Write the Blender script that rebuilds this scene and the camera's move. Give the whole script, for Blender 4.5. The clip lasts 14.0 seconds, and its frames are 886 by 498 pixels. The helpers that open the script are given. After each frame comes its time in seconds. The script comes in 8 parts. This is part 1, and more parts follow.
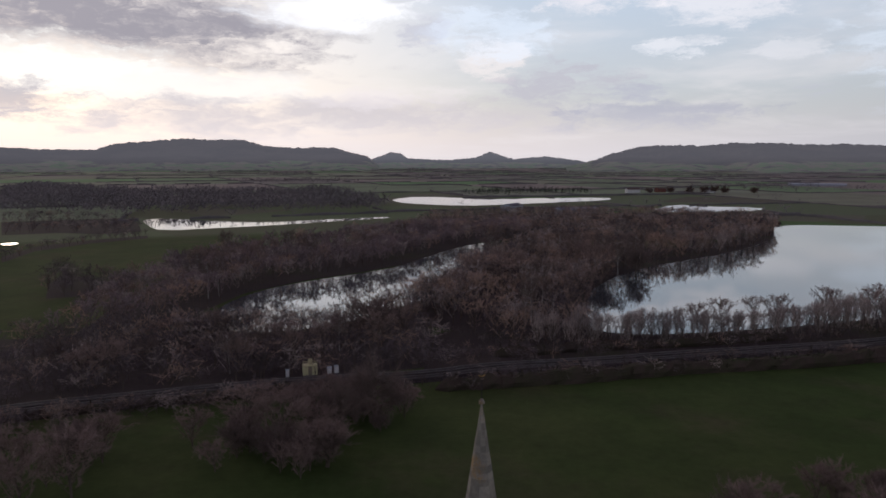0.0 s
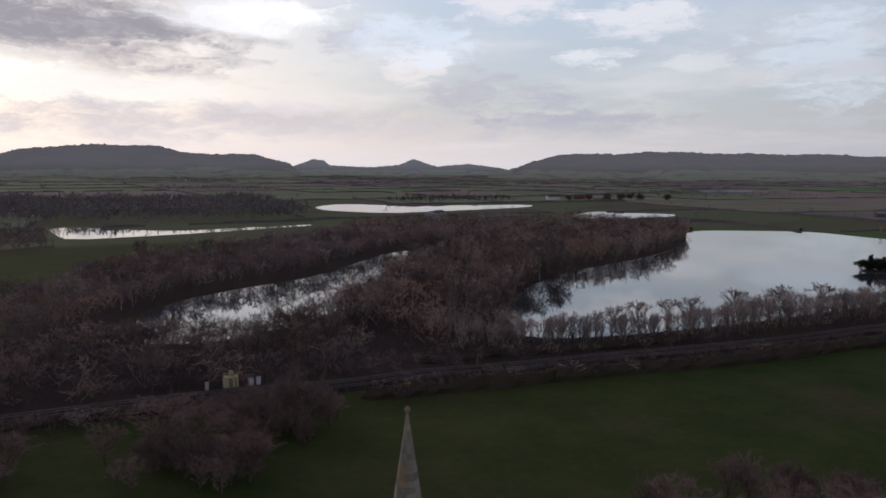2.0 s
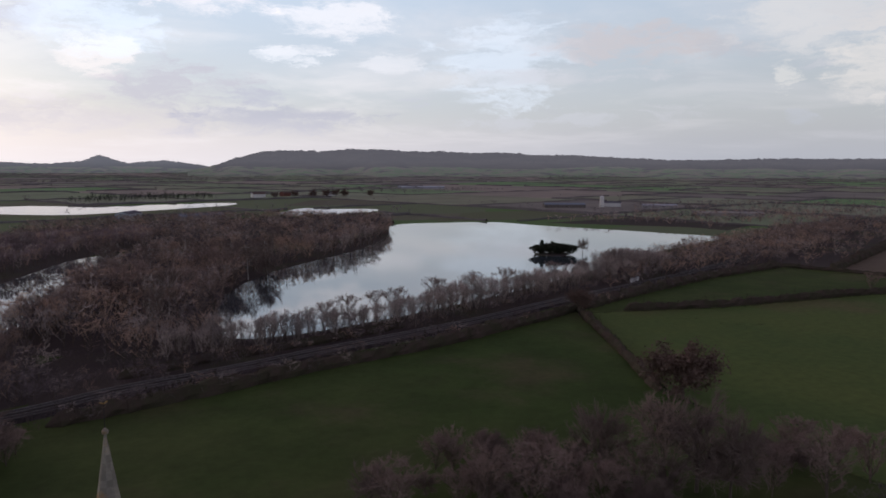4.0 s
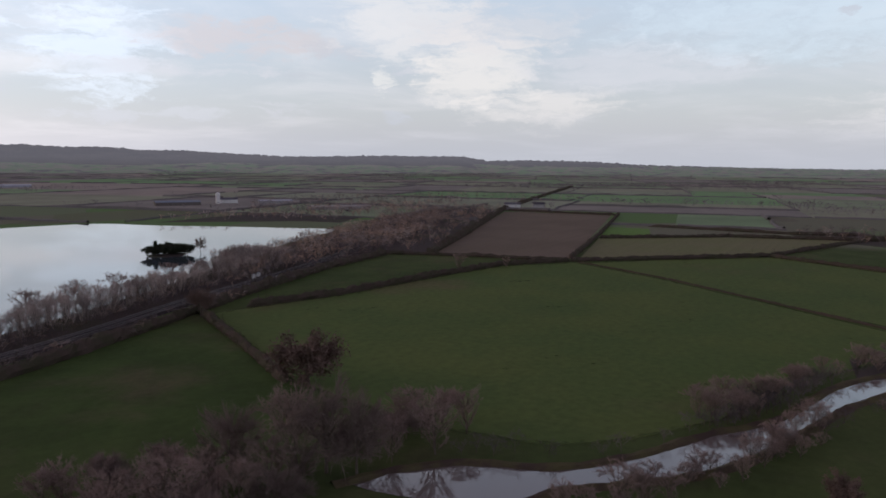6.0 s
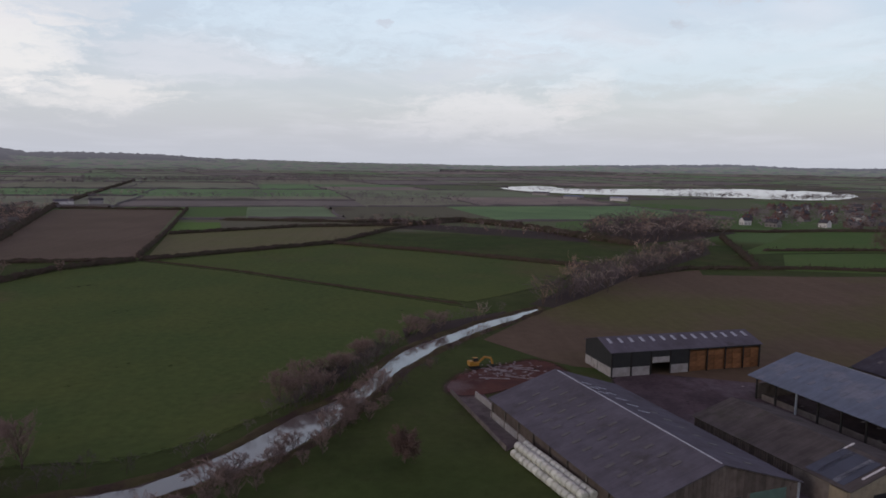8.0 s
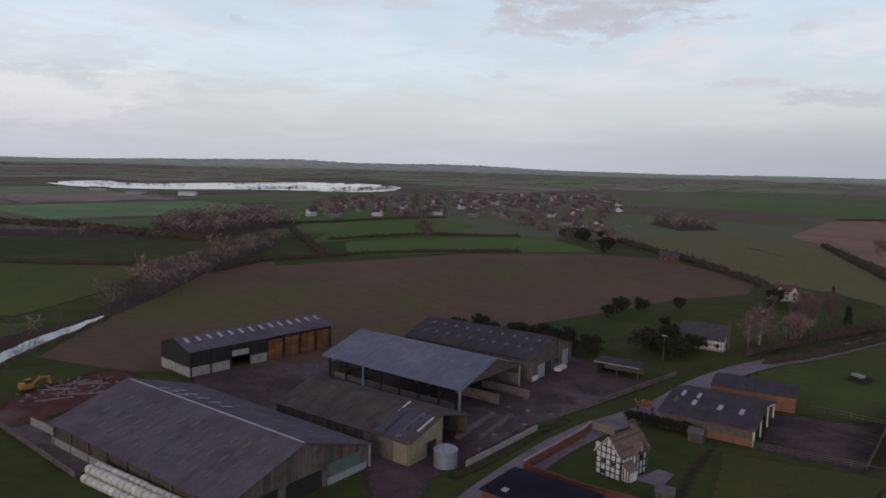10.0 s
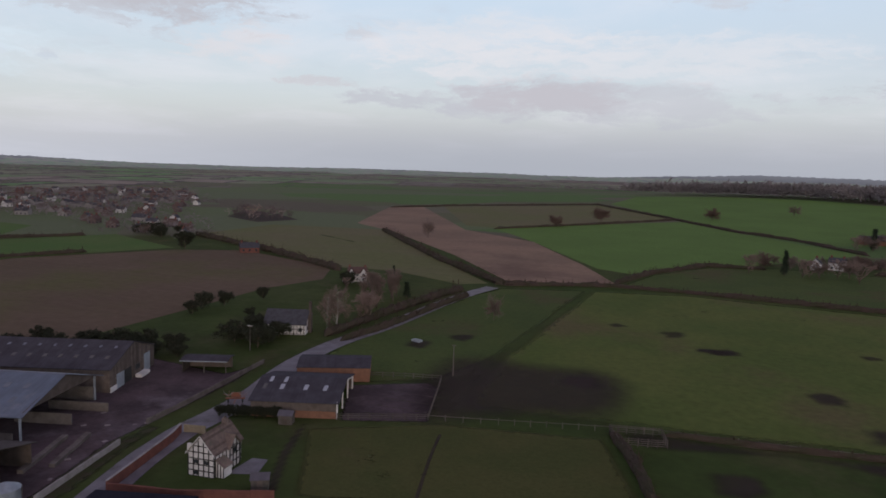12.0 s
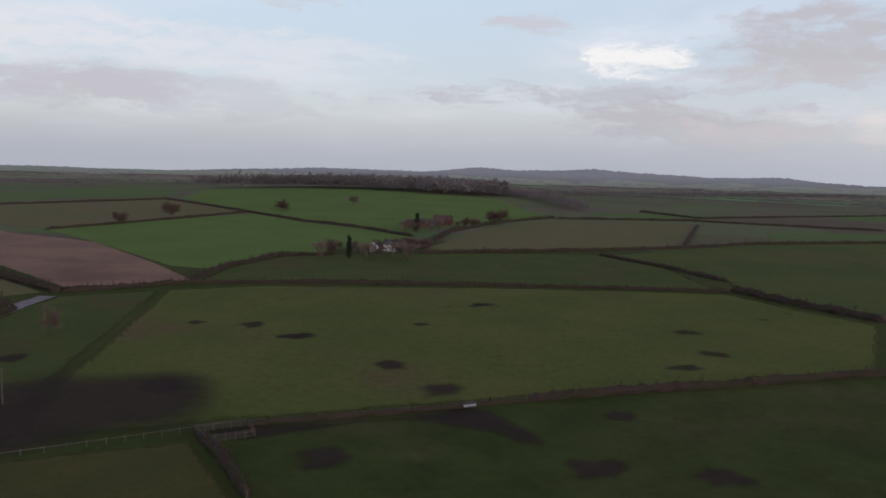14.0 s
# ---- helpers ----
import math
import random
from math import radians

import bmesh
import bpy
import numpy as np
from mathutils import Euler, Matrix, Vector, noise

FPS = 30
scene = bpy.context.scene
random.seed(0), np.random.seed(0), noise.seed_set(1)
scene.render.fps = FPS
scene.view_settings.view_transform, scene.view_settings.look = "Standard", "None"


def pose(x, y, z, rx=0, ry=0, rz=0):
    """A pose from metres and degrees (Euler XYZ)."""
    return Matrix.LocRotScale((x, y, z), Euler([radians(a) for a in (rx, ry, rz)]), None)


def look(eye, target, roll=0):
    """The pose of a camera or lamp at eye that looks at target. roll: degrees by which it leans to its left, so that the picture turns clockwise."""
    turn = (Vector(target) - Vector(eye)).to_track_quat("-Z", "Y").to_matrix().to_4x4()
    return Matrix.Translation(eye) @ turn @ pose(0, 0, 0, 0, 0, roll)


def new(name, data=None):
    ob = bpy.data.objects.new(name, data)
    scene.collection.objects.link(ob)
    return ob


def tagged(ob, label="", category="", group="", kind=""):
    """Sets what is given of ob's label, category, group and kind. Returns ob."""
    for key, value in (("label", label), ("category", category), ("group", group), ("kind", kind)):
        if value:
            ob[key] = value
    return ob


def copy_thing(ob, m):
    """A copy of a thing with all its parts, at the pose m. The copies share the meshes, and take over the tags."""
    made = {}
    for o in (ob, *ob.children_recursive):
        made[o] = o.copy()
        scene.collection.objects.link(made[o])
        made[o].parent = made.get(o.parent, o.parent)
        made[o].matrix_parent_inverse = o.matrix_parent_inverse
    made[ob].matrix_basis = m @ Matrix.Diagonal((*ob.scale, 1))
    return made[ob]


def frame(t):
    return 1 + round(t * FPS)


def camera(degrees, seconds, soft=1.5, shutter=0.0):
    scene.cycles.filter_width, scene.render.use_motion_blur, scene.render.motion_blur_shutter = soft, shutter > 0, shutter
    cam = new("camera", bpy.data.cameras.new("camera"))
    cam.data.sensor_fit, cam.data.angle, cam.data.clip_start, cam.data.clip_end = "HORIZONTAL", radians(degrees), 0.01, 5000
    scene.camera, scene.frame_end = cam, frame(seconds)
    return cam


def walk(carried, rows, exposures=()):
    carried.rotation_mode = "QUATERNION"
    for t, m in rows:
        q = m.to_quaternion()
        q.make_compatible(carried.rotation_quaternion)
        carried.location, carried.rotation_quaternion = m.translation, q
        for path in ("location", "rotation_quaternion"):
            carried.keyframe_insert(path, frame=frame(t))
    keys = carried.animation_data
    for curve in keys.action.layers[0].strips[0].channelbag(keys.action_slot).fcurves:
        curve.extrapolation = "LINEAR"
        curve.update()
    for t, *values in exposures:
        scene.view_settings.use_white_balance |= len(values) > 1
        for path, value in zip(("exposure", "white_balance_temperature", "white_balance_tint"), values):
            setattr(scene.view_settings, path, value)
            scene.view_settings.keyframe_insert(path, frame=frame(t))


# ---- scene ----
# ---- camera and walk: a drone hovering and turning on the spot, 45 m up ----
cam = camera(63.4, 14.0, soft=1.7)
EYE = (0.0, 0.0, 45.0)
ROWS = [
    (0.0, 0.17, -7.05, 0.05),
    (0.1, 0.16, -6.73, 0.05),
    (0.2, 0.14, -6.54, 0.05),
    (0.3, 0.12, -6.44, 0.04),
    (0.5, 0.10, -6.38, 0.04),
    (1.0, -0.03, -6.39, -0.07),
    (1.5, -1.86, -6.43, -0.15),
    (2.0, -5.89, -6.47, -0.16),
    (2.5, -10.71, -6.49, -0.16),
    (3.0, -16.18, -6.55, -0.18),
    (3.5, -22.28, -6.61, -0.19),
    (3.9, -27.61, -6.65, -0.20),
    (4.3, -33.34, -6.67, -0.20),
    (4.5, -36.34, -6.71, -0.18),
    (5.0, -43.74, -6.75, -0.25),
    (5.5, -51.21, -6.79, -0.35),
    (6.0, -58.88, -6.81, -0.39),
    (6.5, -67.18, -6.86, -0.50),
    (7.0, -75.50, -6.92, -0.67),
    (7.5, -83.90, -6.96, -0.76),
    (8.0, -92.26, -6.97, -0.87),
    (8.5, -100.61, -6.93, -0.98),
    (8.7, -103.97, -6.93, -0.97),
    (9.1, -110.62, -6.91, -1.05),
    (9.5, -117.26, -6.84, -1.24),
    (9.9, -123.90, -6.76, -1.48),
    (10.3, -130.53, -6.69, -1.69),
    (10.8, -138.82, -6.65, -1.81),
    (11.0, -141.96, -6.60, -1.79),
    (11.5, -150.05, -6.50, -1.77),
    (12.0, -158.33, -6.39, -1.82),
    (12.5, -166.65, -6.26, -1.79),
    (13.0, -174.95, -6.14, -1.76),
    (13.5, -183.23, -6.04, -1.67),
    (14.0, -191.57, -5.97, -1.61),
]
walk(cam, [(t, pose(*EYE, 90 + pitch, roll, yaw)) for t, yaw, pitch, roll in ROWS],
     exposures=[(0.0, -0.40), (0.5, -0.56), (2.0, -0.45), (4.5, -0.18), (7.0, 0.0), (14.0, 0.0)])

# ---- daylight: dull winter dusk, sun low behind broken cloud ----
SUN_AZ, SUN_EL = -31.0, 5.0  # degrees from +y towards +x, and above the horizon
sun = new("sun", bpy.data.lights.new("sun", "SUN"))
sun.data.energy, sun.data.angle, sun.data.color = 0.5, radians(14), (1.0, 0.83, 0.66)
sun.matrix_world = look((0, 0, 0), (-math.sin(radians(SUN_AZ)), -math.cos(radians(SUN_AZ)), -math.tan(radians(SUN_EL + 6))))


def sky_dir(az, el):
    a, e = radians(az), radians(el)
    return Vector((math.sin(a) * math.cos(e), math.cos(a) * math.cos(e), math.sin(e)))


class Nodes:
    """Small helper to wire node trees."""

    def __init__(self, tree):
        self.tree, self.links = tree, tree.links

    def add(self, kind, **props):
        n = self.tree.nodes.new(kind)
        for k, v in props.items():
            setattr(n, k, v)
        return n

    def put(self, socket, value):
        if isinstance(value, bpy.types.NodeSocket):
            self.links.new(value, socket)
        else:
            socket.default_value = value

    def math(self, op, a, b=0.0, clamp=False):
        n = self.add("ShaderNodeMath", operation=op, use_clamp=clamp)
        self.put(n.inputs[0], a), self.put(n.inputs[1], b)
        return n.outputs[0]

    def vec(self, op, a, b=(0, 0, 0)):
        n = self.add("ShaderNodeVectorMath", operation=op)
        self.put(n.inputs[0], a), self.put(n.inputs[1], b)
        return n.outputs["Value"] if op in ("DOT_PRODUCT", "LENGTH") else n.outputs[0]

    def noise(self, vector, scale, detail=4.0, rough=0.55, distort=0.0):
        n = self.add("ShaderNodeTexNoise")
        self.put(n.inputs["Vector"], vector)
        n.inputs["Scale"].default_value, n.inputs["Detail"].default_value = scale, detail
        n.inputs["Roughness"].default_value, n.inputs["Distortion"].default_value = rough, distort
        return n.outputs[0]

    def ramp(self, value, lo, hi):
        n = self.add("ShaderNodeMapRange", interpolation_type="SMOOTHSTEP")
        self.put(n.inputs[0], value)
        n.inputs[1].default_value, n.inputs[2].default_value = lo, hi
        return n.outputs[0]

    def mix(self, fac, a, b, blend="MIX"):
        n = self.add("ShaderNodeMix", data_type="RGBA", blend_type=blend)
        self.put(n.inputs[0], fac)
        self.put(n.inputs[6], a if isinstance(a, bpy.types.NodeSocket) else (*a, 1.0))
        self.put(n.inputs[7], b if isinstance(b, bpy.types.NodeSocket) else (*b, 1.0))
        return n.outputs[2]


def build_sky():
    world = bpy.data.worlds.new("sky")
    scene.world = world
    world.use_nodes = True
    w = Nodes(world.node_tree)
    world.node_tree.nodes.clear()
    tex = w.add("ShaderNodeTexSky", sky_type="NISHITA", sun_disc=False, sun_elevation=radians(SUN_EL), sun_rotation=radians(SUN_AZ),
                air_density=1.0, dust_density=1.5, ozone_density=1.5)
    d = w.add("ShaderNodeTexCoord").outputs["Generated"]
    sep = w.add("ShaderNodeSeparateXYZ")
    w.links.new(d, sep.inputs[0])
    up = w.math("MAXIMUM", sep.outputs[2], 0.0)
    # cloud sheet: the direction thrown on a high flat layer
    inv = w.math("DIVIDE", 1.0, w.math("ADD", up, 0.10))
    comb = w.add("ShaderNodeCombineXYZ")
    w.links.new(w.math("MULTIPLY", sep.outputs[0], inv), comb.inputs[0])
    w.links.new(w.math("MULTIPLY", sep.outputs[1], inv), comb.inputs[1])
    layer = comb.outputs[0]
    wisp = w.noise(layer, 0.75, 7.0, 0.58, 0.35)
    puff = w.noise(layer, 2.1, 6.0, 0.6, 0.2)
    swirl = w.add("ShaderNodeTexNoise")
    w.links.new(w.vec("MULTIPLY", d, (1.0, 1.0, 2.4)), swirl.inputs["Vector"])
    swirl.inputs["Scale"].default_value, swirl.inputs["Detail"].default_value, swirl.inputs["Roughness"].default_value = 7.0, 7.0, 0.66
    warp = swirl.outputs[0]
    bent = w.vec("ADD", d, w.vec("MULTIPLY", w.vec("SUBTRACT", swirl.outputs[1], (0.5, 0.5, 0.5)), (0.16, 0.16, 0.05)))
    # clear sky: pale blue above, greyer towards the horizon
    clear = w.mix(w.ramp(up, 0.0, 0.32), (7.2, 7.4, 8.1), (7.3, 8.7, 10.7))
    sky = w.mix(0.72, w.mix(1.0, tex.outputs[0], (1.6, 1.6, 1.6), "MULTIPLY"), clear)
    # glow round the hidden sun
    glow = w.vec("DOT_PRODUCT", d, sky_dir(SUN_AZ, SUN_EL + 2))
    sky = w.mix(w.math("MULTIPLY", w.ramp(glow, 0.80, 1.0), 0.7), sky, (12.4, 11.4, 10.6))
    # thin veil of high cloud
    veil = w.math("MULTIPLY", w.ramp(wisp, 0.45, 0.72), 0.40)
    veil_col = w.mix(w.ramp(glow, -0.2, 0.98), (8.4, 8.3, 8.9), (11.4, 10.6, 10.3))
    sky = w.mix(veil, sky, veil_col)
    # lower grey cloud
    grey_col = w.mix(w.ramp(glow, 0.2, 0.95), (5.6, 5.7, 6.4), (6.6, 6.1, 6.5))
    low = w.math("MULTIPLY", w.ramp(puff, 0.56, 0.74), 0.22)
    sky = w.mix(low, sky, grey_col)

    streaks = w.noise(w.vec("MULTIPLY", bent, (1.0, 1.0, 4.5)), 15.0, 8.0, 0.62, 0.6)
    uneven = w.math("ADD", w.math("SUBTRACT", warp, 0.5), w.math("MULTIPLY", w.math("SUBTRACT", streaks, 0.5), 1.3))

    def bank(az, el, wide, tall, colour, strength, ragged=0.9):
        """One cloud bank of its own: an uneven patch, degrees across and high."""
        nonlocal sky
        c = sky_dir(az, el)
        east = Vector((math.cos(radians(az)), -math.sin(radians(az)), 0))
        a = w.math("DIVIDE", w.vec("DOT_PRODUCT", bent, east), math.sin(radians(wide)))
        b = w.math("DIVIDE", w.vec("DOT_PRODUCT", bent, c.cross(east) * -1), math.sin(radians(tall)))
        r = w.math("ADD", w.math("MULTIPLY", a, a), w.math("MULTIPLY", b, b))
        r = w.math("ADD", r, w.math("MULTIPLY", uneven, ragged * 4.2))
        front = w.ramp(w.vec("DOT_PRODUCT", d, c), 0.3, 0.5)
        fac = w.math("MULTIPLY", w.math("MULTIPLY", w.ramp(r, 1.65, -0.15), strength * 0.95), front)
        sky = w.mix(fac, sky, colour)

    bank(-26.0, 9.9, 14.4, 3.90, (3.9, 3.7, 4.2), 1.0, 0.6)
    bank(-31.8, 10.6, 5.6, 1.75, (4.6, 4.3, 4.7), 0.6, 0.8)
    bank(-28.4, 6.7, 8.1, 1.90, (13.6, 12.9, 11.8), 0.95, 0.7)
    bank(-8.8, 11.3, 6.6, 1.15, (12.6, 12.6, 12.8), 0.85, 0.8)
    bank(-18.5, 5.4, 8.1, 1.20, (12.0, 11.4, 10.8), 0.7, 0.9)
    bank(-30.9, 4.2, 4.4, 1.40, (6.2, 5.7, 6.0), 0.9, 0.9)
    bank(-10.8, 3.3, 19.1, 1.45, (7.1, 6.6, 6.9), 0.85, 0.7)
    bank(-4.7, 4.7, 5.3, 1.00, (10.4, 9.6, 9.6), 0.6, 0.9)
    bank(-1.6, 9.6, 1.8, 1.30, (6.7, 6.7, 7.5), 0.8, 1.2)
    bank(3.5, 7.8, 2.0, 1.30, (11.4, 10.4, 10.0), 0.6, 1.4)
    bank(9.6, 6.0, 4.6, 1.70, (6.1, 5.9, 6.6), 0.75, 1.1)
    bank(11.8, 11.9, 4.1, 1.40, (11.6, 10.8, 10.8), 0.6, 1.0)
    bank(20.5, 11.0, 4.8, 1.35, (11.2, 10.8, 11.0), 0.6, 1.0)
    bank(17.9, 8.1, 2.6, 0.45, (11.2, 11.2, 11.6), 0.5, 1.5)
    bank(14.7, 5.1, 1.9, 0.65, (5.7, 5.8, 6.7), 0.7, 1.2)
    bank(16.4, 3.3, 7.6, 1.00, (5.1, 5.2, 6.1), 0.85, 0.9)
    bank(27.4, 4.8, 1.9, 0.60, (6.4, 6.5, 7.3), 0.7, 1.2)
    bank(33.6, 7.7, 4.6, 3.00, (9.6, 10.6, 12.0), 0.5, 1.0)
    bank(3.2, 9.7, 4.4, 1.45, (9.8, 10.9, 12.4), 0.5, 1.0)
    bank(17.9, 8.3, 2.2, 0.50, (9.4, 9.4, 9.8), 0.45, 1.6)
    bank(25.3, 7.9, 2.8, 0.65, (9.4, 9.4, 9.8), 0.6, 1.2)
    bank(43.1, 9.0, 6.6, 1.20, (6.9, 6.5, 6.8), 0.8, 1.0)
    bank(51.1, 8.6, 2.7, 0.90, (6.2, 6.4, 7.1), 0.75, 1.2)
    bank(37.8, 6.6, 8.2, 0.60, (7.1, 7.2, 7.8), 0.7, 1.1)
    bank(54.2, 6.5, 0.9, 0.85, (9.6, 9.4, 9.2), 0.55, 2.0)
    bank(55.8, 7.1, 1.1, 0.35, (6.4, 6.7, 7.5), 0.7, 1.2)
    bank(55.1, 3.6, 0.9, 0.50, (6.3, 6.6, 7.3), 0.8, 1.2)
    bank(46.7, 3.8, 2.6, 0.60, (7.0, 7.1, 7.7), 0.6, 1.2)
    bank(36.0, 3.3, 4.8, 0.50, (7.0, 7.2, 7.8), 0.6, 1.2)
    bank(55.8, 10.8, 5.2, 3.05, (8.7, 8.6, 8.8), 0.75, 0.9)
    bank(62.1, 7.1, 4.6, 2.80, (9.2, 8.9, 8.8), 0.8, 0.8)
    bank(67.0, 4.2, 6.0, 1.60, (8.9, 8.6, 8.6), 0.7, 0.8)
    bank(73.5, 7.2, 7.4, 1.80, (7.2, 7.4, 8.1), 0.65, 0.9)
    bank(62.5, 10.2, 5.2, 1.65, (7.6, 7.5, 7.9), 0.45, 1.0)
    bank(86.7, 10.4, 13.5, 2.90, (7.4, 8.7, 9.9), 0.55, 0.7)
    bank(88.4, 10.2, 0.6, 0.40, (6.0, 6.4, 7.3), 0.8, 1.0)
    bank(91.7, 6.6, 1.2, 0.40, (6.4, 6.8, 7.6), 0.7, 1.2)
    bank(95.3, 3.7, 7.8, 1.95, (8.6, 8.4, 8.6), 0.6, 0.8)
    bank(110.0, 10.0, 0.8, 0.50, (5.6, 6.0, 6.8), 0.85, 1.0)
    bank(129.2, 7.1, 0.9, 0.35, (5.6, 6.0, 6.8), 0.8, 1.1)
    bank(126.3, 6.9, 0.8, 0.35, (6.3, 6.7, 7.5), 0.6, 1.2)
    bank(116.6, 12.5, 8.2, 1.05, (6.2, 6.2, 6.8), 0.8, 1.0)
    bank(103.0, 5.2, 2.6, 1.75, (8.4, 8.1, 8.2), 0.5, 0.9)
    bank(114.2, 7.5, 16.3, 2.25, (7.3, 8.5, 9.5), 0.5, 0.7)
    bank(130.1, 10.4, 2.4, 0.90, (5.8, 6.0, 6.6), 0.8, 1.1)
    bank(138.8, 12.2, 6.9, 2.65, (5.2, 5.1, 5.6), 0.9, 1.0)
    bank(132.5, 10.0, 2.9, 0.70, (5.7, 6.0, 6.7), 0.8, 1.2)
    bank(142.8, 8.7, 3.9, 1.45, (8.0, 7.4, 7.6), 0.55, 1.0)
    bank(151.0, 9.9, 1.8, 0.45, (6.0, 6.1, 6.7), 0.7, 1.2)
    bank(148.7, 6.3, 2.6, 0.45, (6.6, 6.5, 6.9), 0.6, 1.2)
    bank(156.8, 5.1, 4.9, 0.55, (5.4, 5.6, 6.2), 0.75, 1.2)
    bank(167.2, 5.9, 5.8, 1.35, (5.3, 5.3, 5.9), 0.85, 1.0)
    bank(161.8, 9.9, 9.2, 1.80, (7.8, 7.7, 8.1), 0.55, 0.9)
    bank(149.2, 6.4, 2.8, 0.40, (6.0, 6.0, 6.5), 0.6, 1.2)
    bank(169.5, 5.4, 14.3, 1.50, (5.7, 5.8, 6.4), 0.75, 1.0)
    bank(170.3, 8.9, 16.1, 1.65, (7.9, 7.8, 8.2), 0.55, 0.9)
    bank(178.3, 13.0, 5.2, 0.75, (5.9, 6.0, 6.6), 0.7, 1.1)
    bank(166.8, 5.5, 5.4, 1.25, (5.5, 5.3, 5.8), 0.7, 1.0)
    bank(-161.7, 11.6, 3.4, 0.60, (5.9, 5.8, 6.3), 0.8, 1.1)
    bank(-153.3, 8.9, 3.3, 1.25, (9.8, 9.5, 9.3), 0.85, 1.3)
    bank(-155.5, 10.8, 3.8, 0.80, (7.0, 7.6, 8.6), 0.6, 1.0)
    bank(-149.0, 10.7, 2.3, 1.15, (6.6, 7.4, 8.6), 0.6, 1.0)
    bank(-159.2, 6.3, 9.9, 0.85, (5.2, 5.2, 5.8), 0.85, 1.1)
    bank(-141.2, 9.5, 6.2, 2.15, (5.2, 5.0, 5.4), 0.9, 0.9)
    bank(-143.8, 7.6, 6.6, 0.95, (5.6, 5.4, 5.8), 0.8, 1.0)
    bank(-148.8, 4.1, 9.2, 1.60, (5.1, 4.9, 5.4), 0.9, 0.8)
    bank(-145.8, 3.5, 5.3, 0.95, (7.4, 6.5, 6.5), 0.5, 1.0)
    bank(-136.4, 3.8, 3.5, 1.50, (8.2, 7.4, 7.2), 0.7, 0.9)
    # murk along the horizon
    sky = w.mix(w.math("MULTIPLY", w.ramp(up, 0.085, 0.0), 0.75), sky, w.mix(w.ramp(glow, 0.1, 0.97), (5.35, 5.6, 6.4), (10.0, 9.2, 9.2)))
    south = w.ramp(w.vec("DOT_PRODUCT", d, sky_dir(-178, 0)), 0.55, 0.95)
    sky = w.mix(w.math("MULTIPLY", w.math("MULTIPLY", w.ramp(up, 0.10, 0.0), south), 0.75), sky, (3.9, 4.15, 4.75))
    sky = w.mix(1.0, sky, w.mix(w.ramp(glow, 0.0, 0.75), (1.0, 1.0, 1.0), (1.16, 1.17, 1.21)), "MULTIPLY")
    # unseen sky overhead made darker than its rim and mauve, to dim the ground
    sky = w.mix(w.ramp(up, 0.26, 0.62), sky, (2.65, 2.25, 3.25))
    bg = w.add("ShaderNodeBackground")
    w.links.new(sky, bg.inputs[0])
    bg.inputs[1].default_value = 0.1
    w.links.new(bg.outputs[0], w.add("ShaderNodeOutputWorld").inputs[0])


build_sky()


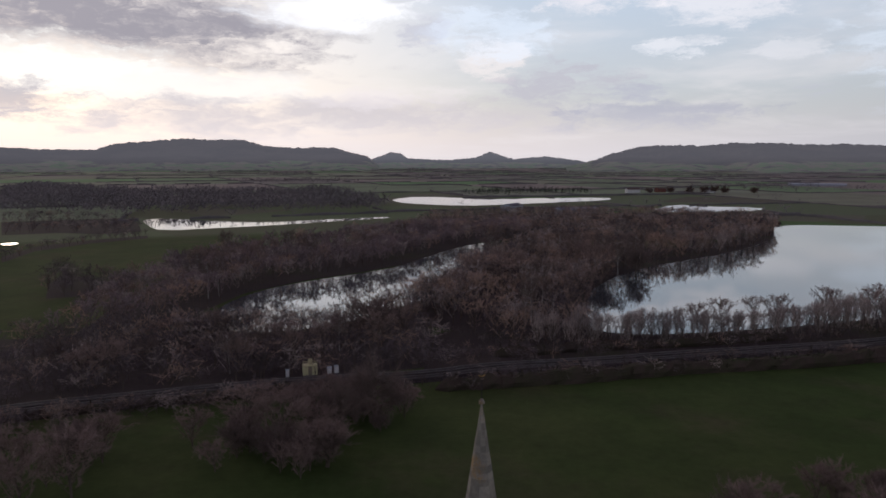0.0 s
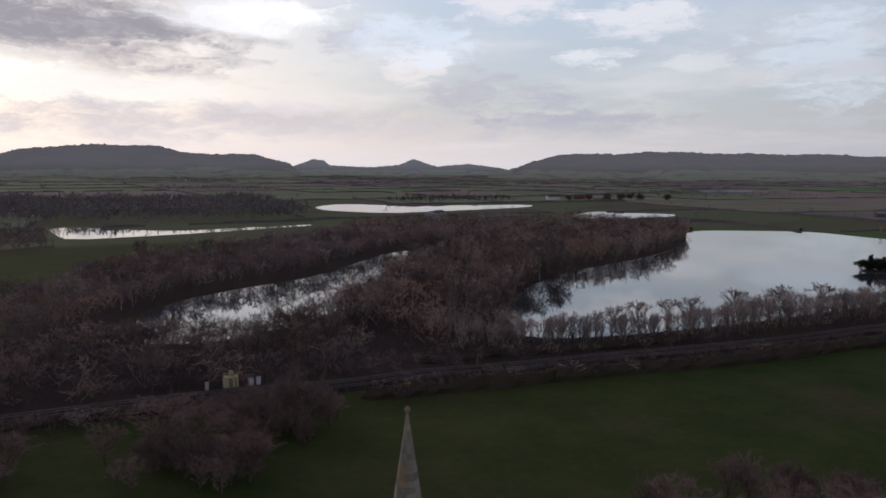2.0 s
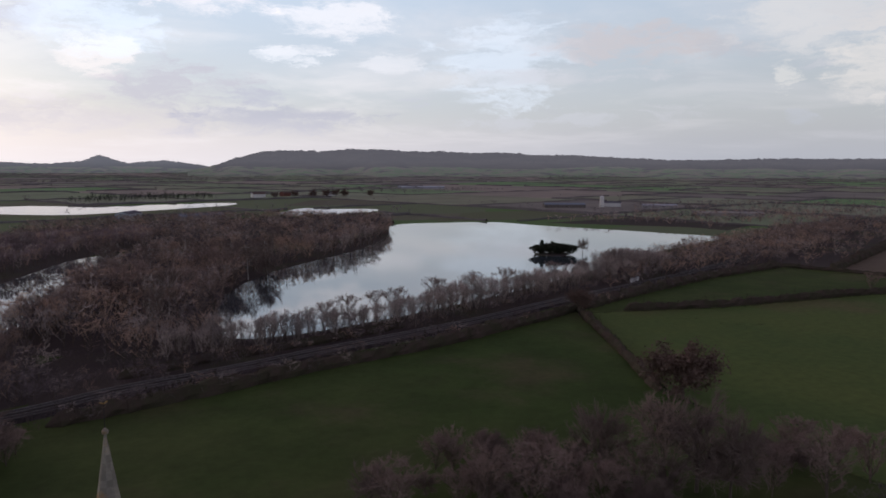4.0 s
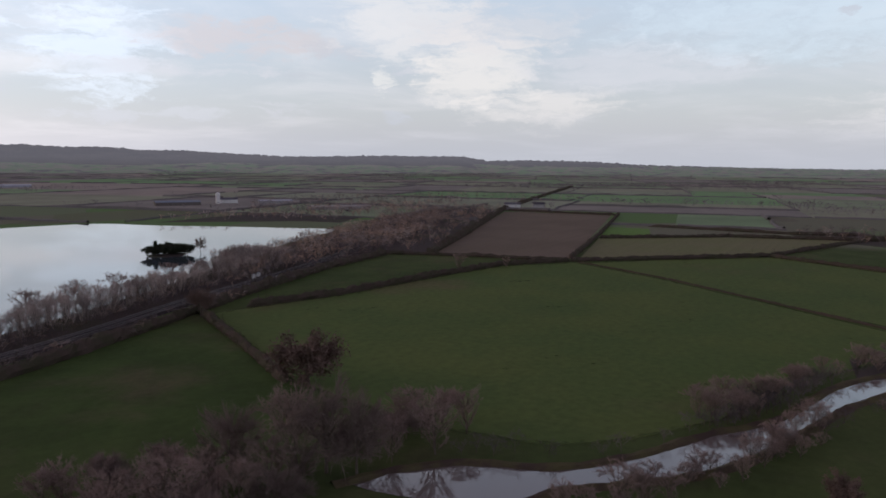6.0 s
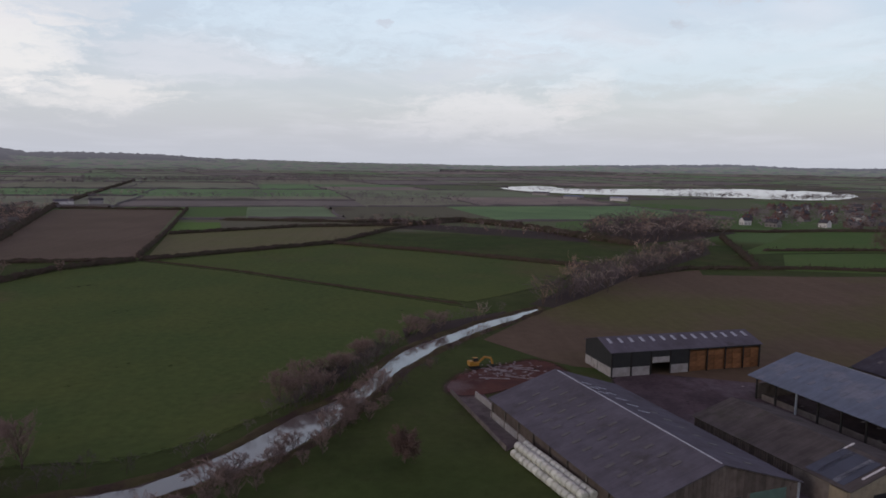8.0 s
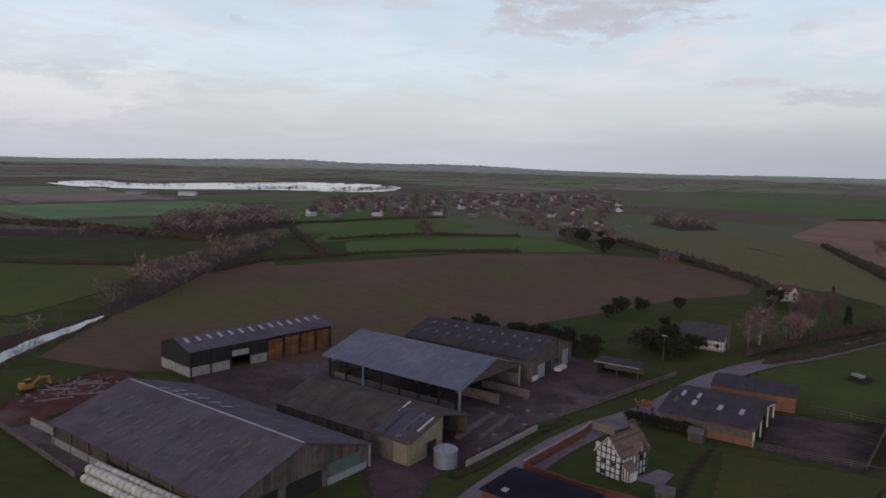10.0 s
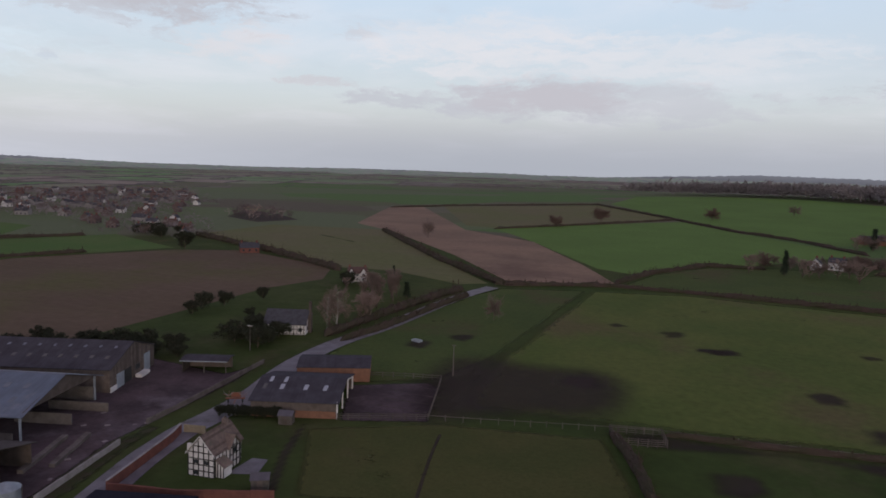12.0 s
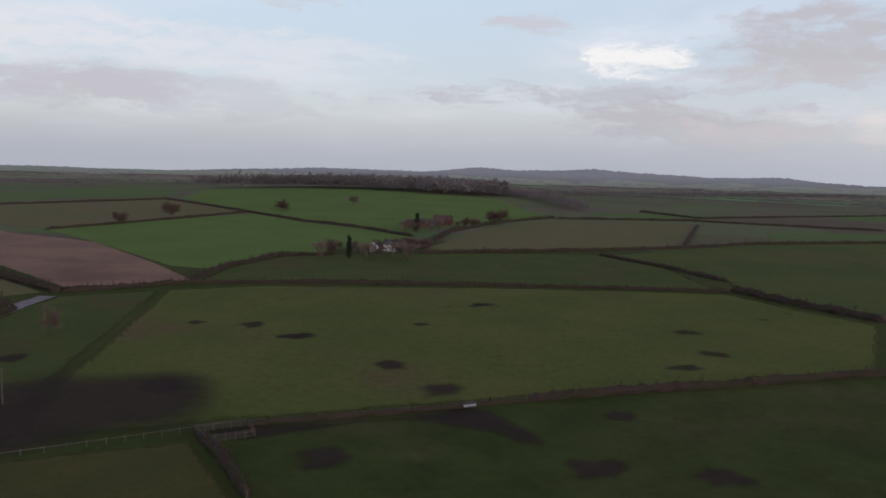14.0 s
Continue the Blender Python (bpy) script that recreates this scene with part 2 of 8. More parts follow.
# ---- materials ----
def surface(name, colour, second=None, scale=1.0, rough=0.85, fine=8.0, bump=0.0, metal=0.0, third=None, spread=(0.35, 0.65), per_object=0.0, mottle=0.35, sheets=0.0, rows=None):
    """A procedural material: two base colours blotched at one scale, grain at a finer one, optional wear in a third colour."""
    m = bpy.data.materials.new(name)
    m.use_nodes = True
    t = Nodes(m.node_tree)
    p = m.node_tree.nodes["Principled BSDF"]
    co = t.add("ShaderNodeTexCoord").outputs["Object"]
    second = second or tuple(c * 0.72 for c in colour)
    col = t.mix(t.ramp(t.noise(co, scale, 5.0, 0.6), *spread), colour, second)
    if third:
        col = t.mix(t.ramp(t.noise(t.vec("ADD", co, (37.0, 11.0, 5.0)), scale * 0.45, 6.0, 0.65), 0.52, 0.68), col, third)
    grain = t.noise(co, scale * fine, 3.0, 0.6)
    col = t.mix(mottle, col, t.mix(grain, (0.35, 0.35, 0.35), (1.65, 1.65, 1.65)), "MULTIPLY")
    if sheets:
        # every roof sheet weathered a little differently
        cell = t.add("ShaderNodeTexWhiteNoise")
        t.links.new(t.vec("FLOOR", t.vec("MULTIPLY", co, (0.95, 0.36, 0.0))), cell.inputs["Vector"])
        col = t.mix(sheets, col, t.mix(cell.outputs["Value"], (0.3, 0.3, 0.3), (1.7, 1.7, 1.7)), "MULTIPLY")
        streak = t.noise(t.vec("MULTIPLY", co, (2.2, 0.12, 0.12)), 1.0, 4.0, 0.7)
        col = t.mix(sheets * 1.4, col, t.mix(t.ramp(streak, 0.35, 0.65), (0.45, 0.45, 0.45), (1.5, 1.5, 1.5)), "MULTIPLY")
    if rows is not None:
        # drilled or ploughed rows
        lay = t.add("ShaderNodeMapping")
        lay.inputs["Rotation"].default_value, lay.inputs["Scale"].default_value = (0, 0, radians(rows)), (0.006, 0.28, 0.0)
        t.links.new(co, lay.inputs[0])
        col = t.mix(0.13, col, t.mix(t.ramp(t.noise(lay.outputs[0], 1.0, 5.0, 0.7), 0.32, 0.68), (0.62, 0.62, 0.62), (1.38, 1.38, 1.38)), "MULTIPLY")
    if per_object:
        rnd = t.add("ShaderNodeObjectInfo").outputs["Random"]
        col = t.mix(per_object, col, t.mix(rnd, (0.3, 0.3, 0.3), (1.7, 1.7, 1.7)), "MULTIPLY")
    t.links.new(col, p.inputs["Base Color"])
    p.inputs["Roughness"].default_value, p.inputs["Metallic"].default_value = rough, metal
    p.inputs["Specular IOR Level"].default_value = 0.04 if rough > 0.88 else 0.2 if rough > 0.6 else 0.5
    if bump:
        b = t.add("ShaderNodeBump")
        b.inputs["Strength"].default_value, b.inputs["Distance"].default_value = 0.8, bump
        t.links.new(grain, b.inputs["Height"])
        t.links.new(b.outputs[0], p.inputs["Normal"])
    return m


def ground_surface():
    """Pasture near by; farther off a patchwork of pasture, wheat and plough, each field one tone."""
    m = bpy.data.materials.new("valley_floor")
    m.use_nodes = True
    t = Nodes(m.node_tree)
    p = m.node_tree.nodes["Principled BSDF"]
    co = t.add("ShaderNodeTexCoord").outputs["Object"]
    grass = t.mix(t.ramp(t.noise(co, 0.012, 5.0, 0.6), 0.35, 0.65), (0.044, 0.066, 0.020), (0.059, 0.073, 0.026))
    grass = t.mix(t.ramp(t.noise(t.vec("ADD", co, (300.0, 90.0, 0.0)), 0.03, 6.0, 0.65), 0.5, 0.72), grass, (0.072, 0.070, 0.034))
    grass = t.mix(0.4, grass, t.mix(t.ramp(t.noise(t.vec("ADD", co, (50.0, 700.0, 0.0)), 0.075, 6.0, 0.7), 0.3, 0.7), (0.6, 0.62, 0.66), (1.4, 1.38, 1.3)), "MULTIPLY")
    cells = t.add("ShaderNodeTexVoronoi", feature="F1", distance="MANHATTAN")
    rot = t.add("ShaderNodeMapping")
    rot.inputs["Rotation"].default_value, rot.inputs["Scale"].default_value = (0, 0, 0.35), (0.0042, 0.0075, 1)
    t.links.new(t.vec("MULTIPLY", co, (1, 1, 0)), rot.inputs[0])
    t.links.new(rot.outputs[0], cells.inputs["Vector"])
    cells.inputs["Scale"].default_value, cells.inputs["Randomness"].default_value = 1.0, 0.75
    pick = t.add("ShaderNodeSeparateColor")
    t.links.new(cells.outputs["Color"], pick.inputs[0])
    far = t.add("ShaderNodeValToRGB")
    far.color_ramp.interpolation = "CONSTANT"
    # tones paler than the near grass, haze painted into the far floor
    tones = [(0.0, (0.120, 0.145, 0.075)), (0.20, (0.095, 0.150, 0.055)), (0.36, (0.115, 0.122, 0.070)), (0.52, (0.118, 0.106, 0.076)),
             (0.66, (0.122, 0.142, 0.080)), (0.84, (0.134, 0.130, 0.088))]
    for i, (at, c) in enumerate(tones):
        e = far.color_ramp.elements[0] if i == 0 else far.color_ramp.elements.new(at)
        e.position, e.color = at, (*c, 1)
    t.links.new(pick.outputs[0], far.inputs[0])
    away = t.ramp(t.vec("LENGTH", t.vec("MULTIPLY", co, (1, 1, 0))), 440.0, 470.0)
    col = t.mix(away, grass, far.outputs[0])
    grain = t.noise(co, 0.5, 6.0, 0.7)
    col = t.mix(0.45, col, t.mix(grain, (0.3, 0.3, 0.3), (1.7, 1.7, 1.7)), "MULTIPLY")
    t.links.new(col, p.inputs["Base Color"])
    p.inputs["Roughness"].default_value, p.inputs["Specular IOR Level"].default_value = 0.95, 0.03
    return m


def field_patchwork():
    """Distant fields, each parcel one tone of pasture, wheat, stubble or plough, paled to stand for haze, mottled and
    drilled.
    """
    m = bpy.data.materials.new("hazed_field")
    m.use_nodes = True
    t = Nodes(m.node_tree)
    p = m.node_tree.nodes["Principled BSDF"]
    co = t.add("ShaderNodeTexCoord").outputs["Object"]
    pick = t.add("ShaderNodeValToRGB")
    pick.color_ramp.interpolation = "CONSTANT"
    # base colours lifted and greyed: haze put into the field tones
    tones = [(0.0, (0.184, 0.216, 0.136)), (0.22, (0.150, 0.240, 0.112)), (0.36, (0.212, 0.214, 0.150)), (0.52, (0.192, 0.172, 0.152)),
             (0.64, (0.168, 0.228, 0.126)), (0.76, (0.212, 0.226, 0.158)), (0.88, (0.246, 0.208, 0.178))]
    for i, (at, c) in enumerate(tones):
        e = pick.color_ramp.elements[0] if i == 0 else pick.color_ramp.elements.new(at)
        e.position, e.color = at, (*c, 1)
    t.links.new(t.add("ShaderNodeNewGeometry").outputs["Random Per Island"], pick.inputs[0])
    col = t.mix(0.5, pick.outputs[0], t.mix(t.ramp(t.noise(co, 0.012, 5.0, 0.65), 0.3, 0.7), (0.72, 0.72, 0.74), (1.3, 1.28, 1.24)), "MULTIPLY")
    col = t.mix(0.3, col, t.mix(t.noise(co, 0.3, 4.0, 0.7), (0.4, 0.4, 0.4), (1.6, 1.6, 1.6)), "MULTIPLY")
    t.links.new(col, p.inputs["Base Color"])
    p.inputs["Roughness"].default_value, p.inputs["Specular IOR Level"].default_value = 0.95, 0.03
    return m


def soft_edged(m, most):
    """Lets a ground cover fray out at its rim, by the 'edge' value of its vertices and noise."""
    t = Nodes(m.node_tree)
    p = m.node_tree.nodes["Principled BSDF"]
    co = t.add("ShaderNodeTexCoord").outputs["Object"]
    rim = t.add("ShaderNodeAttribute", attribute_name="edge").outputs["Fac"]
    n = t.math("ADD", t.math("MULTIPLY", t.noise(co, 0.35, 6.0, 0.7), 0.9), t.math("MULTIPLY", t.noise(co, 0.05, 4.0, 0.65), 1.1))
    t.links.new(t.math("MULTIPLY", t.ramp(t.math("MULTIPLY", rim, t.math("ADD", n, 0.05)), 0.12, 0.98), most), p.inputs["Alpha"])
    return m


def water_surface(name, tint, ripple):
    m = bpy.data.materials.new(name)
    m.use_nodes = True
    t = Nodes(m.node_tree)
    p = m.node_tree.nodes["Principled BSDF"]
    p.inputs["Base Color"].default_value = (*tint, 1)
    p.inputs["Roughness"].default_value, p.inputs["IOR"].default_value = 0.03, 1.62
    p.inputs["Specular IOR Level"].default_value = 0.9
    co = t.add("ShaderNodeTexCoord").outputs["Object"]
    b = t.add("ShaderNodeBump")
    b.inputs["Strength"].default_value, b.inputs["Distance"].default_value = 1.0, ripple
    t.links.new(t.noise(co, 0.35, 5.0, 0.6), b.inputs["Height"])
    t.links.new(b.outputs[0], p.inputs["Normal"])
    return m


def hill_surface(name, wood_a, wood_b, air, tree_line):
    """Far hills: fields on the lower slopes, woods above, the lit air before them painted on as emission."""
    m = bpy.data.materials.new(name)
    m.use_nodes = True
    t = Nodes(m.node_tree)
    p = m.node_tree.nodes["Principled BSDF"]
    co = t.add("ShaderNodeTexCoord").outputs["Object"]
    cells = t.add("ShaderNodeTexVoronoi", feature="F1", distance="MANHATTAN")
    t.links.new(t.vec("MULTIPLY", co, (0.005, 0.008, 0)), cells.inputs["Vector"])
    pick = t.add("ShaderNodeSeparateColor")
    t.links.new(cells.outputs["Color"], pick.inputs[0])
    fields = t.mix(t.ramp(pick.outputs[0], 0.3, 0.7), (0.085, 0.150, 0.055), (0.150, 0.135, 0.095))
    fields = t.mix(t.ramp(t.noise(co, 0.011, 6.0, 0.7), 0.52, 0.60), fields, wood_b)
    woods = t.mix(t.ramp(t.noise(co, 0.006, 6.0, 0.6), 0.4, 0.6), wood_a, wood_b)
    woods = t.mix(0.5, woods, t.mix(t.noise(co, 0.09, 4.0, 0.7), (0.3, 0.3, 0.3), (1.7, 1.7, 1.7)), "MULTIPLY")
    sep = t.add("ShaderNodeSeparateXYZ")
    t.links.new(co, sep.inputs[0])
    up = t.math("ADD", sep.outputs[2], t.math("MULTIPLY", t.math("SUBTRACT", t.noise(co, 0.0035, 4.0, 0.6), 0.5), tree_line * 2.0))
    col = t.mix(t.ramp(up, tree_line - 3, tree_line + 3), fields, woods)
    t.links.new(col, p.inputs["Base Color"])
    p.inputs["Roughness"].default_value, p.inputs["Specular IOR Level"].default_value = 1.0, 0.0
    # haze as a glow of the slopes, fainter at the foot
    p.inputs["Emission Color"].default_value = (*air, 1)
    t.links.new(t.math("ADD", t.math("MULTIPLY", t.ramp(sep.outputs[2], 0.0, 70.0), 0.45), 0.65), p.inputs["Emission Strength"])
    return m


MAT = dict(
    ground=ground_surface(),
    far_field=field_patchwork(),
    water=water_surface("lake_water", (0.045, 0.055, 0.062), 0.005),
    river=water_surface("river_water", (0.12, 0.095, 0.085), 0.004),
    plough=surface("umber_soil", (0.122, 0.094, 0.068), (0.140, 0.106, 0.078), 0.02, 0.95, 30, rows=-25),
    loam=surface("bare_loam", (0.112, 0.082, 0.056), (0.132, 0.094, 0.066), 0.012, 0.95, 30, third=(0.104, 0.098, 0.042), rows=20),
    olive=surface("thin_crop", (0.128, 0.132, 0.058), (0.142, 0.129, 0.070), 0.015, 0.95, 30, rows=75),
    wheat=surface("winter_wheat", (0.074, 0.130, 0.036), (0.090, 0.134, 0.042), 0.02, 0.95, 30),
    bright=surface("lush_grass", (0.112, 0.186, 0.048), (0.100, 0.164, 0.043), 0.02, 0.95, 30),
    stubble=surface("stubble", (0.250, 0.172, 0.122), (0.200, 0.140, 0.100), 0.02, 0.95, 20, rows=57, third=(0.165, 0.112, 0.084)),
    rough_grass=surface("rough_grass", (0.082, 0.084, 0.031), (0.068, 0.077, 0.027), 0.08, 0.95, 20, mottle=0.5, third=(0.090, 0.080, 0.038)),
    mud=surface("trodden_mud", (0.046, 0.033, 0.033), (0.060, 0.044, 0.040), 0.12, 0.95, 14, third=(0.054, 0.050, 0.030)),
    pasture=surface("grazed_pasture", (0.110, 0.130, 0.039), (0.087, 0.116, 0.032), 0.03, 0.95, 20, third=(0.116, 0.104, 0.048), mottle=0.5),
    meadow=surface("river_meadow", (0.090, 0.113, 0.035), (0.072, 0.102, 0.032), 0.02, 0.95, 24, third=(0.104, 0.099, 0.045), mottle=0.5),
    paddock=surface("lane_paddock", (0.078, 0.102, 0.033), (0.064, 0.090, 0.029), 0.05, 0.95, 20, third=(0.086, 0.082, 0.039), mottle=0.5),
    yard=surface("wet_yard_concrete", (0.106, 0.078, 0.084), (0.064, 0.049, 0.053), 0.10, 0.9, 12, third=(0.150, 0.126, 0.136), mottle=0.55),
    red_earth=surface("red_earth", (0.110, 0.052, 0.042), (0.080, 0.040, 0.036), 0.15, 0.95, 10, third=(0.15, 0.105, 0.10)),
    bank=surface("earth_bank", (0.060, 0.042, 0.034), (0.085, 0.074, 0.036), 0.2, 0.95, 10),
    tarmac=surface("old_tarmac", (0.190, 0.176, 0.196), (0.138, 0.126, 0.140), 0.3, 0.7, 10, third=(0.100, 0.086, 0.086)),
    verge=surface("muddy_verge", (0.046, 0.058, 0.024), (0.058, 0.050, 0.034), 0.4, 0.95, 10, third=(0.060, 0.046, 0.038)),
    silo_steel=surface("dull_galvanised", (0.270, 0.305, 0.345), (0.215, 0.245, 0.280), 1.2, 0.5, 6, metal=0.3),
    litter=surface("leaf_litter", (0.054, 0.043, 0.041), (0.064, 0.050, 0.044), 0.05, 0.95, 20, third=(0.060, 0.058, 0.036)),
    hedge=surface("hedge_twigs", (0.066, 0.048, 0.040), (0.052, 0.047, 0.030), 0.25, 0.95, 10),
    # thorn and twigs for far off, haze mixed in as paler greyer colour
    far_thorn=surface("hazed_thorn", (0.150, 0.132, 0.132), (0.120, 0.112, 0.106), 0.02, 0.95, 10),
    far_twigs=surface("hazed_twigs", (0.240, 0.208, 0.206), (0.168, 0.148, 0.148), 0.02, 0.95, 10),
    bark=surface("bark", (0.13, 0.10, 0.08), (0.095, 0.075, 0.06), 1.5, 0.9, 8),
    pale_bark=surface("birch_bark", (0.45, 0.42, 0.38), (0.22, 0.20, 0.18), 1.5, 0.8, 8),
    twig_scrub=surface("scrub_twigs", (0.168, 0.132, 0.133), (0.092, 0.074, 0.076), 0.09, 0.95, 20, spread=(0.42, 0.58)),
    twig_birch=surface("birch_twigs", (0.300, 0.222, 0.220), (0.172, 0.130, 0.132), 0.08, 0.95, 20, spread=(0.42, 0.58)),
    twig_willow=surface("willow_twigs", (0.430, 0.292, 0.222), (0.240, 0.170, 0.142), 0.07, 0.95, 20, spread=(0.42, 0.58)),
    # darker willow copy for lone trees; the woods' copy is lifted against self-shade
    twig_willow_dark=surface("dark_willow_twigs", (0.285, 0.203, 0.176), (0.188, 0.138, 0.126), 0.4, 0.95, 12),
    twig_grey=surface("grey_twigs", (0.430, 0.345, 0.308), (0.265, 0.216, 0.198), 0.08, 0.95, 20, spread=(0.42, 0.58)),
    twig_oak=surface("oak_twigs", (0.190, 0.140, 0.122), (0.140, 0.106, 0.096), 0.3, 0.95, 10),
    leaf_ochre=surface("withered_leaves", (0.150, 0.098, 0.080), (0.112, 0.078, 0.066), 0.6, 0.9, 8),
    leaf_dark=surface("evergreen_leaves", (0.042, 0.046, 0.030), (0.034, 0.038, 0.026), 0.6, 0.9, 8, third=(0.052, 0.042, 0.034)),
    needles=surface("dark_needles", (0.034, 0.046, 0.030), (0.026, 0.038, 0.024), 0.6, 0.9, 8),
    ballast=surface("railway_ballast", (0.040, 0.033, 0.031), (0.030, 0.025, 0.024), 1.0, 0.95, 6),
    steel=surface("worn_steel", (0.17, 0.15, 0.145), (0.12, 0.10, 0.095), 2.0, 0.6, 4, metal=0.2),
    sleeper=surface("sleepers", (0.055, 0.047, 0.045), (0.042, 0.036, 0.035), 1.0, 0.95, 6),
    roof_grey=surface("fibre_cement_roof", (0.116, 0.108, 0.130), (0.094, 0.086, 0.101), 0.25, 0.9, 8, third=(0.082, 0.074, 0.078), sheets=0.08),
    roof_blue=surface("weathered_steel_roof", (0.100, 0.122, 0.172), (0.082, 0.100, 0.138), 0.3, 0.6, 8, third=(0.145, 0.155, 0.192), sheets=0.12),
    patch_blue=surface("blue_sheet_patch", (0.070, 0.078, 0.105), (0.055, 0.060, 0.080), 0.5, 0.7, 8),
    pale_sheet=surface("faded_sheet", (0.165, 0.175, 0.210), (0.130, 0.140, 0.172), 0.6, 0.7, 8),
    dull_brick=surface("dull_brick", (0.150, 0.104, 0.098), (0.115, 0.084, 0.080), 0.8, 0.9, 10),
    grey_render=surface("grey_render", (0.285, 0.262, 0.255), (0.225, 0.205, 0.200), 0.8, 0.9, 8),
    roof_brown=surface("mossy_roof", (0.096, 0.084, 0.080), (0.073, 0.063, 0.060), 0.25, 0.95, 8, third=(0.064, 0.062, 0.046), sheets=0.14),
    roof_dark=surface("dark_sheet_roof", (0.070, 0.065, 0.077), (0.055, 0.050, 0.059), 0.3, 0.9, 8, sheets=0.1),
    rooflight=surface("translucent_sheet", (0.36, 0.37, 0.42), (0.29, 0.30, 0.34), 0.8, 0.6, 6),
    dark_sheet=surface("dirty_rooflight", (0.065, 0.058, 0.056), (0.09, 0.082, 0.08), 0.9, 0.6, 6),
    boards=surface("weathered_boards", (0.135, 0.108, 0.096), (0.100, 0.080, 0.070), 0.8, 0.9, 8, per_object=0.35),
    # real black cladding, and also the painted dark of doorways and interiors
    black_clad_and_gloom=surface("black_cladding_and_gloom", (0.012, 0.012, 0.013), (0.018, 0.017, 0.017), 0.8, 0.6, 6),
    panel=surface("concrete_panel", (0.34, 0.32, 0.315), (0.27, 0.25, 0.245), 0.8, 0.9, 8, third=(0.20, 0.178, 0.165)),
    concrete=surface("old_concrete", (0.165, 0.142, 0.132), (0.125, 0.106, 0.098), 0.6, 0.92, 8, third=(0.095, 0.080, 0.074)),
    straw=surface("straw_bales", (0.24, 0.118, 0.058), (0.175, 0.088, 0.045), 0.9, 0.95, 9, per_object=0.3),
    galvanised=surface("galvanised_steel", (0.40, 0.44, 0.49), (0.33, 0.36, 0.41), 1.2, 0.4, 6, metal=0.35),
    white_paint=surface("white_render", (0.66, 0.63, 0.62), (0.54, 0.51, 0.50), 0.8, 0.9, 6),
    oak_beam=surface("black_timber", (0.020, 0.018, 0.017), (0.03, 0.027, 0.025), 2.0, 0.8, 6),
    tile=surface("clay_tiles", (0.165, 0.125, 0.108), (0.125, 0.095, 0.085), 1.2, 0.9, 10, per_object=0.4, third=(0.10, 0.095, 0.075)),
    slate=surface("slates", (0.075, 0.073, 0.084), (0.058, 0.056, 0.064), 1.0, 0.9, 8),
    red_tile=surface("red_tiles", (0.125, 0.080, 0.070), (0.098, 0.066, 0.060), 0.8, 0.9, 10),
    brick=surface("orange_brick", (0.235, 0.118, 0.078), (0.185, 0.098, 0.068), 1.2, 0.9, 10),
    red_brick=surface("red_brick", (0.185, 0.080, 0.064), (0.145, 0.064, 0.054), 0.8, 0.9, 10),
    cream=surface("cream_blockwork", (0.285, 0.238, 0.172), (0.225, 0.188, 0.140), 0.8, 0.9, 8),
    stone=surface("lichened_limestone", (0.30, 0.265, 0.215), (0.22, 0.195, 0.165), 1.6, 0.95, 9, per_object=0.3, third=(0.31, 0.20, 0.10), bump=0.02),
    gold=surface("gilt_copper", (0.55, 0.34, 0.10), (0.40, 0.25, 0.09), 4, 0.35, 4, metal=0.8),
    bale_wrap=surface("pale_bale_wrap", (0.60, 0.60, 0.52), (0.50, 0.50, 0.43), 0.8, 0.5, 6, per_object=0.2),
    yellow=surface("machine_yellow", (0.40, 0.20, 0.02), (0.30, 0.15, 0.02), 1.0, 0.6, 6),
    hut_yellow=surface("faded_yellow_paint", (0.62, 0.56, 0.32), (0.52, 0.47, 0.27), 1.5, 0.7, 6),
    red_paint=surface("machine_red", (0.24, 0.085, 0.045), (0.18, 0.07, 0.04), 1.0, 0.5, 6),
    rust=surface("rusty_sheet", (0.20, 0.10, 0.065), (0.14, 0.078, 0.055), 0.8, 0.85, 8),
    rubber=surface("rubber", (0.02, 0.02, 0.02), (0.03, 0.03, 0.03), 2, 0.8, 5),
    glass=surface("dark_glass", (0.03, 0.035, 0.04), (0.045, 0.05, 0.055), 1.0, 0.15, 4),
    timber=surface("grey_timber", (0.125, 0.108, 0.096), (0.095, 0.082, 0.072), 1.5, 0.9, 8, per_object=0.3),
    green_sheet=surface("green_sheeting", (0.09, 0.15, 0.125), (0.07, 0.12, 0.10), 0.6, 0.6, 6),
    blue_sheet=surface("dark_blue_sheet", (0.016, 0.016, 0.026), (0.022, 0.022, 0.032), 0.3, 0.95, 6),
    rubble=surface("broken_concrete", (0.26, 0.225, 0.23), (0.17, 0.145, 0.148), 1.0, 0.9, 6),
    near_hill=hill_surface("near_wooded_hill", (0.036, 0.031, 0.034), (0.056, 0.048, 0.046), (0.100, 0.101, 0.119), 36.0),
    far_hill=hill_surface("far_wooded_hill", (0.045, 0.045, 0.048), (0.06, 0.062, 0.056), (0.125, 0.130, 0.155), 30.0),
)

for key in ("mud", "red_earth", "rough_grass", "yard", "pasture", "meadow", "paddock", "verge"):
    soft_edged(MAT[key], 0.66 if key == "mud" else 0.95)


# ---- building helpers ----
def height(x, y):
    """The land: a flat valley floor, with one low hill to the south."""
    d2 = (x + 105) ** 2 + (y + 1105) ** 2
    return 22.0 * math.exp(-d2 / (2 * 330.0 ** 2))


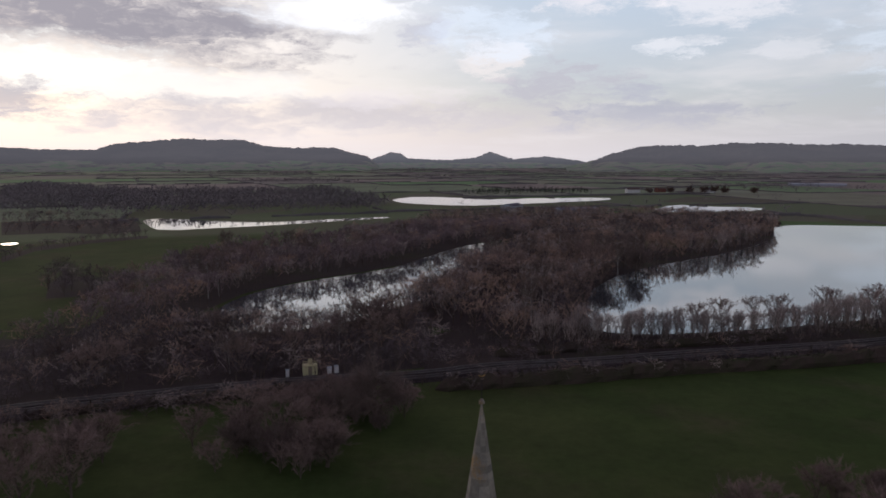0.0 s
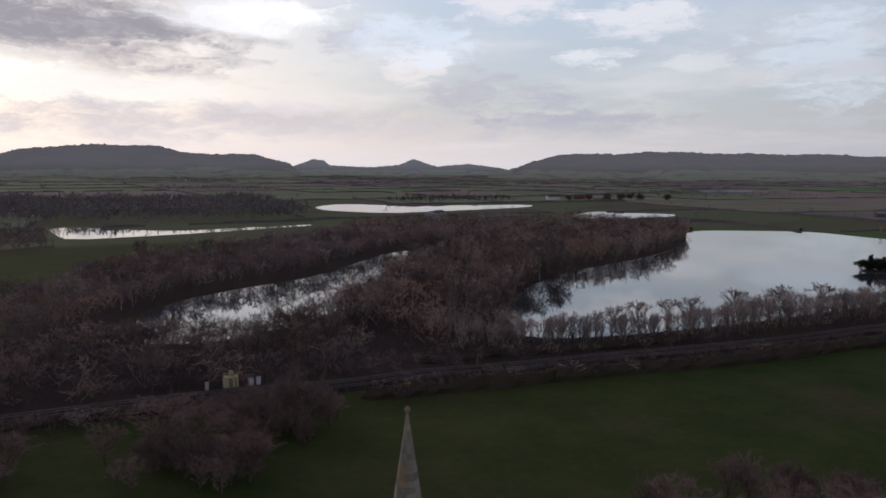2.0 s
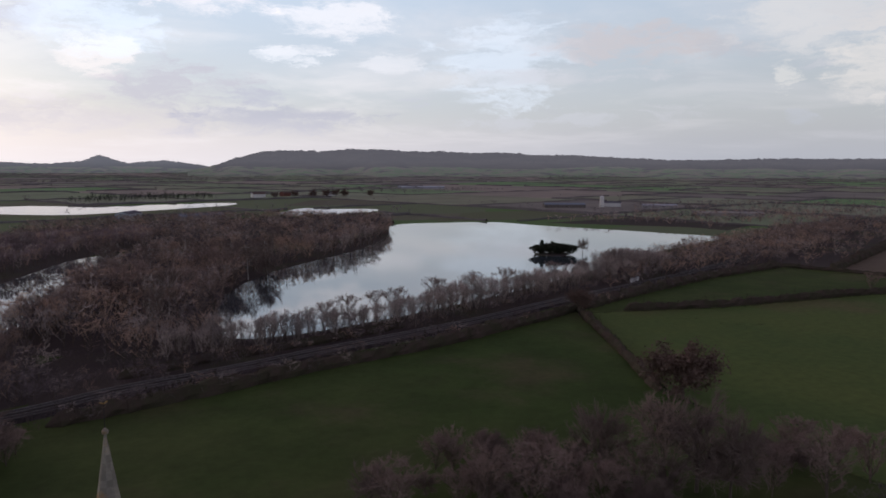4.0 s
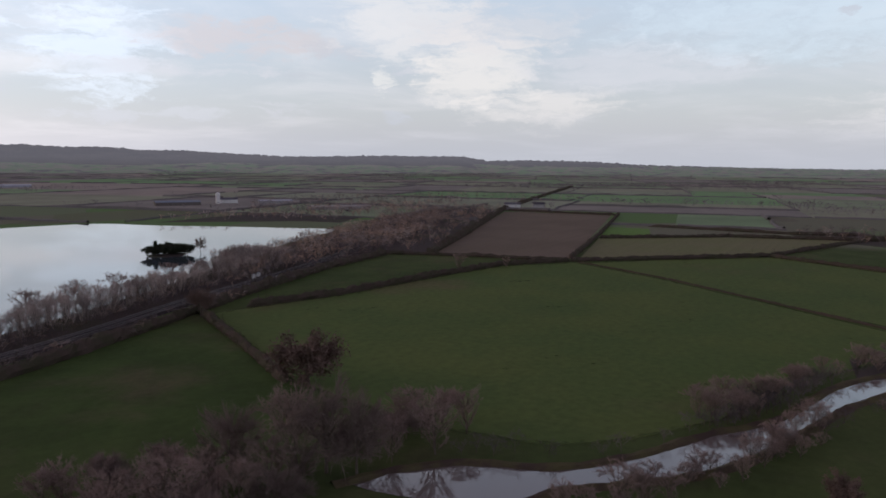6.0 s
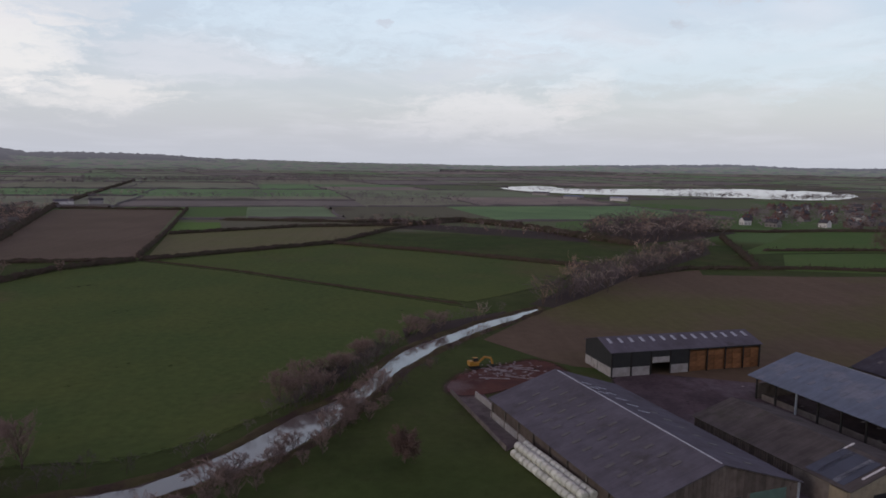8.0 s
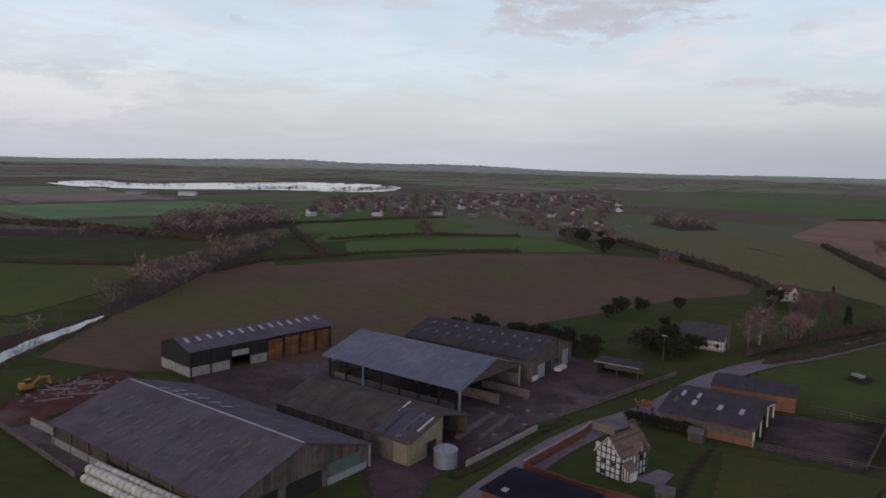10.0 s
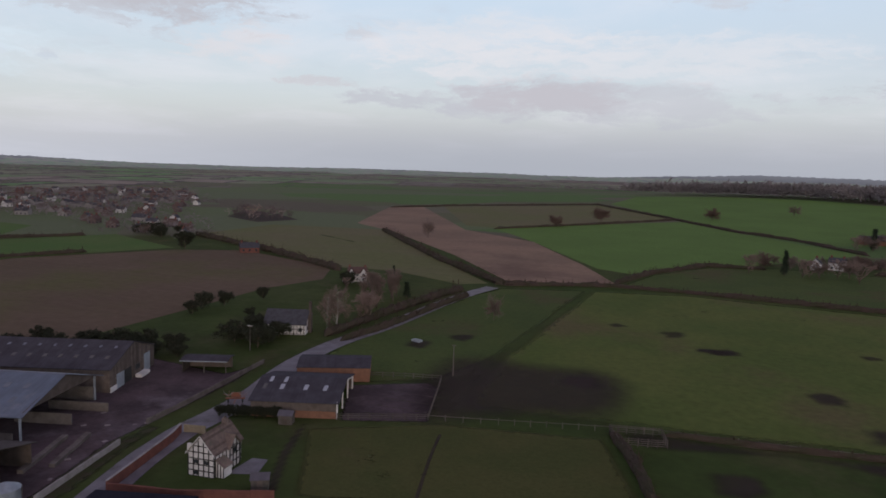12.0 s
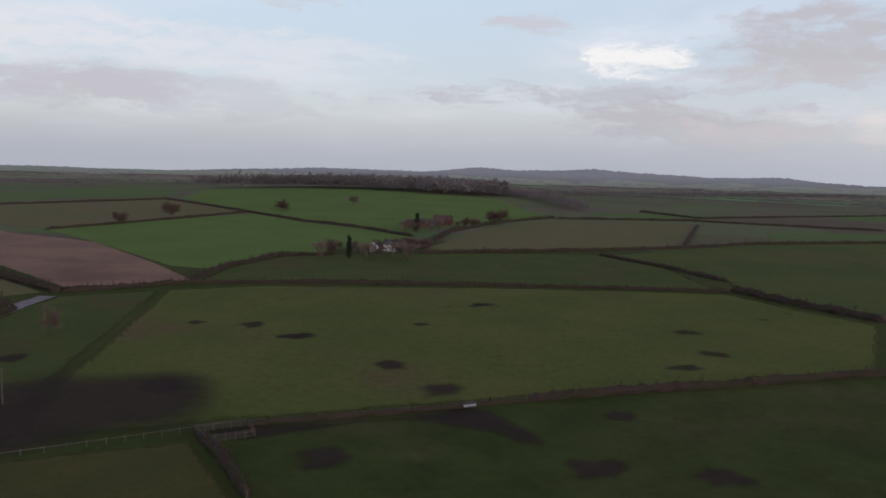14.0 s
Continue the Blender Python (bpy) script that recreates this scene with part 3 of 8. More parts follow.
def mesh_of(name, verts, faces, mats, indices=None, smooth=False):
    me = bpy.data.meshes.new(name)
    verts, faces = np.asarray(verts, np.float32), np.asarray(faces, np.int32)
    k = faces.shape[1]
    me.vertices.add(len(verts)), me.loops.add(faces.size), me.polygons.add(len(faces))
    me.vertices.foreach_set("co", verts.ravel())
    me.loops.foreach_set("vertex_index", faces.ravel())
    me.polygons.foreach_set("loop_start", np.arange(0, faces.size, k, dtype=np.int32))
    if indices is not None:
        me.polygons.foreach_set("material_index", np.asarray(indices, np.int32))
    me.polygons.foreach_set("use_smooth", np.full(len(faces), smooth))
    me.update(calc_edges=True)
    for m in mats if isinstance(mats, (list, tuple)) else [mats]:
        me.materials.append(m)
    return me


def part(name, bm, material, parent=None, label=""):
    """Links a bmesh as one mesh object, under a thing or a part if given."""
    me = bpy.data.meshes.new(name)
    bm.to_mesh(me)
    bm.free()
    me.materials.append(material)
    ob = new(name, me)
    ob.parent = parent
    return tagged(ob, label)


def box_into(bm, x0, x1, y0, y1, z0, z1, m=None):
    r = bmesh.ops.create_cube(bm, size=1.0)["verts"]
    bmesh.ops.scale(bm, vec=(x1 - x0, y1 - y0, z1 - z0), verts=r)
    bmesh.ops.translate(bm, vec=((x0 + x1) / 2, (y0 + y1) / 2, (z0 + z1) / 2), verts=r)
    if m is not None:
        bmesh.ops.transform(bm, matrix=m, verts=r)
    return r


def box_part(name, x0, x1, y0, y1, z0, z1, material, parent, label="", bevel=0.0, m=None):
    bm = bmesh.new()
    box_into(bm, x0, x1, y0, y1, z0, z1, m)
    if bevel:
        bmesh.ops.bevel(bm, geom=bm.edges[:], offset=bevel, segments=1, affect="EDGES")
    return part(name, bm, material, parent, label)


def thing(name, x, y, z, turn, label, category, group="", kind=""):
    e = new(name)
    e.empty_display_size = 0.5
    e.matrix_world = pose(x, y, z, 0, 0, turn)
    return tagged(e, label, category, group, kind)


def soft_sheet(name, outline, material, lift, label, kind, soft):
    """A ground cover that frays out: a fine mesh whose 'edge' value rises from nought at its rim to one inside."""
    o = np.array(outline, float)
    lo, hi = o.min(0) - 1.0, o.max(0) + 1.0
    step = max(0.9, soft * 0.35, (hi - lo).max() / 110)
    nx, ny = int((hi[0] - lo[0]) / step) + 2, int((hi[1] - lo[1]) / step) + 2
    px, py = np.meshgrid(lo[0] + np.arange(nx) * step, lo[1] + np.arange(ny) * step, indexing="ij")
    px, py = px.ravel(), py.ravel()
    dist, odd = np.full(len(px), 1e9), np.zeros(len(px), bool)
    for a, b in zip(o, np.roll(o, -1, 0)):
        d = b - a
        u = np.clip(((px - a[0]) * d[0] + (py - a[1]) * d[1]) / max(1e-9, d @ d), 0, 1)
        dist = np.minimum(dist, np.hypot(px - a[0] - u * d[0], py - a[1] - u * d[1]))
        if a[1] != b[1]:
            odd ^= ((a[1] > py) != (b[1] > py)) & (px < d[0] * (py - a[1]) / d[1] + a[0])
    rim = np.where(odd, np.clip(dist / soft, 0, 1), 0.0)
    tris = []
    for i in range(nx - 1):
        for k in range(ny - 1):
            a, b = i * ny + k, (i + 1) * ny + k
            if rim[a] + rim[b] + rim[a + 1] + rim[b + 1] > 0:
                tris += [(a, b, b + 1), (a, b + 1, a + 1)]
    used = sorted({v for f in tris for v in f})
    where = {v: i for i, v in enumerate(used)}
    me = mesh_of(name, [(px[v], py[v], height(px[v], py[v]) + lift) for v in used], [tuple(where[v] for v in f) for f in tris], material)
    values = me.attributes.new("edge", "FLOAT", "POINT")
    values.data.foreach_set("value", np.array([rim[v] for v in used], np.float32))
    return tagged(new(name, me), label, kind=kind)


def sheet(name, outline, material, lift, label, kind="structure", cut=0.0, soft=0.0):
    """A stretch of land or water lying on the valley floor, following its slope."""
    if soft:
        return soft_sheet(name, outline, material, lift, label, kind, soft)
    bm = bmesh.new()
    bm.faces.new([bm.verts.new((x, y, 0)) for x, y in outline])
    bmesh.ops.triangulate(bm, faces=bm.faces[:], ngon_method="EAR_CLIP")
    if cut:
        for axis in (0, 1):
            lo, hi = min(p[axis] for p in outline), max(p[axis] for p in outline)
            for i in range(1, int((hi - lo) / cut) + 1):
                at, no = [0, 0, 0], [0, 0, 0]
                at[axis], no[axis] = lo + i * cut, 1
                bmesh.ops.bisect_plane(bm, geom=bm.verts[:] + bm.edges[:] + bm.faces[:], plane_co=at, plane_no=no)
    for v in bm.verts:
        v.co.z = height(v.co.x, v.co.y) + lift
    bmesh.ops.recalc_face_normals(bm, faces=bm.faces[:])
    if sum(f.normal.z for f in bm.faces) < 0:
        bmesh.ops.reverse_faces(bm, faces=bm.faces[:])
    ob = part(name, bm, material)
    return tagged(ob, label, kind=kind)


def round_off(pts, times=2, closed=True):
    """Corner cutting, so that shores and banks run in curves."""
    for _ in range(times):
        out = [] if closed else [pts[0]]
        for i in range(len(pts) if closed else len(pts) - 1):
            a, b = pts[i], pts[(i + 1) % len(pts)]
            out += [(a[0] * 0.75 + b[0] * 0.25, a[1] * 0.75 + b[1] * 0.25), (a[0] * 0.25 + b[0] * 0.75, a[1] * 0.25 + b[1] * 0.75)]
        pts = out if closed else out + [pts[-1]]
    return pts


def resample(pts, step):
    out = []
    for (ax, ay), (bx, by) in zip(pts, pts[1:]):
        n = max(1, int(math.hypot(bx - ax, by - ay) / step))
        out += [(ax + (bx - ax) * i / n, ay + (by - ay) * i / n) for i in range(n)]
    return out + [pts[-1]]


def ribbon(name, pts, wide, material, lift, label, kind="structure", edge=0.0):
    """A strip of constant width along a line: lane, track bed."""
    pts = resample(round_off(pts, 2, False), 6)
    bm = bmesh.new()
    rim = bm.verts.layers.float.new("edge")
    rows = []
    for i, (x, y) in enumerate(pts):
        a, b = pts[max(i - 1, 0)], pts[min(i + 1, len(pts) - 1)]
        dx, dy = b[0] - a[0], b[1] - a[1]
        n = math.hypot(dx, dy)
        nx, ny, z = -dy / n, dx / n, height(x, y) + lift
        rows.append([bm.verts.new((x + nx * s * wide, y + ny * s * wide, z + (0 if abs(s) < 0.5 else -edge))) for s in (-0.5, -0.38, 0.38, 0.5)])
    for a, b in zip(rows, rows[1:]):
        for i in range(3):
            bm.faces.new((a[i + 1], a[i], b[i], b[i + 1]))
    for row in rows:
        row[1][rim] = row[2][rim] = 1.0
    bmesh.ops.recalc_face_normals(bm, faces=bm.faces[:])
    if sum(f.normal.z for f in bm.faces) < 0:
        bmesh.ops.reverse_faces(bm, faces=bm.faces[:])
    return tagged(part(name, bm, material), label, kind=kind)


def offset_line(pts, d):
    out = []
    for i, (x, y) in enumerate(pts):
        a, b = pts[max(i - 1, 0)], pts[min(i + 1, len(pts) - 1)]
        dx, dy = b[0] - a[0], b[1] - a[1]
        n = math.hypot(dx, dy)
        out.append((x - dy / n * d, y + dx / n * d))
    return out


def inside(x, y, poly):
    hit = False
    for i in range(len(poly)):
        (ax, ay), (bx, by) = poly[i - 1], poly[i]
        if (ay > y) != (by > y) and x < (bx - ax) * (y - ay) / (by - ay) + ax:
            hit = not hit
    return hit


# ---- the land ----
def build_ground():
    radii = [0.0]
    r = 12.0
    while r < 4900:
        radii.append(r)
        r *= 1.07
    radii.append(4950.0)
    n = 180
    verts, faces = [(0.0, 0.0, height(0, 0))], []
    for r in radii[1:]:
        for i in range(n):
            a = 2 * math.pi * i / n
            x, y = r * math.sin(a), r * math.cos(a)
            verts.append((x, y, height(x, y)))
    tri = [(0, 1 + (i + 1) % n, 1 + i) for i in range(n)]
    for k in range(len(radii) - 2):
        for i in range(n):
            a, b = 1 + k * n + i, 1 + k * n + (i + 1) % n
            tri += [(a, b, b + n), (a, b + n, a + n)]
    ob = new("ground", mesh_of("ground", verts, tri, MAT["ground"], smooth=True))
    tagged(ob, "damp winter pasture and patchwork fields of the valley floor", kind="structure")


build_ground()
big_lake = [(37, 194), (39, 212), (50, 245), (71, 285), (104, 318), (142, 349), (185, 404), (205, 445), (230, 501), (282, 492), (318, 482), (325, 437), (348, 392), (368, 344), (382, 310), (343, 297), (289, 278), (240, 254), (193, 231), (151, 212), (119, 199), (77, 186), (54, 182), (42, 184)]
mid_lake = [(-70, 205), (-68, 240), (-51, 267), (-23, 295), (-7, 337), (13, 386), (47, 402), (48, 373), (24, 324), (10, 276), (1, 240), (-15, 217), (-29, 194), (-45, 184), (-61, 187)]
west_pond = [(-234, 549), (-215, 559), (-161, 527), (-127, 522), (-103, 542), (-73, 558), (-46, 575), (-43, 563), (-71, 541), (-114, 504), (-147, 482), (-184, 460), (-206, 495)]
north_lake = [(-63, 835), (-33, 901), (42, 846), (117, 858), (198, 871), (191, 820), (131, 776), (66, 737), (19, 711), (-33, 748), (-53, 779)]
east_pool = [(176, 631), (234, 735), (255, 699), (301, 683), (285, 644), (228, 623)]
small_pool = [(-242, 387), (-239, 393), (-233, 390), (-232, 382), (-238, 382)]
marsh_pool = [(70, 364), (85, 394), (96, 381), (86, 359)]
village_lake = [(1292, -143), (1419, -259), (1243, -267), (1305, -412), (1393, -636), (1315, -742), (1161, -741), (980, -603), (946, -511), (1001, -458), (1044, -384), (1043, -259), (1126, -169)]
river = [(74.2, 62.5), (81.3, 59.2), (87.5, 54.3), (92.5, 47.9), (94.9, 39.9), (99.7, 34.5), (104.9, 30.7), (111.5, 26.7), (118.5, 23.4), (124.1, 20.4), (130.5, 15.5), (139.9, 10.6), (156, 7), (170, 2), (183, -8), (200, -20), (210, -30), (220, -39), (215, -40), (199, -29), (187, -19), (174, -10), (159, -2), (147.2, 2.9), (134.9, 6.7), (125.1, 10.1), (114.6, 13.8), (107.0, 17.9), (100.0, 23.7), (95.1, 29.2), (90.9, 33.8), (87.0, 36.4), (80.0, 38.1)]
umber_plough = [(299, 188), (612, 301), (631, 203), (349, 130), (322, 124), (306, 168)]
olive_strip = [(314, 117), (428, 145), (475, 77), (503, 7), (388, 44), (347, 85)]
bright_paddock = [(469, 159), (506, 167), (508, 136), (446, 118), (427, 147)]
bare_loam = [(287, -119), (284, -165.2), (287.2, -219.4), (254.8, -281.8), (225.5, -299), (158.2, -270.7), (145, -241.3), (151.8, -212), (149.3, -174), (148.2, -148), (147.5, -129.5), (152.6, -104.3), (157.8, -85.6), (142, -72), (154, -36), (160, -30), (178, -18), (211, -38), (239, -60), (287, -92), (301, -123)]
winter_wheat = [(357, -189.2), (364.2, -242.3), (333.4, -320.6), (261.1, -288.5), (289.3, -220.3), (301.1, -161.1)]
winter_wheat_back = [(354, -162), (419, -214.4), (506, -279.7), (489, -340.2), (414, -330.3), (374.7, -276.9), (362.7, -189.7)]
stubble = [(259.9, -481), (321.5, -663), (302, -702), (170.7, -476), (108.6, -427), (60.9, -338.8), (39, -290.6), (78.3, -273), (128.1, -342), (207, -435)]
slope_green = [(156.6, -498), (65.6, -600), (34.8, -628), (-8.1, -559), (-74, -464), (-15.2, -384.9), (21.6, -356.4), (34.2, -320.9), (53.7, -332.1), (108.6, -427)]
hilltop_green = [(120.1, -806), (109.3, -956), (3.9, -997), (-90.1, -975), (-187.9, -908), (-244.9, -861), (-232.4, -654), (-141, -538), (-62.3, -506), (-8.2, -581), (46.3, -664)]
hill_olive = [(276, -701), (120.3, -786), (40.9, -655), (157.7, -502), (182, -509)]
east_olive = [(-66.2, -387), (-136.8, -521), (-227.2, -610), (-357.9, -594), (-242.2, -414), (-173.8, -397.5)]
lane_olive = [(298.6, -349.1), (302, -433), (221.4, -445), (126.2, -319.1), (85, -265.7), (94.7, -258.3), (131.5, -276.8), (156.3, -272.8), (209.5, -300.7)]
mud_north = [(50.3, -103.3), (63.4, -132.6), (66.6, -158.4), (50.9, -168.1), (41.8, -164.4), (30.9, -166.9), (19.9, -167.3), (10.3, -152.7), (9.9, -123.1), (22.8, -121.4), (34.6, -116.8)]
mud_south = [(15.7, -125.8), (8.1, -127.5), (-6.6, -126.3), (-22.8, -128.8), (-33.8, -133.1), (-39.6, -125.5), (-44.6, -109.4), (-38.1, -108), (-32.8, -116.3), (-18.1, -125.1), (-3.8, -121.3), (8.9, -116.4), (14.7, -120.9)]
cow_pasture = [(45.6, -129.2), (48.5, -157.1), (46.1, -270.3), (11.5, -279.8), (-25.7, -276.3), (-68.9, -272.1), (-67.9, -273), (-128.3, -263.5), (-168.8, -253.1), (-174.9, -224.4), (-185.3, -192.8), (-140.2, -144.2), (-96.2, -139.4), (-45.7, -134.2), (-8.1, -128.5), (7.8, -126.3), (-23.3, -131.8), (16.3, -126.4), (43.4, -123.2)]
river_meadow = [(144, 170), (122, 130), (106, 101), (99, 66), (102, 42), (112, 31), (131, 19), (157, 12), (190, -5), (212, -28), (249, 20), (287, 70), (314, 117), (286, 141), (244, 149), (189, 156), (157, 166)]
east_meadow = [(314, 115), (287, 70), (249, 20), (224, -18), (262, -55), (308, -76), (328, -46), (354, -11), (386, 42), (347, 85)]
south_green = [(38.8, -286.7), (-25.4, -283.3), (-92.8, -274), (-170.6, -258.2), (-182.8, -325.8), (-168.7, -377.2), (-118.3, -386.2), (-65.5, -379), (-24.4, -381.3), (8, -366), (29.4, -327.1)]
south_meadow = [(-192, -198), (-178.7, -229.5), (-175.5, -259.4), (-187.5, -283.9), (-172.6, -379.4), (-241.3, -412), (-312.2, -441), (-441, -464), (-544, -403), (-410, -257), (-292, -202.1)]
lane_paddock = [(83.8, -236.8), (86.1, -196.6), (88.5, -156.5), (86.4, -129.6), (71.2, -125.2), (53.7, -137.9), (48.5, -157.1), (46.1, -270.3), (78.7, -259)]
lane_verge = [(81.6, -62.7), (87.4, -81.5), (88.8, -91.9), (85.8, -91.6), (83.8, -82.6), (79.2, -67.8), (77.5, -58.9), (80, -58.8)]
rough_grass = [(64.9, -102.1), (56.9, -107.4), (44.6, -114.9), (16.4, -120.4), (5, -93.1), (52.1, -78.6)]
farmyard = [(67.5, -41.6), (81, -46.4), (91.7, -50.8), (112, -44), (131, -37), (140, -40), (147, -42), (157.1, -79.8), (147.2, -82), (142.1, -98.3), (123.2, -125.1), (110.2, -123.6), (97.1, -122.1), (94.5, -133.2), (90.9, -118.4), (88.8, -96.4), (87.7, -83.5), (81.6, -62.7), (79.4, -56.8), (72.1, -49.1)]
red_earth = [(139.2, -3.9), (152, -10), (157, -19), (163, -29), (154, -36), (133.8, -35.2), (139.1, -25.9), (132.3, -13.7), (131.2, -7.3)]
cattle_yard = [(69.8, -126.6), (55.4, -135.7), (51.8, -132.9), (46.3, -113.7), (61, -107.1)]
lane = [(80.6, -257.9), (84, -241.8), (85.9, -215.7), (86.4, -177.6), (89.5, -157.5), (88.9, -141), (87.3, -129.3), (83, -113.8), (81.7, -102.5), (81.6, -92.7), (80.8, -88.3), (79.3, -81), (76.8, -73.2), (73.6, -63.8), (70, -55.2), (65.4, -46.1)]
village = [(528, -243), (738, -366.8), (789, -516), (851, -768), (702, -812), (468, -550), (386.6, -371.5), (489, -391.3), (513, -298.7)]
village_edge = [(407, -368.6), (380.9, -428), (307.9, -356.7), (294.6, -326.2), (344.9, -331.1)]
railway = [(-6.3, 147.7), (10, 152), (35, 156), (56, 162), (82, 167), (111, 174), (148, 187), (193, 198), (254, 216), (351, 253), (523, 315), (721, 379)]
railway_west = [(-85.9, 118.5), (-79.7, 124.2), (-62.3, 130.5), (-43.0, 137.2), (-26.1, 142.0), (-3.1, 145.7), (14, 150), (40, 158), (68, 165), (99, 173)]
sheet("water_big_lake", round_off(big_lake), MAT["water"], 0.06, "wide calm lake mirroring the evening sky")
sheet("water_mid_lake", round_off(mid_lake), MAT["water"], 0.06, "narrow calm lake between bare woods")
sheet("water_west_pond", round_off(west_pond, 1), MAT["water"], 0.06, "bright pond among reeds and trees")
sheet("water_north_lake", round_off(north_lake, 1), MAT["water"], 0.06, "far gravel-pit lake")
sheet("water_east_pool", round_off(east_pool, 1), MAT["water"], 0.06, "pool beyond the scrub")
sheet("water_small_pool", round_off(small_pool, 1), MAT["water"], 0.06, "small pool by the wood")
sheet("water_marsh_pool", round_off(marsh_pool, 1), MAT["water"], 0.06, "marshy pool between the willows")
sheet("water_village_lake", round_off(village_lake, 1), MAT["water"], 0.06, "white flooded gravel pits behind the village")
sheet("water_river", round_off(river), MAT["river"], 0.05, "slow brown river winding between pastures")
sheet("field_plough", umber_plough, MAT["plough"], 0.05, "dark ploughed field")
sheet("field_olive_strip", olive_strip, MAT["olive"], 0.05, "long strip of thin winter crop")
sheet("field_bright_paddock", bright_paddock, MAT["bright"], 0.05, "small bright green paddock")
sheet("field_bare_loam", bare_loam, MAT["loam"], 0.04, "large bare brown field greening in patches")
sheet("field_wheat", winter_wheat, MAT["wheat"], 0.05, "green field of winter wheat")
sheet("field_wheat_back", winter_wheat_back, MAT["wheat"], 0.04, "green field of winter wheat")
sheet("field_stubble", stubble, MAT["stubble"], 0.06, "pale brown stubble field", cut=45)
sheet("field_slope_green", slope_green, MAT["bright"], 0.08, "lush green field on the hill foot", cut=45)
sheet("field_hilltop_green", hilltop_green, MAT["bright"], 0.2, "green field below the hilltop wood", cut=45)
sheet("field_hill_olive", hill_olive, MAT["olive"], 0.1, "olive field on the hill", cut=45)
sheet("field_east_olive", east_olive, MAT["olive"], 0.1, "olive-brown field", cut=45)
sheet("field_lane_olive", lane_olive, MAT["olive"], 0.05, "thin crop beside the lane")
sheet("field_rough_grass", rough_grass, MAT["rough_grass"], 0.03, "rough yellowish pasture", soft=2.0)
sheet("field_east_meadow", east_meadow, MAT["meadow"], 0.03, "bright green meadow behind the river", soft=3.0)
sheet("field_south_green", south_green, MAT["paddock"], 0.03, "green pasture below the white farmhouse", soft=3.0)
sheet("field_south_meadow", south_meadow, MAT["meadow"], 0.03, "wide green pasture beyond the hedge", soft=3.0)
sheet("field_lane_paddock", lane_paddock, MAT["paddock"], 0.03, "damp green paddock beside the lane", soft=3.0)
sheet("field_river_meadow", river_meadow, MAT["meadow"], 0.03, "wide olive green meadow beside the river", soft=3.0)
sheet("field_grazed_pasture", cow_pasture, MAT["pasture"], 0.035, "grazed olive green pasture", soft=4.0)
sheet("lane_apron", lane_verge, MAT["verge"], 0.06, "muddy grass verge beside the lane", soft=0.9)
sheet("mud_gateway", round_off(mud_north), MAT["mud"], 0.05, "dark trodden mud round the gateway", soft=13.0)
sheet("mud_track", round_off(mud_south), MAT["mud"], 0.06, "dark trodden mud along the fence", soft=3.5)
sheet("farmyard", farmyard, MAT["yard"], 0.04, "wet concrete and earth of the farmyard", soft=1.2)
sheet("red_earth", round_off(red_earth), MAT["red_earth"], 0.07, "heap-strewn bare red earth", soft=3.0)
sheet("cattle_yard", cattle_yard, MAT["yard"], 0.05, "muddy concrete cattle yard", soft=0.8)
ribbon("road_lane", lane, 5.6, MAT["tarmac"], 0.10, "narrow worn tarmac lane")
RAIL = railway_west[:6] + railway[1:]
ribbon("railway_bed", RAIL, 8.6, MAT["ballast"], 0.45, "double railway track bed of grey brown ballast", edge=0.42)



# ---- trees, hedges and woods ----
def tube(path, r0, r1, sides=4):
    """A tapered limb along a path of points: vertices and triangles."""
    path = np.asarray(path, float)
    verts, tris = [], []
    for i, p in enumerate(path):
        t = path[min(i + 1, len(path) - 1)] - path[max(i - 1, 0)]
        t /= np.linalg.norm(t) + 1e-9
        a = np.cross(t, (0.3, 0.9, 0.1))
        a /= np.linalg.norm(a) + 1e-9
        b = np.cross(t, a)
        r = r0 + (r1 - r0) * i / (len(path) - 1)
        verts += [p + r * (math.cos(q) * a + math.sin(q) * b) for q in np.arange(sides) * 2 * math.pi / sides]
    for i in range(len(path) - 1):
        for k in range(sides):
            a, b = i * sides + k, i * sides + (k + 1) % sides
            tris += [(a, b, b + sides), (a, b + sides, a + sides)]
    return verts, tris


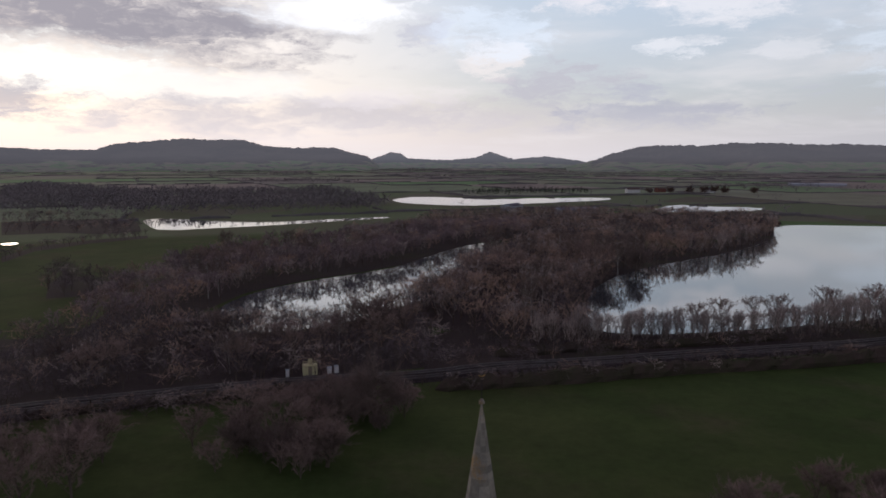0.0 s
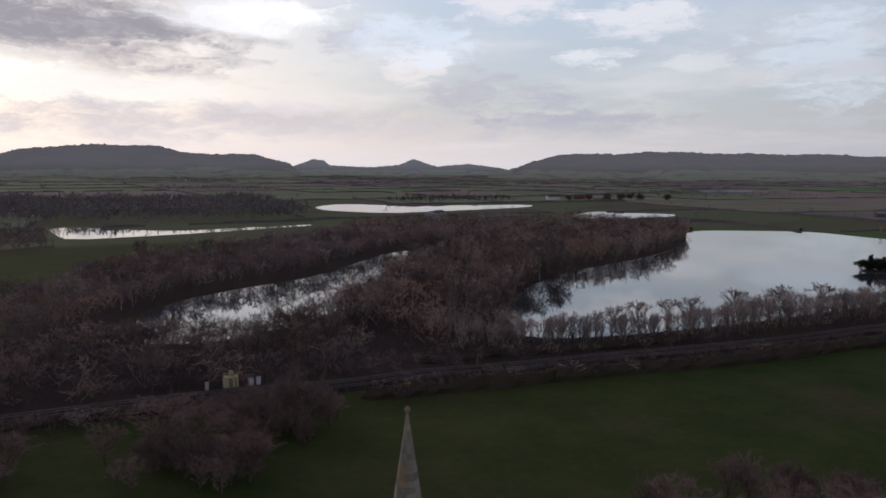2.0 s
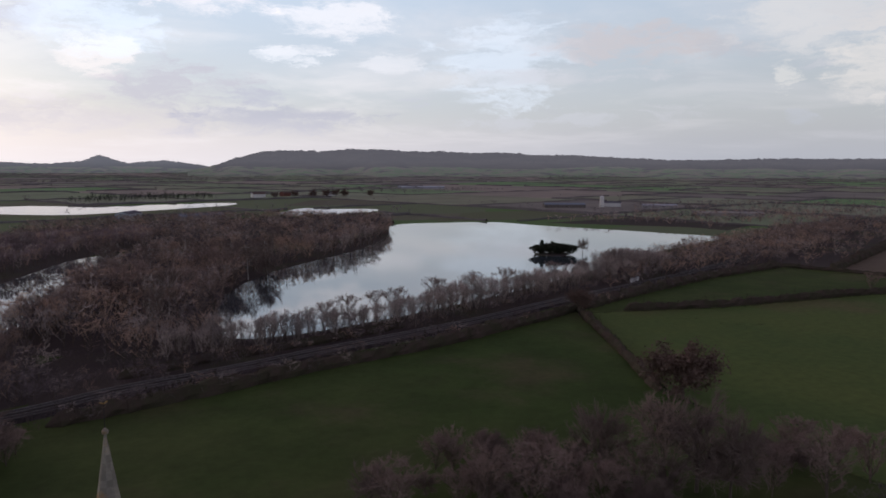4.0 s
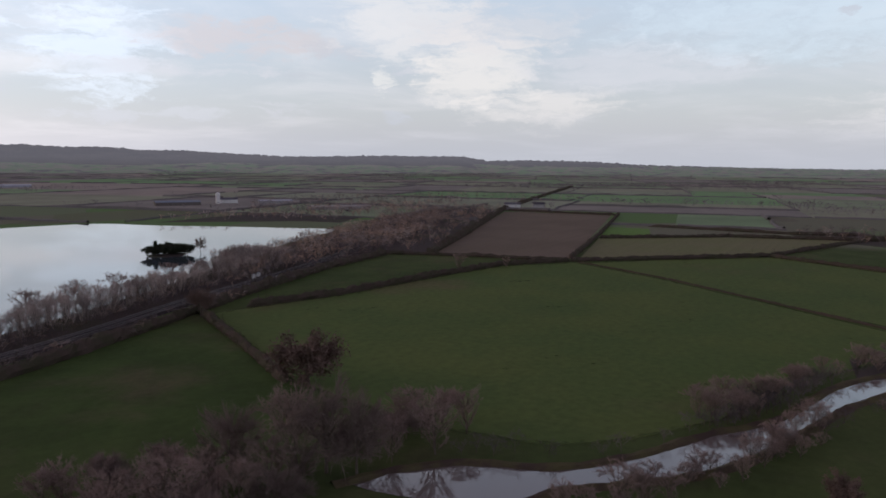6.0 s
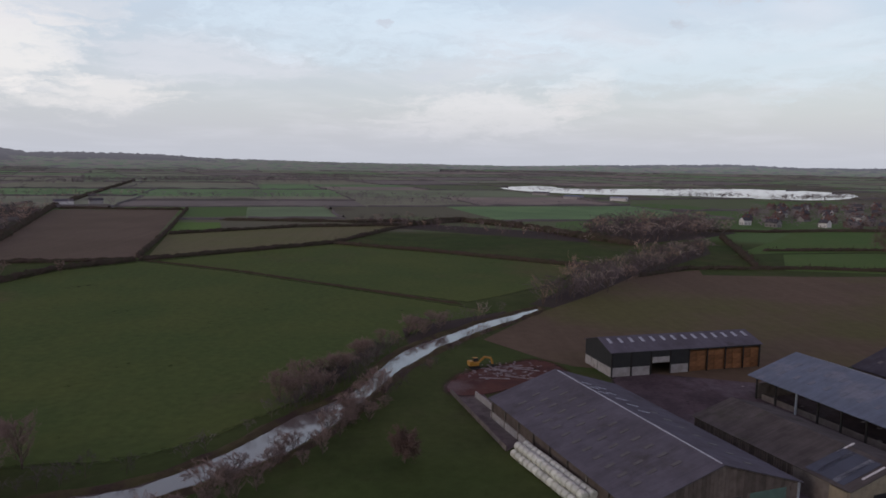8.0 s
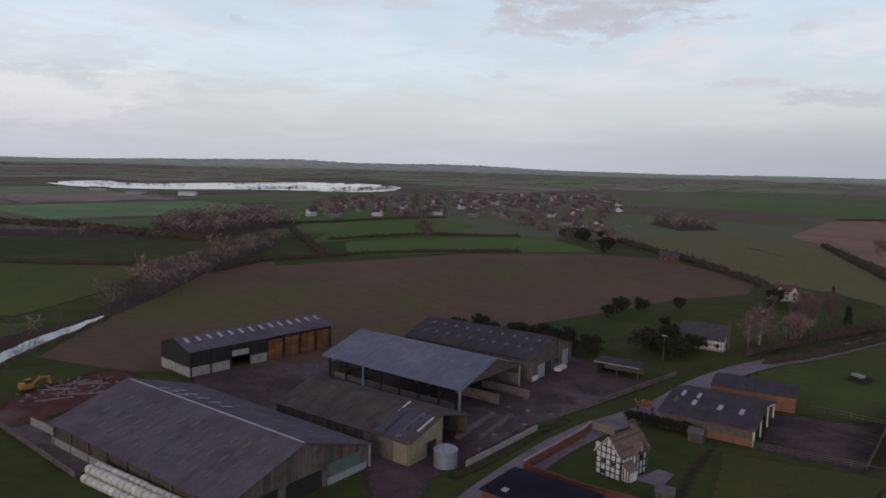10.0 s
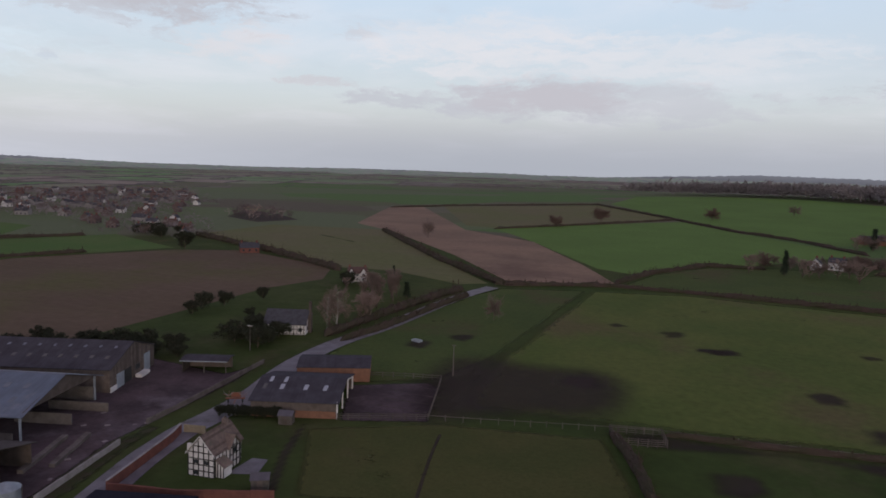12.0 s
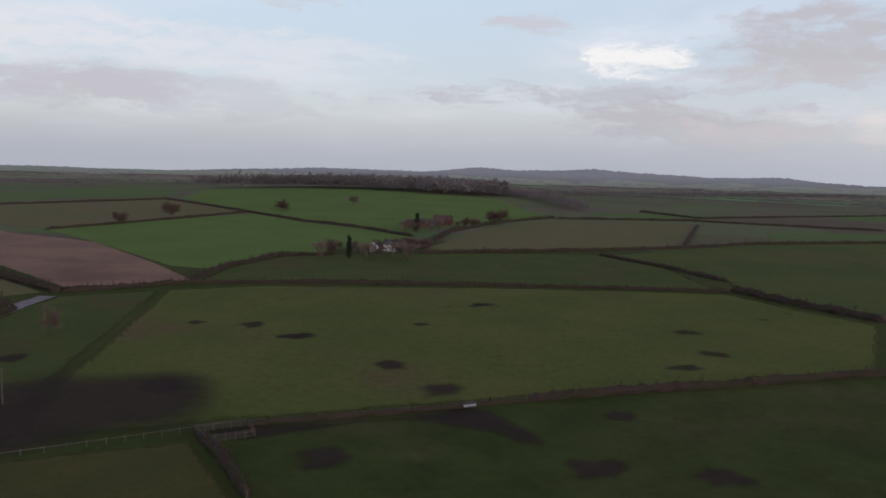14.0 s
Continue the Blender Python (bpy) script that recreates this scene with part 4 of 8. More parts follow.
def grow(kind, seed, limbs, shoots, twigs, width, plain=False):
    """A tree one metre high: its wood (trunk and limbs) and its crown (twigs or leaves), as vertices and triangles."""
    rng = np.random.default_rng(seed)
    wood_v, wood_f, crown_v, crown_f = [], [], [], []

    def add_wood(path, r0, r1, sides):
        v, f = tube(path, r0, r1, sides)
        wood_f.extend([(a + len(wood_v), b + len(wood_v), c + len(wood_v)) for a, b, c in f])
        wood_v.extend(v)

    def add_spike(p, d, length, w):
        side = np.cross(d, rng.normal(size=3))
        side *= w / (np.linalg.norm(side) + 1e-9)
        n = len(crown_v)
        crown_v.extend([p - side, p + side, p + d * length])
        crown_f.append((n, n + 1, n + 2))

    def add_leaf(p, size):
        n = len(crown_v)
        a, b = rng.normal(size=3) * size, rng.normal(size=3) * size
        crown_v.extend([p, p + a, p + b])
        crown_f.append((n, n + 1, n + 2))

    shape = dict(oak=(0.20, 0.42, 0.75), ochre=(0.12, 0.42, 0.8), birch=(0.25, 0.20, 1.6), willow=(0.03, 0.34, 1.5), scrub=(0.02, 0.42, 1.1),
                 grey=(0.05, 0.15, 1.7), poplar=(0.10, 0.16, 2.6), conifer=(0.05, 0.22, 0.2), shrub=(0.04, 0.48, 0.7))[kind]
    low, radius, rise = shape
    leafy = kind in ("ochre", "conifer", "shrub")
    stems = 1 if kind in ("oak", "ochre", "birch", "poplar", "conifer") else 9 if kind == "grey" else 3
    trunk_r = 0.022 if kind != "birch" else 0.012
    bases = []
    for s in range(stems):
        top = 0.62 if kind in ("oak", "ochre") else 0.92
        lean = rng.normal(size=2) * (0.03 if stems == 1 else 0.16)
        if kind == "grey":
            # coppice: stems fan out of one stool
            fan, top = s * 2.399, 0.95 * rng.uniform(0.72, 1.0)
            lean = np.array((math.cos(fan), math.sin(fan))) * (0.03 + 0.19 * (s / stems))
        path = [np.array((lean[0] * q * q, lean[1] * q * q, top * q)) + np.append(rng.normal(size=2) * 0.008 * (q > 0), 0) for q in np.linspace(0, 1, 6)]
        add_wood(path if not plain else [path[0], path[2], path[5]], trunk_r / math.sqrt(stems) * (0.6 if plain else 1.0), trunk_r * 0.15, 3 if plain else 5)
        bases.append((path, top))
    for i in range(limbs):
        path, top = bases[i % stems]
        u = low + (0.97 - low) * ((i + rng.random()) / limbs) ** 0.8 if kind not in ("oak", "ochre") else (low + rng.random() * (top - low))
        q = min(u / top, 1.0)
        k = min(int(q * 5), 4)
        p0 = path[k] + (path[k + 1] - path[k]) * (q * 5 - k)
        a = i * 2.399 + rng.normal() * 0.4
        if kind == "conifer":
            reach = radius * (1.02 - u) * (0.8 + 0.4 * rng.random())
            d = np.array((math.cos(a), math.sin(a), 0.10))
        else:
            belly = math.sqrt(max(0.05, 1 - ((u - 0.55) / 0.62) ** 2))
            reach = radius * belly * (0.75 + 0.45 * rng.random())
            d = np.array((math.cos(a), math.sin(a), rise * ((0.6 if kind != "ochre" else -0.2) + (0.8 if kind != "ochre" else 2.2) * rng.random())))
        end = p0 + d * reach / math.hypot(d[0], d[1])
        top_z = 1.04 - 0.4 * (math.hypot(end[0], end[1]) / (radius * 1.2)) ** 2 * (1 if kind in ("oak", "ochre", "shrub", "scrub") else 0.5)
        if kind in ("oak", "ochre"):
            # a round crown: limbs reach for the skin of a dome
            sink = rng.uniform(-0.8, 1.0)
            ring = math.sqrt(1 - sink * sink) * rng.uniform(0.8, 1.05)
            end = np.array((math.cos(a) * radius * ring, math.sin(a) * radius * ring, 0.54 + 0.42 * sink))
        end[2] = min(end[2], top_z * (0.9 + 0.12 * rng.random()))
        mid = (p0 + end) / 2 + np.array((0, 0, 0.0 if kind == "grey" else -0.03 if rise < 1 else -0.06)) + rng.normal(size=3) * 0.015
        limb = [p0, mid, end]
        if plain:
            add_spike(p0, (end - p0) / (np.linalg.norm(end - p0) + 1e-9), np.linalg.norm(end - p0), 0.0022 * width)
        else:
            add_wood(limb, trunk_r * (0.42 if kind in ("oak", "ochre") else 0.25), trunk_r * 0.08, 3)
        for j in range(shoots):
            w = 0.25 + 0.75 * (j + rng.random()) / shoots
            p1 = p0 * (1 - w) ** 2 + 2 * mid * w * (1 - w) + end * w * w
            d1 = (end - p0) / (np.linalg.norm(end - p0) + 1e-9) + rng.normal(size=3) * 0.55 + np.array((0, 0, 1.2 if kind == "grey" else 0.35 if rise > 0.5 else 0.05))
            d1 /= np.linalg.norm(d1)
            ln = (0.16 if kind in ("oak", "ochre", "shrub", "scrub") else 0.11) * (0.6 + 0.7 * rng.random())
            add_spike(p1, d1, ln, 0.0035 * width)
            for _ in range(twigs):
                v = rng.random()
                p2 = p1 + d1 * ln * v
                if leafy:
                    add_leaf(p2 + rng.normal(size=3) * 0.035, dict(conifer=0.024, shrub=0.034).get(kind, 0.020))
                else:
                    d2 = d1 + rng.normal(size=3) * 0.6 + np.array((0, 0, 0.25))
                    d2 /= np.linalg.norm(d2)
                    add_spike(p2, d2, ln * (0.35 + 0.5 * rng.random()), 0.0021 * width)
    return (np.array(wood_v, np.float32), np.array(wood_f, np.int32), np.array(crown_v, np.float32), np.array(crown_f, np.int32))


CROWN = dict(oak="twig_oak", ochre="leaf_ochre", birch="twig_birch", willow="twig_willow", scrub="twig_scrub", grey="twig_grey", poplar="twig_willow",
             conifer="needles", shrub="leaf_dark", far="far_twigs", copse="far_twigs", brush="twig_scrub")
LABEL = dict(oak="bare spreading oak with a dark trunk and fine twigs", ochre="round field oak holding withered brown leaves",
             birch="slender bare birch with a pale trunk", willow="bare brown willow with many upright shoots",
             poplar="tall narrow bare tree with golden brown twigs", conifer="dark evergreen conifer with dense needles", shrub="dense dark evergreen garden bush",
             scrub="low bare thorn scrub", grey="grey upright lakeside alder")
FINE = {}


def fine_tree(kind, near):
    """Three grown trees of a kind, for the trees that stand alone; those near by carry more and thinner twigs."""
    if (kind, near) not in FINE:
        made = []
        for s in range(3):
            n = dict(oak=(28, 9, 13), ochre=(30, 9, 20), birch=(34, 5, 10), willow=(34, 7, 10), poplar=(36, 6, 11), conifer=(70, 4, 11), shrub=(34, 7, 18))[kind]
            if near:
                n = (n[0] + 4, n[1] + 1, n[2] + 7)
            wv, wf, cv, cf = grow(kind, 100 + s * 7 + len(kind), *n, 1.05 if near else 1.7)
            bark = MAT["pale_bark" if kind == "birch" else "bark"]
            made.append((mesh_of("trunk", wv, wf, bark), mesh_of("crown", cv, cf, MAT["twig_willow_dark" if kind == "willow" else "twig_oak" if kind in ("poplar", "birch") else CROWN[kind]])))
        FINE[kind, near] = made
    return FINE[kind, near]


tree_count = 0


def tree(at, high, wide, kind, label=""):
    global tree_count
    tree_count += 1
    e = thing("tree" if kind != "shrub" else "bush", at[0], at[1], height(*at) - 0.05, tree_count * 67 % 360, label or LABEL[kind], "tree" if kind != "shrub" else "bush")
    trunk_me, crown_me = fine_tree(kind, math.hypot(*at) < 155 and kind in ("oak", "willow", "ochre"))[tree_count % 3]
    for name, me in (("trunk", trunk_me), ("crown", crown_me)):
        o = new(name, me)
        o.parent, o.scale = e, (high * wide, high * wide, high)
    return e


ROUGH = {}


def rough_trees(kind):
    if kind not in ROUGH:
        n = dict(birch=(11, 4, 6), willow=(12, 4, 6), scrub=(9, 4, 5), brush=(11, 5, 7), grey=(24, 4, 6), conifer=(20, 2, 5), copse=(6, 3, 3), far=(4, 2, 2), mid=(7, 3, 4))[kind]
        ROUGH[kind] = [grow("scrub" if kind in ("far", "mid", "brush") else "oak" if kind == "copse" else kind, 500 + s, *n, dict(far=13.0, mid=6.0, copse=10.0, brush=2.0, grey=2.0, scrub=2.6).get(kind, 3.0), True) for s in range(5)]
    return ROUGH[kind]


def planted(name, spots, kind, label, wide=1.0, shape=""):
    """Many trees that nobody could count, joined."""
    vs, fs, mi, n = [], [], [], 0
    rng = np.random.default_rng(len(spots) * 13 + len(kind))
    shape = shape or kind
    protos = rough_trees(shape)
    palette = dict(scrub=(1, 1, 1, 1, 1, 2, 3), birch=(1, 1, 1, 2, 3), willow=(1, 1, 2, 3)).get(kind, (1,))
    for x, y, high in spots:
        wv, wf, cv, cf = protos[rng.integers(5)]
        a, w = rng.random() * 6.283, high * wide * (0.8 + 0.5 * rng.random())
        m = np.array(((math.cos(a) * w, -math.sin(a) * w, 0), (math.sin(a) * w, math.cos(a) * w, 0), (0, 0, high)), np.float32)
        base = np.array((x, y, height(x, y) - 0.05), np.float32)
        tone = palette[rng.integers(len(palette))]
        for v, f, k in ((wv, wf, 0), (cv, cf, tone))[shape in ("far", "copse"):]:
            vs.append(v @ m.T + base)
            fs.append(f + n)
            mi.append(np.full(len(f), k, np.int32))
            n += len(v)
    ob = new(name, mesh_of(name, np.concatenate(vs), np.concatenate(fs), [MAT["bark"], MAT[CROWN[kind]], MAT["twig_grey"], MAT["twig_scrub" if kind == "willow" else "twig_willow"]], np.concatenate(mi)))
    return tagged(ob, label, "woodland", kind="stuff")


WATERS = [big_lake, mid_lake, west_pond, north_lake, east_pool, marsh_pool, river]


def wood(outline, gap, low, high, kind, label="", wide=1.0, shape=""):
    """A wood within an outline: trees at an uneven spacing, none in the water."""
    rng = random.Random(len(outline) * 31 + int(gap * 10))
    xs, ys = [p[0] for p in outline], [p[1] for p in outline]
    spots = []
    y = min(ys)
    while y < max(ys):
        x = min(xs)
        while x < max(xs):
            px, py = x + rng.uniform(-0.5, 0.5) * gap, y + rng.uniform(-0.5, 0.5) * gap
            if inside(px, py, outline) and not any(inside(px, py, w) for w in WATERS):
                k = noise.noise(Vector((px * 0.03, py * 0.03, 3.0))) * 0.45 + noise.noise(Vector((px * 0.09, py * 0.09, 7.0))) * 0.35 + 0.5
                if k > 0.22 or kind == "grey":
                    spots.append((px, py, low * 0.8 + (high * 1.1 - low * 0.8) * min(1.0, max(0.0, k * 0.9 + rng.random() * 0.3 - 0.1)) * (1.35 if rng.random() < 0.1 else 1.0)))
            x += gap
        y += gap
    away = math.hypot(sum(xs) / len(xs), sum(ys) / len(ys))
    if away < 800 and kind != "brush":
        sheet("woodland_floor", outline, MAT["litter"], 0.03, "dark leaf litter and dead grass under the trees")
    return planted("woodland", spots, kind, label or "dense bare winter wood of " + dict(scrub="low brown scrub", brush="low dark thorn brush", birch="dark purple-brown birch", willow="russet willow",
                   grey="grey lakeside alder", conifer="dark conifers").get(kind, kind), wide,
                   shape if shape else "" if kind in ("conifer", "copse") or away < 330 else "mid" if away < 620 else "far")


def hedge(line, high, wide):
    """A clipped field hedge: an uneven dark body bristling with twigs."""
    rng = random.Random(int(line[0][0] * 7 + line[0][1]))
    far = min(math.hypot(*p) for p in line) > 450
    pts = resample(line, 6 if far else 2.0)
    verts, faces = [], []
    prof = [(-0.5, 0.0), (-0.55, 0.45), (-0.32, 0.9), (0.05, 1.0), (0.36, 0.88), (0.54, 0.4), (0.5, 0.0)]
    for i, (x, y) in enumerate(pts):
        a, b = pts[max(i - 1, 0)], pts[min(i + 1, len(pts) - 1)]
        dx, dy = b[0] - a[0], b[1] - a[1]
        n = math.hypot(dx, dy) or 1
        nx, ny, g = -dy / n, dx / n, height(x, y) - 0.05
        k = (0.72 + 0.6 * (noise.noise(Vector((x * 0.06, y * 0.06, 0))) * 0.5 + 0.5)) * (0.12 if i in (0, len(pts) - 1) else 1.0)
        for s, t in prof:
            j = 1 + 0.5 * noise.noise(Vector((x * 0.55, y * 0.55, t * 4 + s * 3)))
            verts.append((x + nx * s * wide * k * j, y + ny * s * wide * k * j, g + t * high * k * j))
    m = len(prof)
    for i in range(len(pts) - 1):
        for q in range(m - 1):
            a, b = i * m + q, (i + 1) * m + q
            faces += [(a, a + 1, b + 1), (a, b + 1, b)]
    if not far:
        for i in range(len(pts) * 24):
            x, y, z = verts[rng.randrange(len(verts))]
            if z - height(x, y) < high * 0.3:
                continue
            n = len(verts)
            l = high * rng.uniform(0.15, 0.4)
            verts += [(x - 0.05, y, z), (x + 0.05, y + 0.03, z), (x + rng.gauss(0, 0.25) * l, y + rng.gauss(0, 0.25) * l, z + l)]
            faces.append((n, n + 1, n + 2))
    ob = new("hedge", mesh_of("hedge", verts, faces, MAT["hedge"]))
    tagged(ob, "low clipped field hedge of dark leafless thorn" if high < 2.4 else "tall untrimmed hedge of dark leafless thorn", "hedge", "field hedges")


hedge([(157, 166), (189, 156), (244, 149), (286, 141), (314, 120)], 2.2, 2.5)
hedge([(314, 120), (347, 85), (386, 44), (500, 4)], 1.8, 2.5)
hedge([(386, 44), (354, -11), (328, -46), (308, -76)], 1.6, 2.0)
hedge([(314, 117), (287, 70), (249, 20), (222, -16)], 0.7, 0.6)
hedge([(288, 211), (304, 167), (314, 120)], 1.6, 2.0)
hedge([(322, 123), (446, 151), (642, 200)], 2.0, 2.0)
hedge([(299, 188), (401, 225), (642, 316), (886, 387), (1366, 522)], 3.0, 4.0)
hedge([(424, 144), (479, 78), (500, 4)], 2.0, 3.0)
hedge([(500, 4), (537, -35), (487, -77), (437, -98), (391, -123)], 3.5, 5.0)
hedge([(527, 142), (521, 43), (536, 4)], 2.0, 3.0)
hedge([(626, 308), (624, 239), (626, 196)], 2.0, 3.0)
hedge([(441, -193), (369, -171), (311, -153)], 2.2, 3.0)
hedge([(281, -90), (303, -118), (305.4, -174.2), (299.6, -203.9), (279.6, -251.7)], 1.6, 2.2)
hedge([(371.1, -184.9), (375.6, -251.8), (339.8, -305.3)], 1.6, 2.2)
hedge([(483, -179), (477, -240.6), (488, -294.6), (489, -355.2)], 2.0, 3.0)
hedge([(294.4, -344.2), (209.5, -300.7), (150, -264.1)], 2.5, 3.0)
hedge([(215.1, -437), (126.2, -319.1), (78.9, -265)], 2.2, 3.0)
hedge([(78.9, -265), (59.3, -274.8), (43.7, -284.4)], 1.5, 2.0)
hedge([(81, -266.9), (38.7, -283.7), (11.6, -283.8), (-25.5, -280.3), (-69.8, -275.1), (-93, -271)], 1.3, 1.6)
hedge([(40, -291.6), (29.5, -329.1), (8.1, -368), (-19.7, -373.1)], 1.8, 2.5)
hedge([(155.3, -493), (40.4, -643)], 1.6, 2.0)
hedge([(131.6, -792), (35.1, -635), (-7.9, -564), (-45.6, -523), (-77.1, -463)], 1.8, 2.5)
hedge([(321.5, -663), (261, -726), (125.7, -795)], 1.8, 3.0)
hedge([(-65.5, -380), (-118.2, -387.2), (-172.9, -395.4), (-236.3, -411), (-311.1, -442), (-441, -464)], 1.8, 2.2)
hedge([(-168.7, -377.2), (-182.8, -325.8), (-187.6, -281.9)], 1.6, 2.2)
hedge([(-174.5, -260.4), (-179.7, -229.6), (-190.1, -197)], 2.4, 3.0)
hedge([(33.7, -283.9), (-17.4, -284), (-68.7, -276.1), (-129.2, -265.5), (-170.7, -255.2)], 1.3, 1.6)
hedge([(-139.3, -142.8), (-95.4, -138), (-67.5, -135.9), (-45.6, -133)], 1.5, 1.6)
hedge([(-45.6, -133), (-29.7, -130.3), (-7.8, -127.4), (8.2, -125.8)], 0.9, 0.7)
hedge([(16.1, -123.4), (10.5, -110.7), (6, -96.8)], 1.4, 1.4)
hedge([(-69.5, -403), (-110.5, -502), (-164.6, -573), (-236.3, -632)], 2.2, 3.0)
hedge([(-242.2, -414), (-357.2, -588)], 2.0, 2.5)
hedge([(-231.7, -621), (-378.1, -639), (-551, -582)], 2.0, 3.0)
hedge([(-381.4, -753), (-412, -674), (-856, -906)], 2.0, 3.0)
hedge([(144, 172), (122, 130), (106, 101)], 1.8, 2.0)
hedge([(9, 139), (28, 143), (52, 149), (82, 154), (126, 167), (146, 174)], 2.4, 3.0)
hedge([(146, 174), (182, 186), (235, 200), (288, 207)], 2.6, 4.0)
hedge([(11, 161), (33, 167), (60, 171), (87, 178)], 2.0, 2.6)
hedge([(-77, 119), (-60, 126), (-41, 132), (-25, 137)], 1.6, 2.0)
hedge([(-2, 137), (13, 140), (25, 143)], 2.4, 3.0)
hedge([(89.5, -157.5), (86.3, -175.6), (84.8, -212.7), (82.8, -236.8)], 1.6, 1.8)
hedge([(95.6, -160.2), (94.7, -186.3), (92.1, -220.4), (89.3, -248.5)], 2.0, 2.4)
wood([(-87, 126), (-120, 175), (-99, 180), (-72, 184), (-53, 184), (-35, 191), (-23, 212), (-13, 230), (-4, 187), (-2, 165), (-5, 152), (-27, 145), (-44, 141), (-64, 135)], 4.0, 4.2, 8.0, 'scrub')
wood([(-96, 160), (-98, 193), (-106, 233), (-107, 252), (-105, 291), (-89, 335), (-66, 368), (-33, 433), (5, 465), (48, 452), (50, 410), (20, 392), (0, 350), (-16, 312), (-34, 287), (-52, 268), (-68, 242), (-74, 205), (-76, 188)], 4.6, 8.0, 11.5, 'birch')
wood([(5, 257), (8, 298), (22, 337), (47, 389), (72, 359), (86, 346), (138, 383), (188, 436), (237, 507), (169, 359), (114, 298), (75, 259), (55, 226), (45, 194), (37, 177), (16, 173), (1, 188), (-9, 194), (-8, 235)], 4.8, 7.0, 11.5, 'willow')
wood([(-30, 437), (-12, 568), (55, 618), (128, 617), (172, 617), (211, 604), (230, 579), (254, 556), (197, 458), (142, 405), (104, 406), (88, 405), (49, 406)], 6.0, 5.0, 8.5, 'willow')
wood([(-386, 621), (-643, 1039), (-724, 1267), (-415, 982), (-149, 1014), (-54, 710), (-67, 618), (-185, 606), (-247, 582), (-326, 600)], 11.0, 9.0, 15.0, 'copse', 'hazy grey bare wood beyond the pond')
wood([(22, 976), (63, 1088), (208, 1086), (198, 991), (46, 915)], 9.0, 5.0, 7.0, 'conifer')
wood([(22, 178), (37, 192), (54, 186), (77, 189), (119, 203), (151, 216), (193, 234), (240, 257), (250, 238), (238, 221), (193, 207), (148, 194), (111, 182), (82, 175), (60, 170), (36, 166), (22, 166)], 3.3, 5.0, 9.5, 'grey')
wood([(-76, 188), (-45, 185), (-30, 195), (-16, 218), (0, 241), (8, 262), (15, 250), (5, 222), (-10, 198), (-25, 177), (-50, 167), (-76, 172)], 3.2, 5.0, 7.5, 'willow')
wood([(-30, 196), (-16, 219), (0, 242), (9, 275), (20, 270), (14, 240), (2, 216), (-14, 196)], 4.0, 8.0, 11.0, 'willow')
wood([(227, 247), (277, 267), (366, 298), (436, 315), (531, 330), (548, 320), (395, 248), (308, 219), (248, 211), (193, 198), (174, 196)], 5.0, 5.0, 8.0, 'willow')
wood([(11, 165), (34, 182), (54, 183), (77, 187), (119, 200), (155, 214), (210, 238), (215, 215), (201, 206), (149, 191), (84, 171), (35, 159), (10, 155)], 3.4, 2.0, 4.0, 'scrub')
wood([(345, 457), (433, 358), (518, 369), (610, 374), (702, 393), (623, 444), (490, 472), (412, 464)], 9.0, 5.0, 8.0, 'willow')
wood([(224, -37), (243, -49), (272, -64), (315, -95), (347, -129), (398, -165), (358, -152), (313, -116), (270, -86), (234, -61), (218, -44)], 4.5, 6.0, 10.0, 'scrub')
wood([(436, -101), (517, -133), (554, -176), (570, -226), (468, -215), (431, -175), (401, -128)], 7.0, 7.0, 11.0, 'scrub')
wood([(520, 49), (570, 11), (506, -21), (454, -106), (403, -101), (450, -32), (490, 32)], 10.0, 4.0, 7.0, 'scrub')
wood([(190, 3), (195, -4), (213, -28), (209, -29), (187, -8), (173, 1)], 4.0, 3.0, 5.0, 'scrub')
wood([(122, 24), (135, 21), (157, 12), (169, 5), (168, 3), (156, 8), (140, 11), (131, 16), (124, 21)], 2.6, 2.5, 4.5, 'brush')
wood([(94, 55), (103, 36), (116, 26), (126, 23), (143, 21), (160, 11), (173, 5), (162, 6), (135, 17), (122, 21), (110, 29), (101, 35), (92, 52)], 2.6, 2.5, 4.8, 'brush')
wood([(195, -27), (172, -10), (146, 2), (124, 9), (106, 17), (99, 23), (97, 22), (104, 16), (122, 8), (142, 0), (168, -12), (192, -28)], 3.2, 1.4, 3.4, 'brush')
wood([(-5, 143), (-4, 181), (2, 187), (37, 175), (43, 187), (40, 165), (14, 152), (-3, 147)], 4.0, 2.0, 4.0, 'scrub')
wood([(-131, 231), (-145, 258), (-153, 284), (-129, 267), (-114, 257), (-108, 241)], 5.0, 5.0, 9.0, 'scrub')
wood([(-269, 432), (-355, 571), (-326, 600), (-278, 570), (-235, 543), (-194, 456), (-211, 438), (-242, 446)], 9.0, 4.0, 7.0, 'scrub')
wood([(-209, 334), (-216, 374), (-202, 407), (-180, 431), (-173, 415), (-194, 389), (-205, 355), (-197, 315)], 5.0, 3.0, 6.0, 'scrub')
wood([(374.8, -474), (414, -552), (358.7, -522), (312, -481), (323.5, -444)], 8.0, 6.0, 9.0, 'scrub')
wood([(340, 267), (554, 393), (666, 353), (610, 303), (389, 226), (302, 192), (294, 213)], 8.0, 4.0, 7.0, 'willow')
wood([(408, 426), (599, 624), (735, 598), (817, 480), (698, 377), (566, 401), (422, 345)], 12.0, 4.0, 7.0, 'scrub')
wood([(689, 598), (934, 549), (900, 360), (856, 282), (727, 371)], 16.0, 4.0, 7.0, 'scrub')
tree((-18, 174), 14.2, 1.15, 'oak')
tree((-12, 120), 13.0, 1.00, 'oak')
tree((-17, 113), 10.4, 0.80, 'oak')
